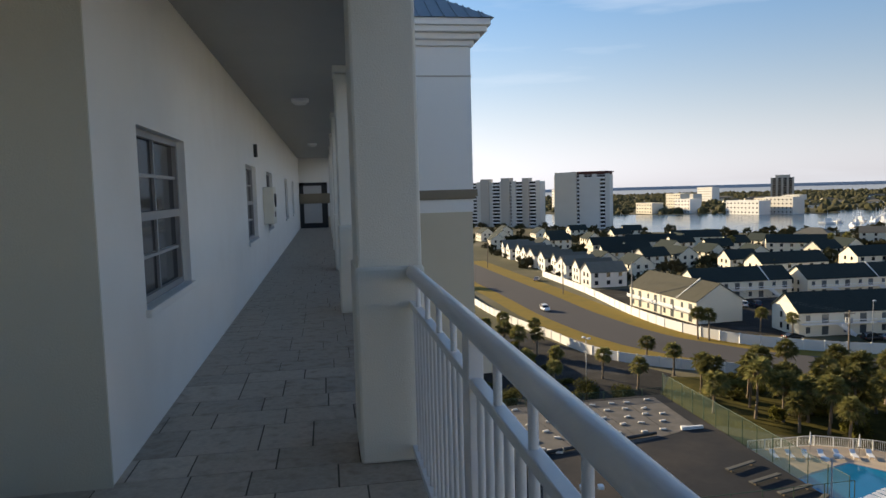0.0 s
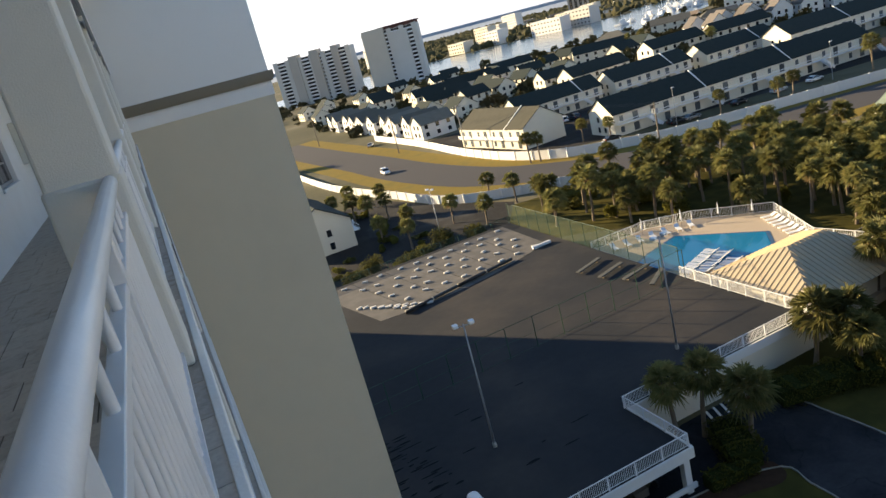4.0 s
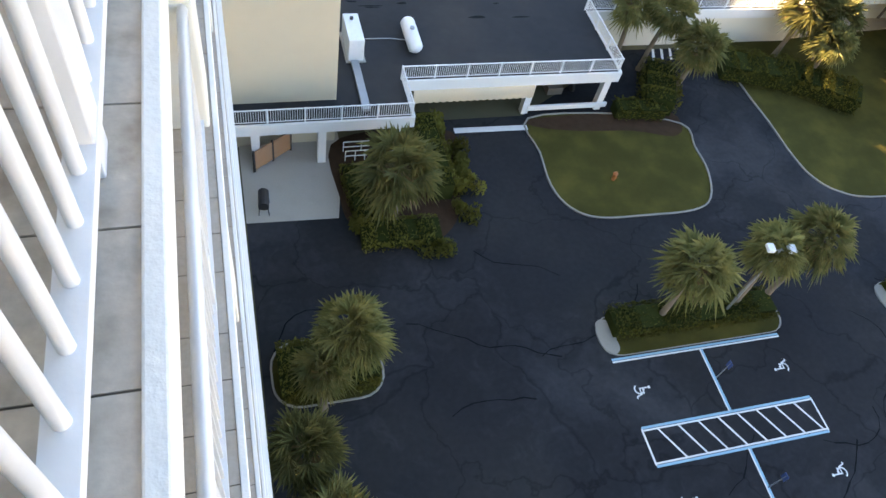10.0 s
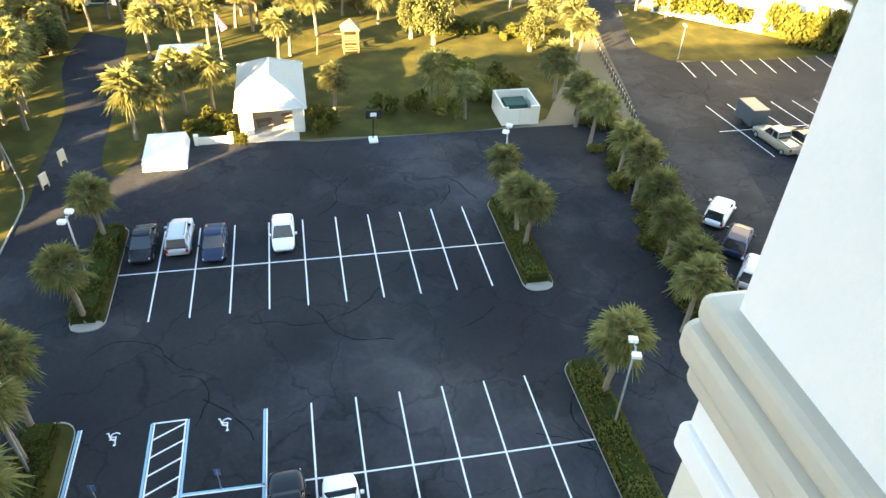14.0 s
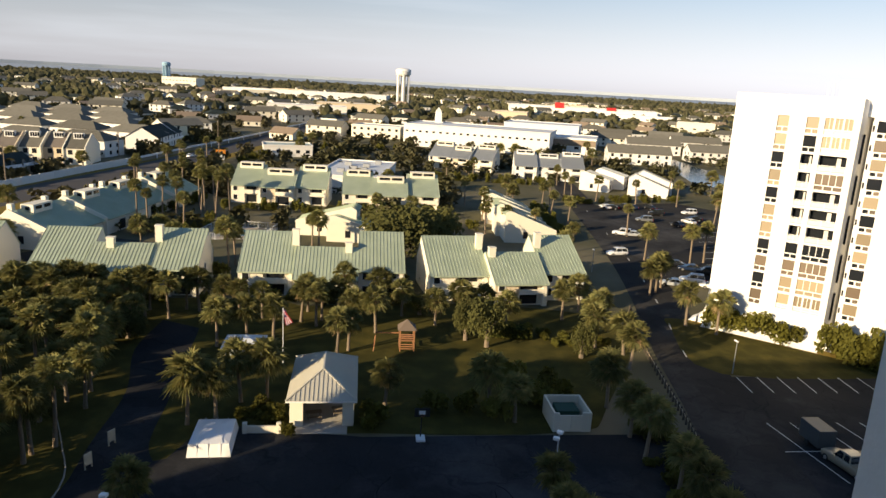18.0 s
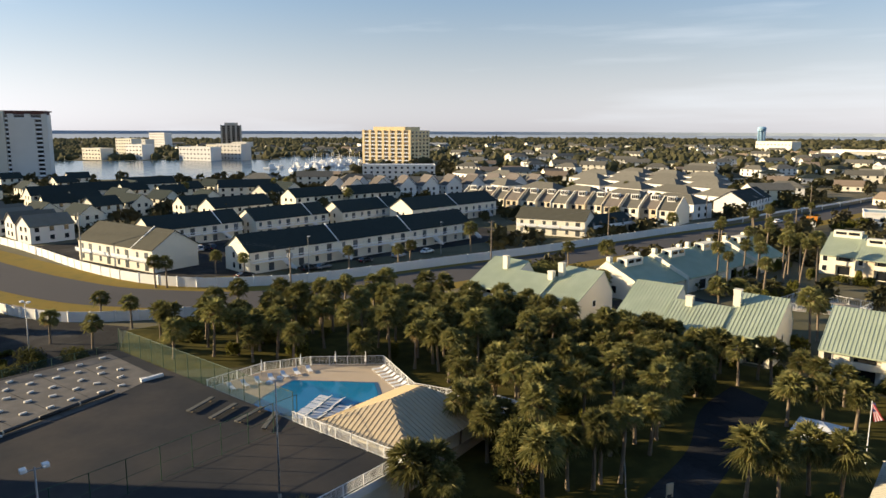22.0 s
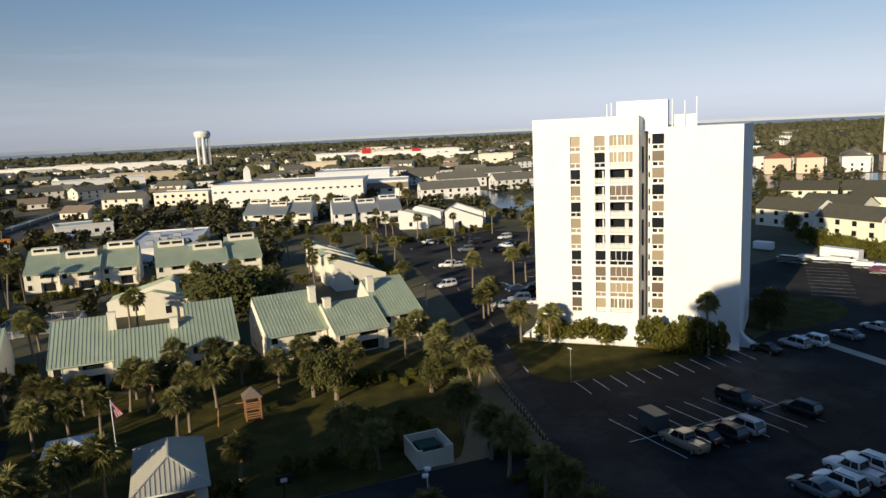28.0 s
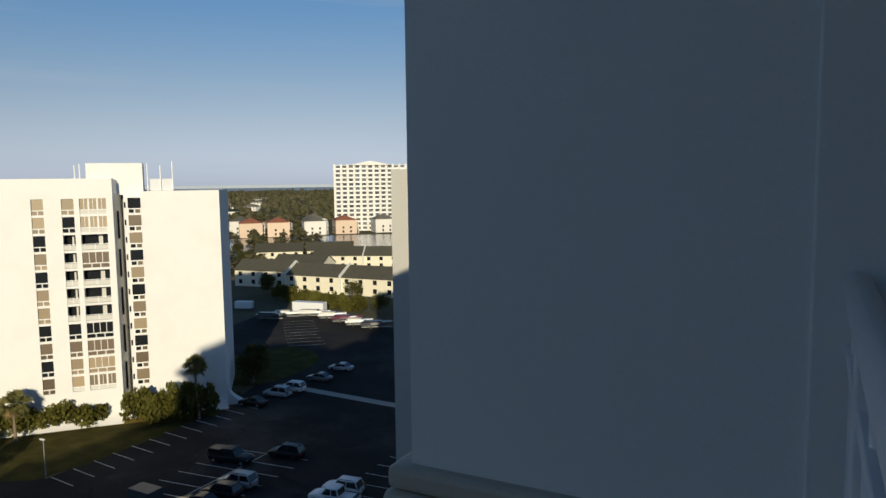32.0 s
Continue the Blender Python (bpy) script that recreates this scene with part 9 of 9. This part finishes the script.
for k in range(16):
    a, d = radians(rr.uniform(38, 128)), rr.uniform(620, 1350)
    flat_block("town_store", d * math.sin(a), d * math.cos(a), -math.degrees(a) + rr.uniform(-15, 15), rr.uniform(30, 70), 24, rr.uniform(6, 9), (WH, CREAM, TAN)[k % 3], "low pale store building in the town", 1, 10, side=False)

# scattered town houses further off
temps = [far_house(18, 11, 5.2, 3.2, GREYROOF, WH, True, "white town house with a grey hipped roof"), far_house(15, 10, 3.2, 3.0, BROWNROOF, CREAM, False, "low cream house with a brown roof"),
         far_house(22, 12, 5.4, 3.0, GREYROOF, CREAM, False, "cream two-storey house with a grey roof"), far_house(16, 12, 3.4, 2.8, TEALROOF, WH, True, "low white house with a dark roof")]
spots = [[] for _ in temps]
tries = 0
while sum(map(len, spots)) < 420 and tries < 12000:
    tries += 1
    a, d = radians(rr.uniform(30, 138)), rr.uniform(380, 1500)
    x, y = d * math.sin(a), d * math.cos(a)
    deg = math.degrees(a)
    if deg < 52 and d < 900 and y > 380 or inside((x, y), HARBOUR) or (deg > 100 and d < 440) or inside((x, y), CANAL) or (86 < deg < 106 and d < 470):
        continue
    if any((x - q[0]) ** 2 + (y - q[1]) ** 2 < 22 ** 2 for s in spots for q in s):
        continue
    spots[rr.randrange(4)].append((x, y, -math.degrees(a) + rr.uniform(-40, 40)))
# the nearer ones stay houses of their own, the rest is one far field of houses
field, fidx = Geo(), []
fmats = [WH, CREAM, GREYROOF, BROWNROOF, TEALROOF, GLASSDARK]
for t, s in zip(temps, spots):
    near = [q for q in s if q[0] ** 2 + q[1] ** 2 < 720 ** 2]
    place_all(t, near)
    slots = [fmats.index(m) for m in t.data.materials]
    vs, fs, ms_ = [w.co.copy() for w in t.data.vertices], [tuple(f.vertices) for f in t.data.polygons], [slots[f.material_index] for f in t.data.polygons]
    for x, y, r in s:
        if x * x + y * y >= 720 ** 2:
            m = pose(x, y, 0, 0, 0, r)
            field.add([m @ w for w in vs], fs)
            fidx += ms_
me = field.mesh("far_houses", fmats[0])
for m in fmats[1:]:
    me.materials.append(m)
me.polygons.foreach_set("material_index", fidx)
tagged(new("far_houses", me), "pale far town houses with grey and brown roofs", "houses", "", "stuff")

# ---------------- distant trees ----------------
def clump_field(name, n, pick, size, label, seed, leafy=False):
    """Many low, uneven tree heads in one mesh."""
    r = random.Random(seed)
    base = []
    for q in range(6):
        ico = bmesh.new()
        bmesh.ops.create_icosphere(ico, subdivisions=1, radius=1)
        rq = random.Random(q + seed)
        vs = np.array([tuple(w.co * (1 + rq.uniform(-0.38, 0.32))) for w in ico.verts])
        base.append((vs, [[w.index for w in f.verts] for f in ico.faces]))
        ico.free()
    if leafy:
        for q in range(6):
            rq = random.Random(q + seed + 50)
            c = leaf_cloud(120, blob(1, 1, 1.2, 7, rq), 0.27, rq)
            base[q] = (np.array(c.v), c.f)
    vs, fs, o = [], [], 0
    for _ in range(n):
        p = pick(r)
        if p is None:
            continue
        b, f = base[r.randrange(6)]
        s = size * r.uniform(0.5, 1.3)
        v = b * np.array((s * r.uniform(0.8, 1.3), s * r.uniform(0.8, 1.3), s * r.uniform(0.7, 1.2))) + np.array((p[0], p[1], 0.0 if leafy else s * 0.55))
        vs.append(v)
        fs += [[i + o for i in q] for q in f]
        o += len(v)
    me = bpy.data.meshes.new(name)
    me.from_pydata([tuple(v) for a in vs for v in a], [], fs)
    me.materials.append(FARLEAF)
    tagged(new(name, me), label, "trees", "", "stuff")


def pick_mid(r):
    a, d = radians(r.uniform(7, 142)), r.uniform(150, 700)
    x, y = d * math.sin(a), d * math.cos(a)
    if inside((x, y), HARBOUR) or inside((x, y), CANAL) or any(abs(x - q[0]) + abs(y - q[1]) < 16 for q in ROAD_MID) or (x < 212 and y > 118 and y < 225) or (math.degrees(a) > 98 and d < 260) or x < 84 and 118 < y < 210 or abs(x - 62) < 22 and y > 118:
        return None
    return (x, y) if d > 200 or r.random() < 0.3 else None


def pick_far(r):
    a, d = radians(r.uniform(15, 160)), 600 + 1850 * r.random() ** 0.8
    x, y = d * math.sin(a), d * math.cos(a)
    return None if inside((x, y), HARBOUR) else (x, y)


clump_field("town_trees", 2900, pick_mid, 3.4, "scattered dark green trees between the houses", 5, True)
clump_field("distant_woods", 15000, pick_far, 4.2, "dark green woods in the distance", 6)
clump_field("horizon_woods", 9000, lambda r: (lambda a, d: (d * math.sin(a), d * math.cos(a)))(radians(r.uniform(48, 165)), r.uniform(1500, 2480)), 6.0, "low dark woods along the horizon", 7)
# palms of the streets further off
for k in range(36):
    a, d = radians(PRND.uniform(30, 125)), PRND.uniform(170, 420)
    x, y = d * math.sin(a), d * math.cos(a)
    if inside((x, y), HARBOUR) or inside((x, y), CANAL) or min(abs(x - q[0]) + abs(y - q[1]) for q in ROAD_MID) < 12 or (x < 205 and 120 < y < 225):
        continue
    palm(x, y, PRND.uniform(4.5, 8), PRND.uniform(1.3, 1.7))
# gardens round the rows behind the green roofs
GR = random.Random(61)
bushes = Geo()
for x0, y0, x1, y1, n in ((180, 34, 177.5, -22, 22), (166, 50, 196, 40, 10), (150, -46, 190, -50, 14), (210, -62, 216, -104, 12), (252, -26, 244, -66, 16), (176, 8, 162, -28, 10), (144, 36, 164, 34, 8), (116, -16, 122, 46, 14), (270, 44, 330, 34, 16), (340, 20, 352, -20, 12)):
    for k in range(n):
        u = (k + GR.random()) / n
        m = pose(x0 + (x1 - x0) * u + GR.uniform(-1.6, 1.6), y0 + (y1 - y0) * u + GR.uniform(-1.2, 1.2), 0, 0, 0, GR.uniform(0, 360)) @ Matrix.Diagonal((*[GR.uniform(1.2, 2.5)] * 2, GR.uniform(1.4, 3.2), 1))
        q = SHRUBS[GR.randrange(4)]
        bushes.add([m @ w.co for w in q.vertices], [tuple(f.vertices) for f in q.polygons])
solo("garden_bushes", bushes, LEAF, "rounded green bushes between the houses", "bushes", "stuff")
for x, y in ((214, -74), (211, -86), (208, -98), (222, -66), (246, -70), (196, -52), (186, -52), (176, -54), (228, -104), (206, -110), (160, -12), (168, -4), (249, -40), (245, -30)):
    palm(x, y, GR.uniform(6, 8), GR.uniform(0.9, 1.15))
for x, y, r, h in ((12.9, 32.6, 1.0, 1.7), (13.6, 31.0, 1.1, 1.5), (13.9, 29.2, 1.1, 1.4), (14.0, 27.4, 1.1, 1.4), (13.5, 25.8, 1.0, 1.3), (7.6, 25.0, 1.3, 1.0), (10.8, 23.6, 1.2, 0.9), (8.2, 28.4, 1.1, 0.9), (11.4, 28.6, 1.2, 0.9)):
    shrub(x, y, r, h, "glossy green bush in the palm bed")
for a, b in (((6.7, 31.8), (10.2, 31.86)), ((6.7, 31.0), (8.6, 31.0))):
    t = thing("ramp_handrail", "white steel handrail beside the service ramp", "handrail", (a[0], a[1], 0), 0)
    L = b[0] - a[0]
    for z in (0.5, 0.95):
        part("rail", Geo().tube((0, 0, z), (L, 0, z), 0.035, n=6), RAILWHITE, t)
    for k in range(4):
        part("post", Geo().tube((L * k / 3, 0, 0), (L * k / 3, 0, 0.95), 0.03, n=6), RAILWHITE, t)
for k in range(26):
    palm(101.5 + GR.uniform(-7, 2.5), -24 + 100 * (k + GR.random()) / 26, GR.uniform(3.6, 5.2), GR.uniform(1.1, 1.4))
# boats and masts in the marina
rr = random.Random(4)
for k in range(46):
    u = rr.random()
    x, y = 392 + 110 * u + rr.uniform(-25, 25), 470 + 60 * u + rr.uniform(-22, 22)
    t = thing("moored_boat", "white boat moored in the marina", "boat", (x, y, 0.1), rr.uniform(0, 360), "moored boats")
    L = rr.uniform(7, 14)
    part("hull", loft(Geo(), [[(v * L, -w, 0), (v * L, -w * 1.2, 1.4), (v * L, w * 1.2, 1.4), (v * L, w, 0)] for v, w in ((0, 1.5), (0.5, 1.6), (1, 0.1))]), RAILWHITE, t)
    part("cabin", Geo().bbox(L * 0.2, L * 0.6, -1.1, 1.1, 1.4, 3.0 + rr.random() * 1.5, 0.15), RAILWHITE, t)
    part("mast", Geo().tube((L * 0.45, 0, 2), (L * 0.45, 0, rr.uniform(6, 13)), 0.12, n=4), RAILWHITE, t)
